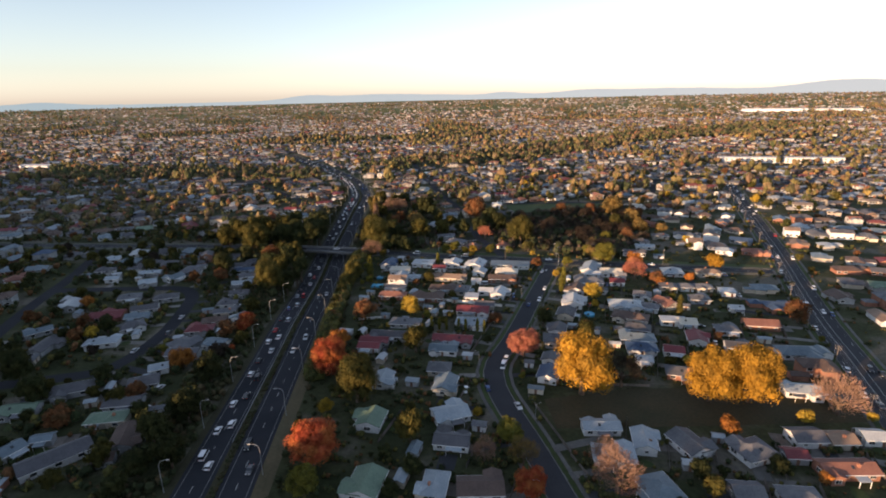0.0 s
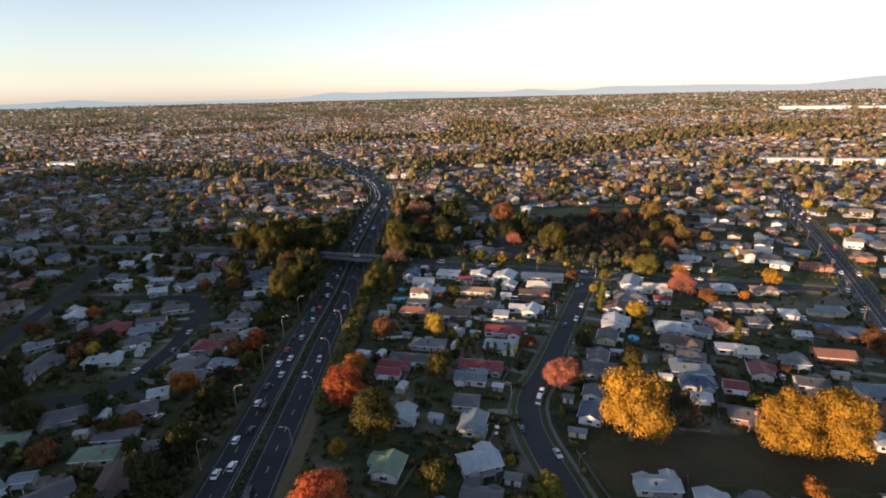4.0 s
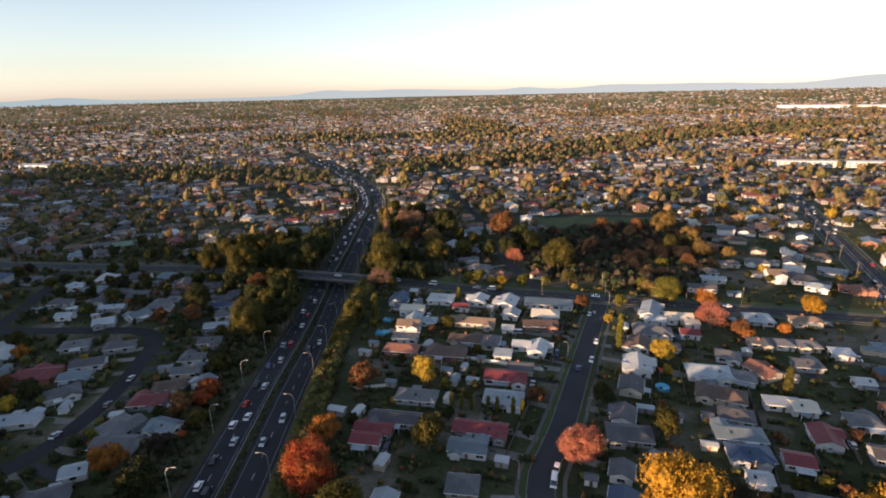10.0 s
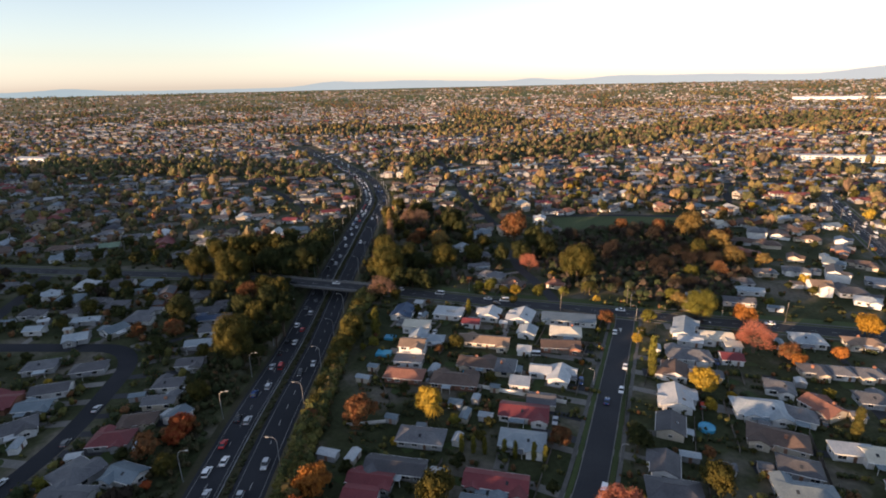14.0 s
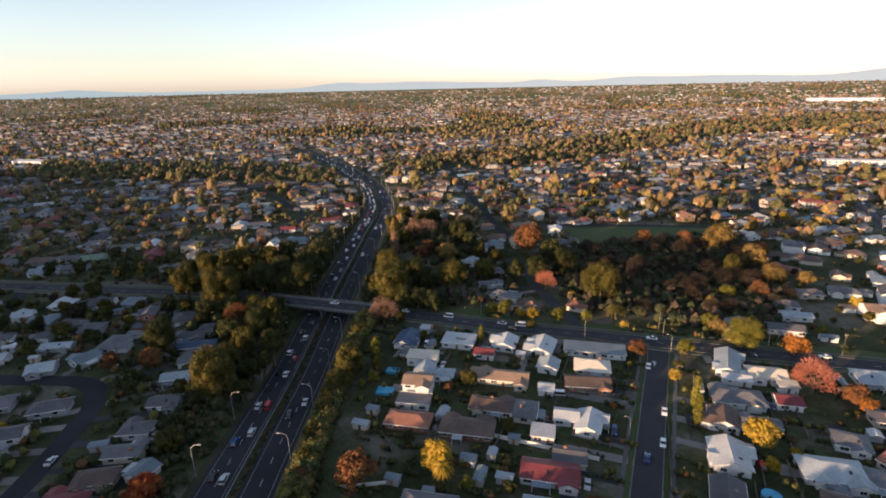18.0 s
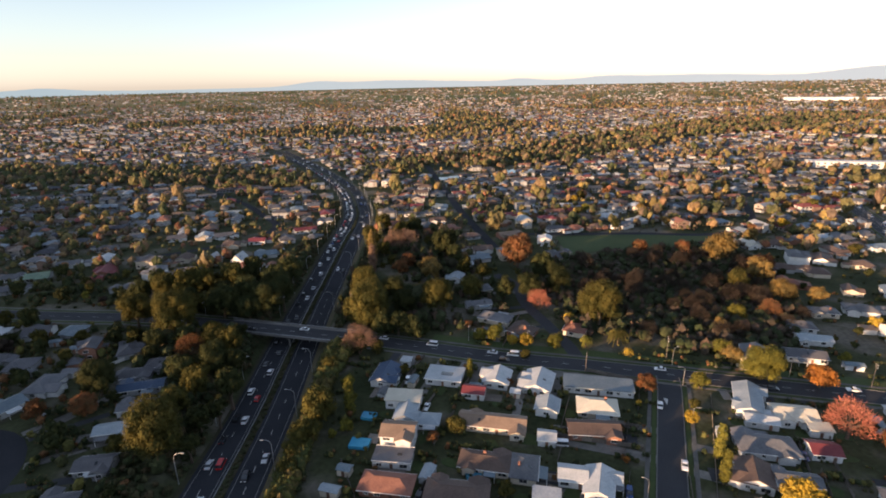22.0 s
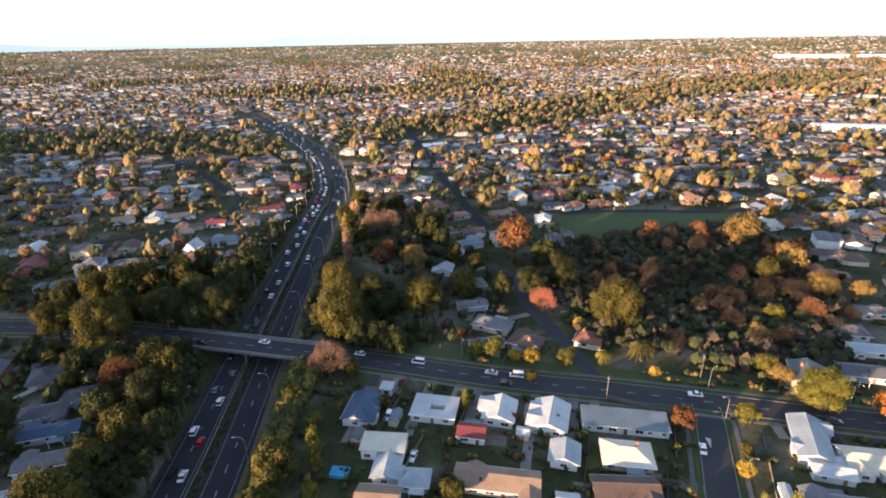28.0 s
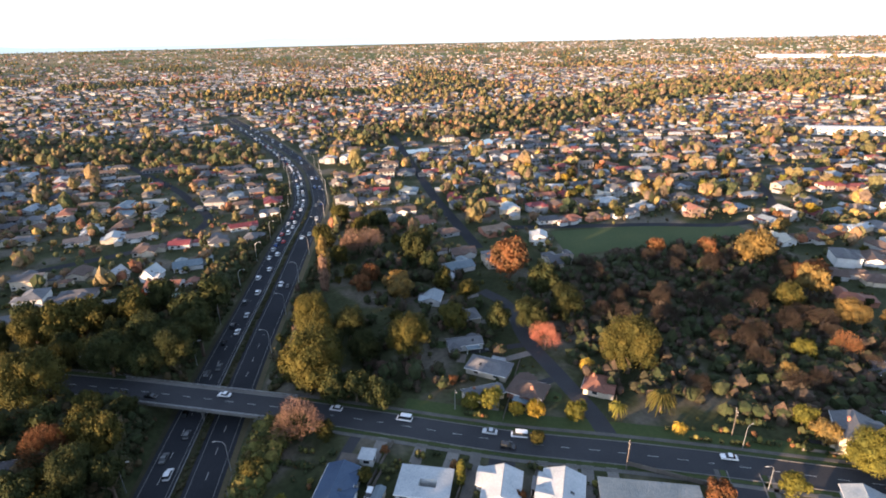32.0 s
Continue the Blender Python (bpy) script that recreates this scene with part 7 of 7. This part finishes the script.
# paved yards and mown lawns beside the nearer houses
yard_rng = random.Random(17)
for k, (hx, hy, hr) in enumerate(PLACED[:142]):
    for n_ in range(1 + k % 2):
        a = radians(yard_rng.choice((-16, 74, 164, 254)) if hx > -60 else yard_rng.choice((10, 100, 190, 280)))
        q = Vector((hx, hy)) + Vector((math.cos(a), math.sin(a))) * (hr + yard_rng.uniform(1.0, 3.0))
        L, W = yard_rng.uniform(4, 9), yard_rng.uniform(3, 6)
        if near_line(MW, q.x, q.y, 26) or not clear_of_roads(q.x, q.y, -2.5) or any(inside(p, q.x, q.y) for p in (WOOD_E, WOOD_W, RESERVE)) or any(math.hypot(q.x - px, q.y - py) < pr * 0.6 for px, py, pr in PLACED):
            continue
        kind_ = yard_rng.choice(("lawn", "lawn", "patio"))
        ring = [(L / 2 * math.cos(t2) * yard_rng.uniform(0.85, 1.15), W / 2 * math.sin(t2) * yard_rng.uniform(0.85, 1.15)) for t2 in [i * math.tau / 12 for i in range(12)]] if kind_ == "lawn" else [(-L / 2, -W / 2), (L / 2, -W / 2), (L / 2, W / 2), (-L / 2, W / 2)]
        m_ = len(ring)
        z1 = 0.05 + 0.003 * (k % 9) + 0.03 * n_
        slab = MB().add([(*p, -0.05) for p in ring] + [(*p, z1) for p in ring], [tuple(range(m_, 2 * m_))] + [(i, (i + 1) % m_, m_ + (i + 1) % m_, m_ + i) for i in range(m_)])
        ob = new(kind_, slab.mesh(kind_, M_GRASS if kind_ == "lawn" else yard_rng.choice((M_DRIVE, M_ASPHALT2, M_TIMBER))))
        ob.matrix_basis = pose(q.x, q.y, g1(q.x, q.y), 0, 0, math.degrees(a))
        tagged(ob, "mown green lawn beside a house" if kind_ == "lawn" else "paved grey patio beside a house", kind_, kind="structure")

# paling fences along the side of some sections
for hx, hy, hr in PLACED[:142]:
    if drive_rng.random() < 0.62 and hx > -60:
        a = radians(66 if hx < 140 else 64)
        u, v = Vector((math.cos(a), math.sin(a))), Vector((math.sin(a), -math.cos(a)))
        c0 = Vector((hx, hy)) + v * (hr + 2.2)
        e1, e2 = c0 - u * 9, c0 + u * 9
        if all((c0 + u * s - Vector((qx, qy))).length > qr * 0.85 + 0.4 for s in (-9, -4, 0, 4, 9) for qx, qy, qr in PLACED) and all(clear_of_roads(q.x, q.y, -6) for q in (e1, c0, e2)):
            fence(round(e1.x, 1), round(e1.y, 1), round(e2.x, 1), round(e2.y, 1), 1.6)

# garden sheds
shed_rng = random.Random(9)
sheds = 0
for i in range(900):
    x, y = shed_rng.uniform(-34, 170), shed_rng.uniform(120, 345)
    if i % 3 == 0:
        x, y = shed_rng.uniform(-230, -85), shed_rng.uniform(170, 380)
    if sheds < 60 and clear_of_roads(x, y, 1) and not inside(RESERVE, x, y) and all(5 < math.hypot(x - qx, y - qy) - qr * 0.8 for qx, qy, qr in PLACED) and any(math.hypot(x - qx, y - qy) - qr < 9 for qx, qy, qr in PLACED) and all(math.hypot(x - tx, y - ty) > tr + 1 for tx, ty, tr in TREES):
        sheds += 1
        L, W = shed_rng.uniform(3, 6.5), shed_rng.uniform(2.6, 3.6)
        ob = thing("garden_shed", "small grey metal garden shed behind a house", "shed", pose(x, y, 0, 0, 0, shed_rng.choice((-18, 70)) if x > -60 else shed_rng.choice((12, 102))), "garden sheds")
        PLACED.append((x, y, L / 2))
        wb, wr = MB(), MB()
        wall_shape(wb, L, W, 2.1, "gable"); roof_shape(wr, L, W, 2.1, "gable", 0.15)
        part("wall", wb.mesh("wall", WALL[shed_rng.choice(("white", "grey", "cream"))]), ob)
        part("roof", wr.mesh("roof", ROOF[shed_rng.choice(("pale", "steel", "slate", "white"))]), ob)
        part("door", DOOR, ob, "shed door", pose(0, -W / 2 - 0.03, 0))

hedge = Blobs(12)
for i in range(4200):
    y = cand.uniform(100, 480)
    x = cand.uniform(-0.86, 0.98) * y + cand.uniform(-45, 45)
    if i % 3 == 0:
        x, y = cand.uniform(-36, 170), cand.uniform(110, 350)
    r = cand.uniform(0.5, 1.5)
    if near_line(MW, x, y, 27) or not clear_of_roads(x, y, -3.5) or any(inside(p, x, y) for p in (WOOD_E, RESERVE, FIELD)):
        continue
    if any((x - px) ** 2 + (y - py) ** 2 < (pr * 0.8 + r) ** 2 for px, py, pr in PLACED):
        continue
    # planted in rows along the section edges
    for k in range(rf.choice((1, 1, 2, 4))):
        hedge.bush(x + k * 1.3, y - k * 0.45, g1(x, y), r * rf.uniform(0.8, 1.1), rf.uniform(0.8, 1.3), 1, 26)
for i in range(2600):
    x, y = cand.uniform(-330, -82), cand.uniform(135, 470)
    r = cand.uniform(0.9, 2.6)
    if x < -0.86 * y - 45 or not clear_of_roads(x, y, -2.5) or near_line(MW, x, y, 27) or any((x - px) ** 2 + (y - py) ** 2 < (pr * 0.85 + r) ** 2 for px, py, pr in PLACED):
        continue
    hedge.bush(x, y, 0, r, rf.uniform(0.8, 1.4), 1, 50)
tagged(new("garden_shrubs", hedge.mesh("garden_shrubs", mat_islands("garden_shrub_leaves", [(0.024, 0.034, 0.013), (0.036, 0.045, 0.017), (0.07, 0.07, 0.02), (0.028, 0.037, 0.015), (0.10, 0.092, 0.024), (0.022, 0.030, 0.012), (0.12, 0.06, 0.026), (0.044, 0.047, 0.018)], 0.95, 0.4, 0.9))), "dark garden shrubs and hedges between the houses", "shrubs", kind="stuff")

# the suburb west and south, out of view: unseen trees added for their shade
outer = Blobs(13)
for i in range(1700):
    y = cand.uniform(-260, 520)
    x = -cand.uniform(0, 330) - max(60, 0.86 * y + 48)
    outer.add(x, y, 0, cand.uniform(2.0, 5.5), cand.uniform(1.0, 1.7), 1, 1)
# an unseen belt of tall trees, added just off view to shade the west
for i in range(900):
    y = cand.uniform(-120, 760)
    outer.add(-max(60, 0.86 * y + 56) - cand.uniform(0, 55), y, 0, cand.uniform(5.0, 7.5), cand.uniform(1.5, 2.0) + max(0, y - 200) / 700, 1, 2)
for i in range(500):
    x, y = cand.uniform(-40, 330), cand.uniform(-260, 80)
    if clear_of_roads(x, y, 0):
        outer.add(x, y, 0, cand.uniform(2.0, 4.5), cand.uniform(1.0, 1.5), 1, 1)
tagged(new("outlying_trees", outer.mesh("outlying_trees", M_FARTREE)), "unseen trees added outside the view to cast shade", "trees", kind="stuff")

# ---- long white buildings far off ----
def long_building(x1, y1, x2, y2, depth, h, label, name="warehouse"):
    a, b = Vector((x1, y1)), Vector((x2, y2))
    d = b - a
    m = (a + b) / 2
    ob = thing(name, label, "building", pose(m.x, m.y, g1(m.x, m.y), 0, 0, math.degrees(math.atan2(d.y, d.x))))
    L = d.length
    part("wall", MB().box(0, 0, h / 2, L, depth, h).mesh("wall", WALL["white"]), ob)
    part("roof", MB().prism([(-depth / 2 - 0.5, h), (0, h + depth * 0.08), (depth / 2 + 0.5, h), (depth / 2 + 0.5, h + 0.3), (0, h + depth * 0.08 + 0.3), (-depth / 2 - 0.5, h + 0.3)], -L / 2 - 0.5, L / 2 + 0.5).mesh("roof", ROOF["white"]), ob)
    wm = MB().box(0, 0, 0, 2.6, 0.14, 1.5).mesh("window", M_GLASS)
    n = min(14, int(L / 7))
    for i in range(n):
        for z in ([h * 0.3, h * 0.72] if h > 7 else [h * 0.5]):
            part("window", wm, ob, m=pose(-L / 2 + (i + 0.5) * L / n, -depth / 2 - 0.02, z))


long_building(1515, 2365, 1734, 2242, 40, 11, "long white warehouse far across the town")
long_building(1760, 2230, 1900, 2150, 40, 9, "long white warehouse far across the town")
long_building(480, 790, 560, 764, 14, 8, "long white two-storey apartment block", "apartment_block")
long_building(566, 762, 640, 738, 14, 8, "long white two-storey apartment block", "apartment_block")
long_building(-676, 972, -620, 958, 22, 7, "long low white warehouse", "warehouse")

# ---- garden pools ----
def pool(x, y, r):
    ob = thing("garden_pool", "round above-ground pool with a blue liner", "pool", pose(x, y, 0))
    wall = MB()
    k = 24
    ring = [(math.cos(i * math.tau / k), math.sin(i * math.tau / k)) for i in range(k)]
    rows = [(r, -0.1), (r, 1.15), (r - 0.12, 1.15), (r - 0.12, 0.95)]
    wall.add([(c * q, s * q, z) for q, z in rows for c, s in ring], [(j * k + i, j * k + (i + 1) % k, (j + 1) * k + (i + 1) % k, (j + 1) * k + i) for j in range(3) for i in range(k)])
    part("wall", wall.mesh("wall", M_POOL), ob, "blue pool wall")
    part("water", MB().add([(c * (r - 0.12), s * (r - 0.12), 0.96) for c, s in ring], [tuple(range(k))]).mesh("water", M_POOL), ob, "bright blue water")

for ob in PROTO.values():
    for c in (*ob.children, ob):
        bpy.data.objects.remove(c)


pool(14.1, 280.7, 2.4)
pool(90.0, 241.0, 2.6)


def square_pool(x, y, L, W, rot):
    ob = thing("garden_pool", "rectangular above-ground pool with a bright blue cover", "pool", pose(x, y, 0, 0, 0, rot))
    for dx, dy, sx, sy in ((0, W / 2, L, 0.15), (0, -W / 2, L, 0.15), (L / 2 - 0.075, 0, 0.15, W - 0.16), (-L / 2 + 0.075, 0, 0.15, W - 0.16)):
        part("wall", MB().box(dx, dy, 0.5, sx, sy, 1.2).mesh("wall", M_POOL), ob, "blue pool wall")
    part("cover", MB().box(0, 0, 0.95, L - 0.31, W - 0.16, 0.06).mesh("cover", M_POOL), ob, "bright blue pool cover")


square_pool(-98.6, 160.0, 5.2, 2.4, 15)
square_pool(-19.4, 311.4, 5.0, 3.4, -12)
square_pool(-21.0, 297.0, 6.4, 4.4, -12)
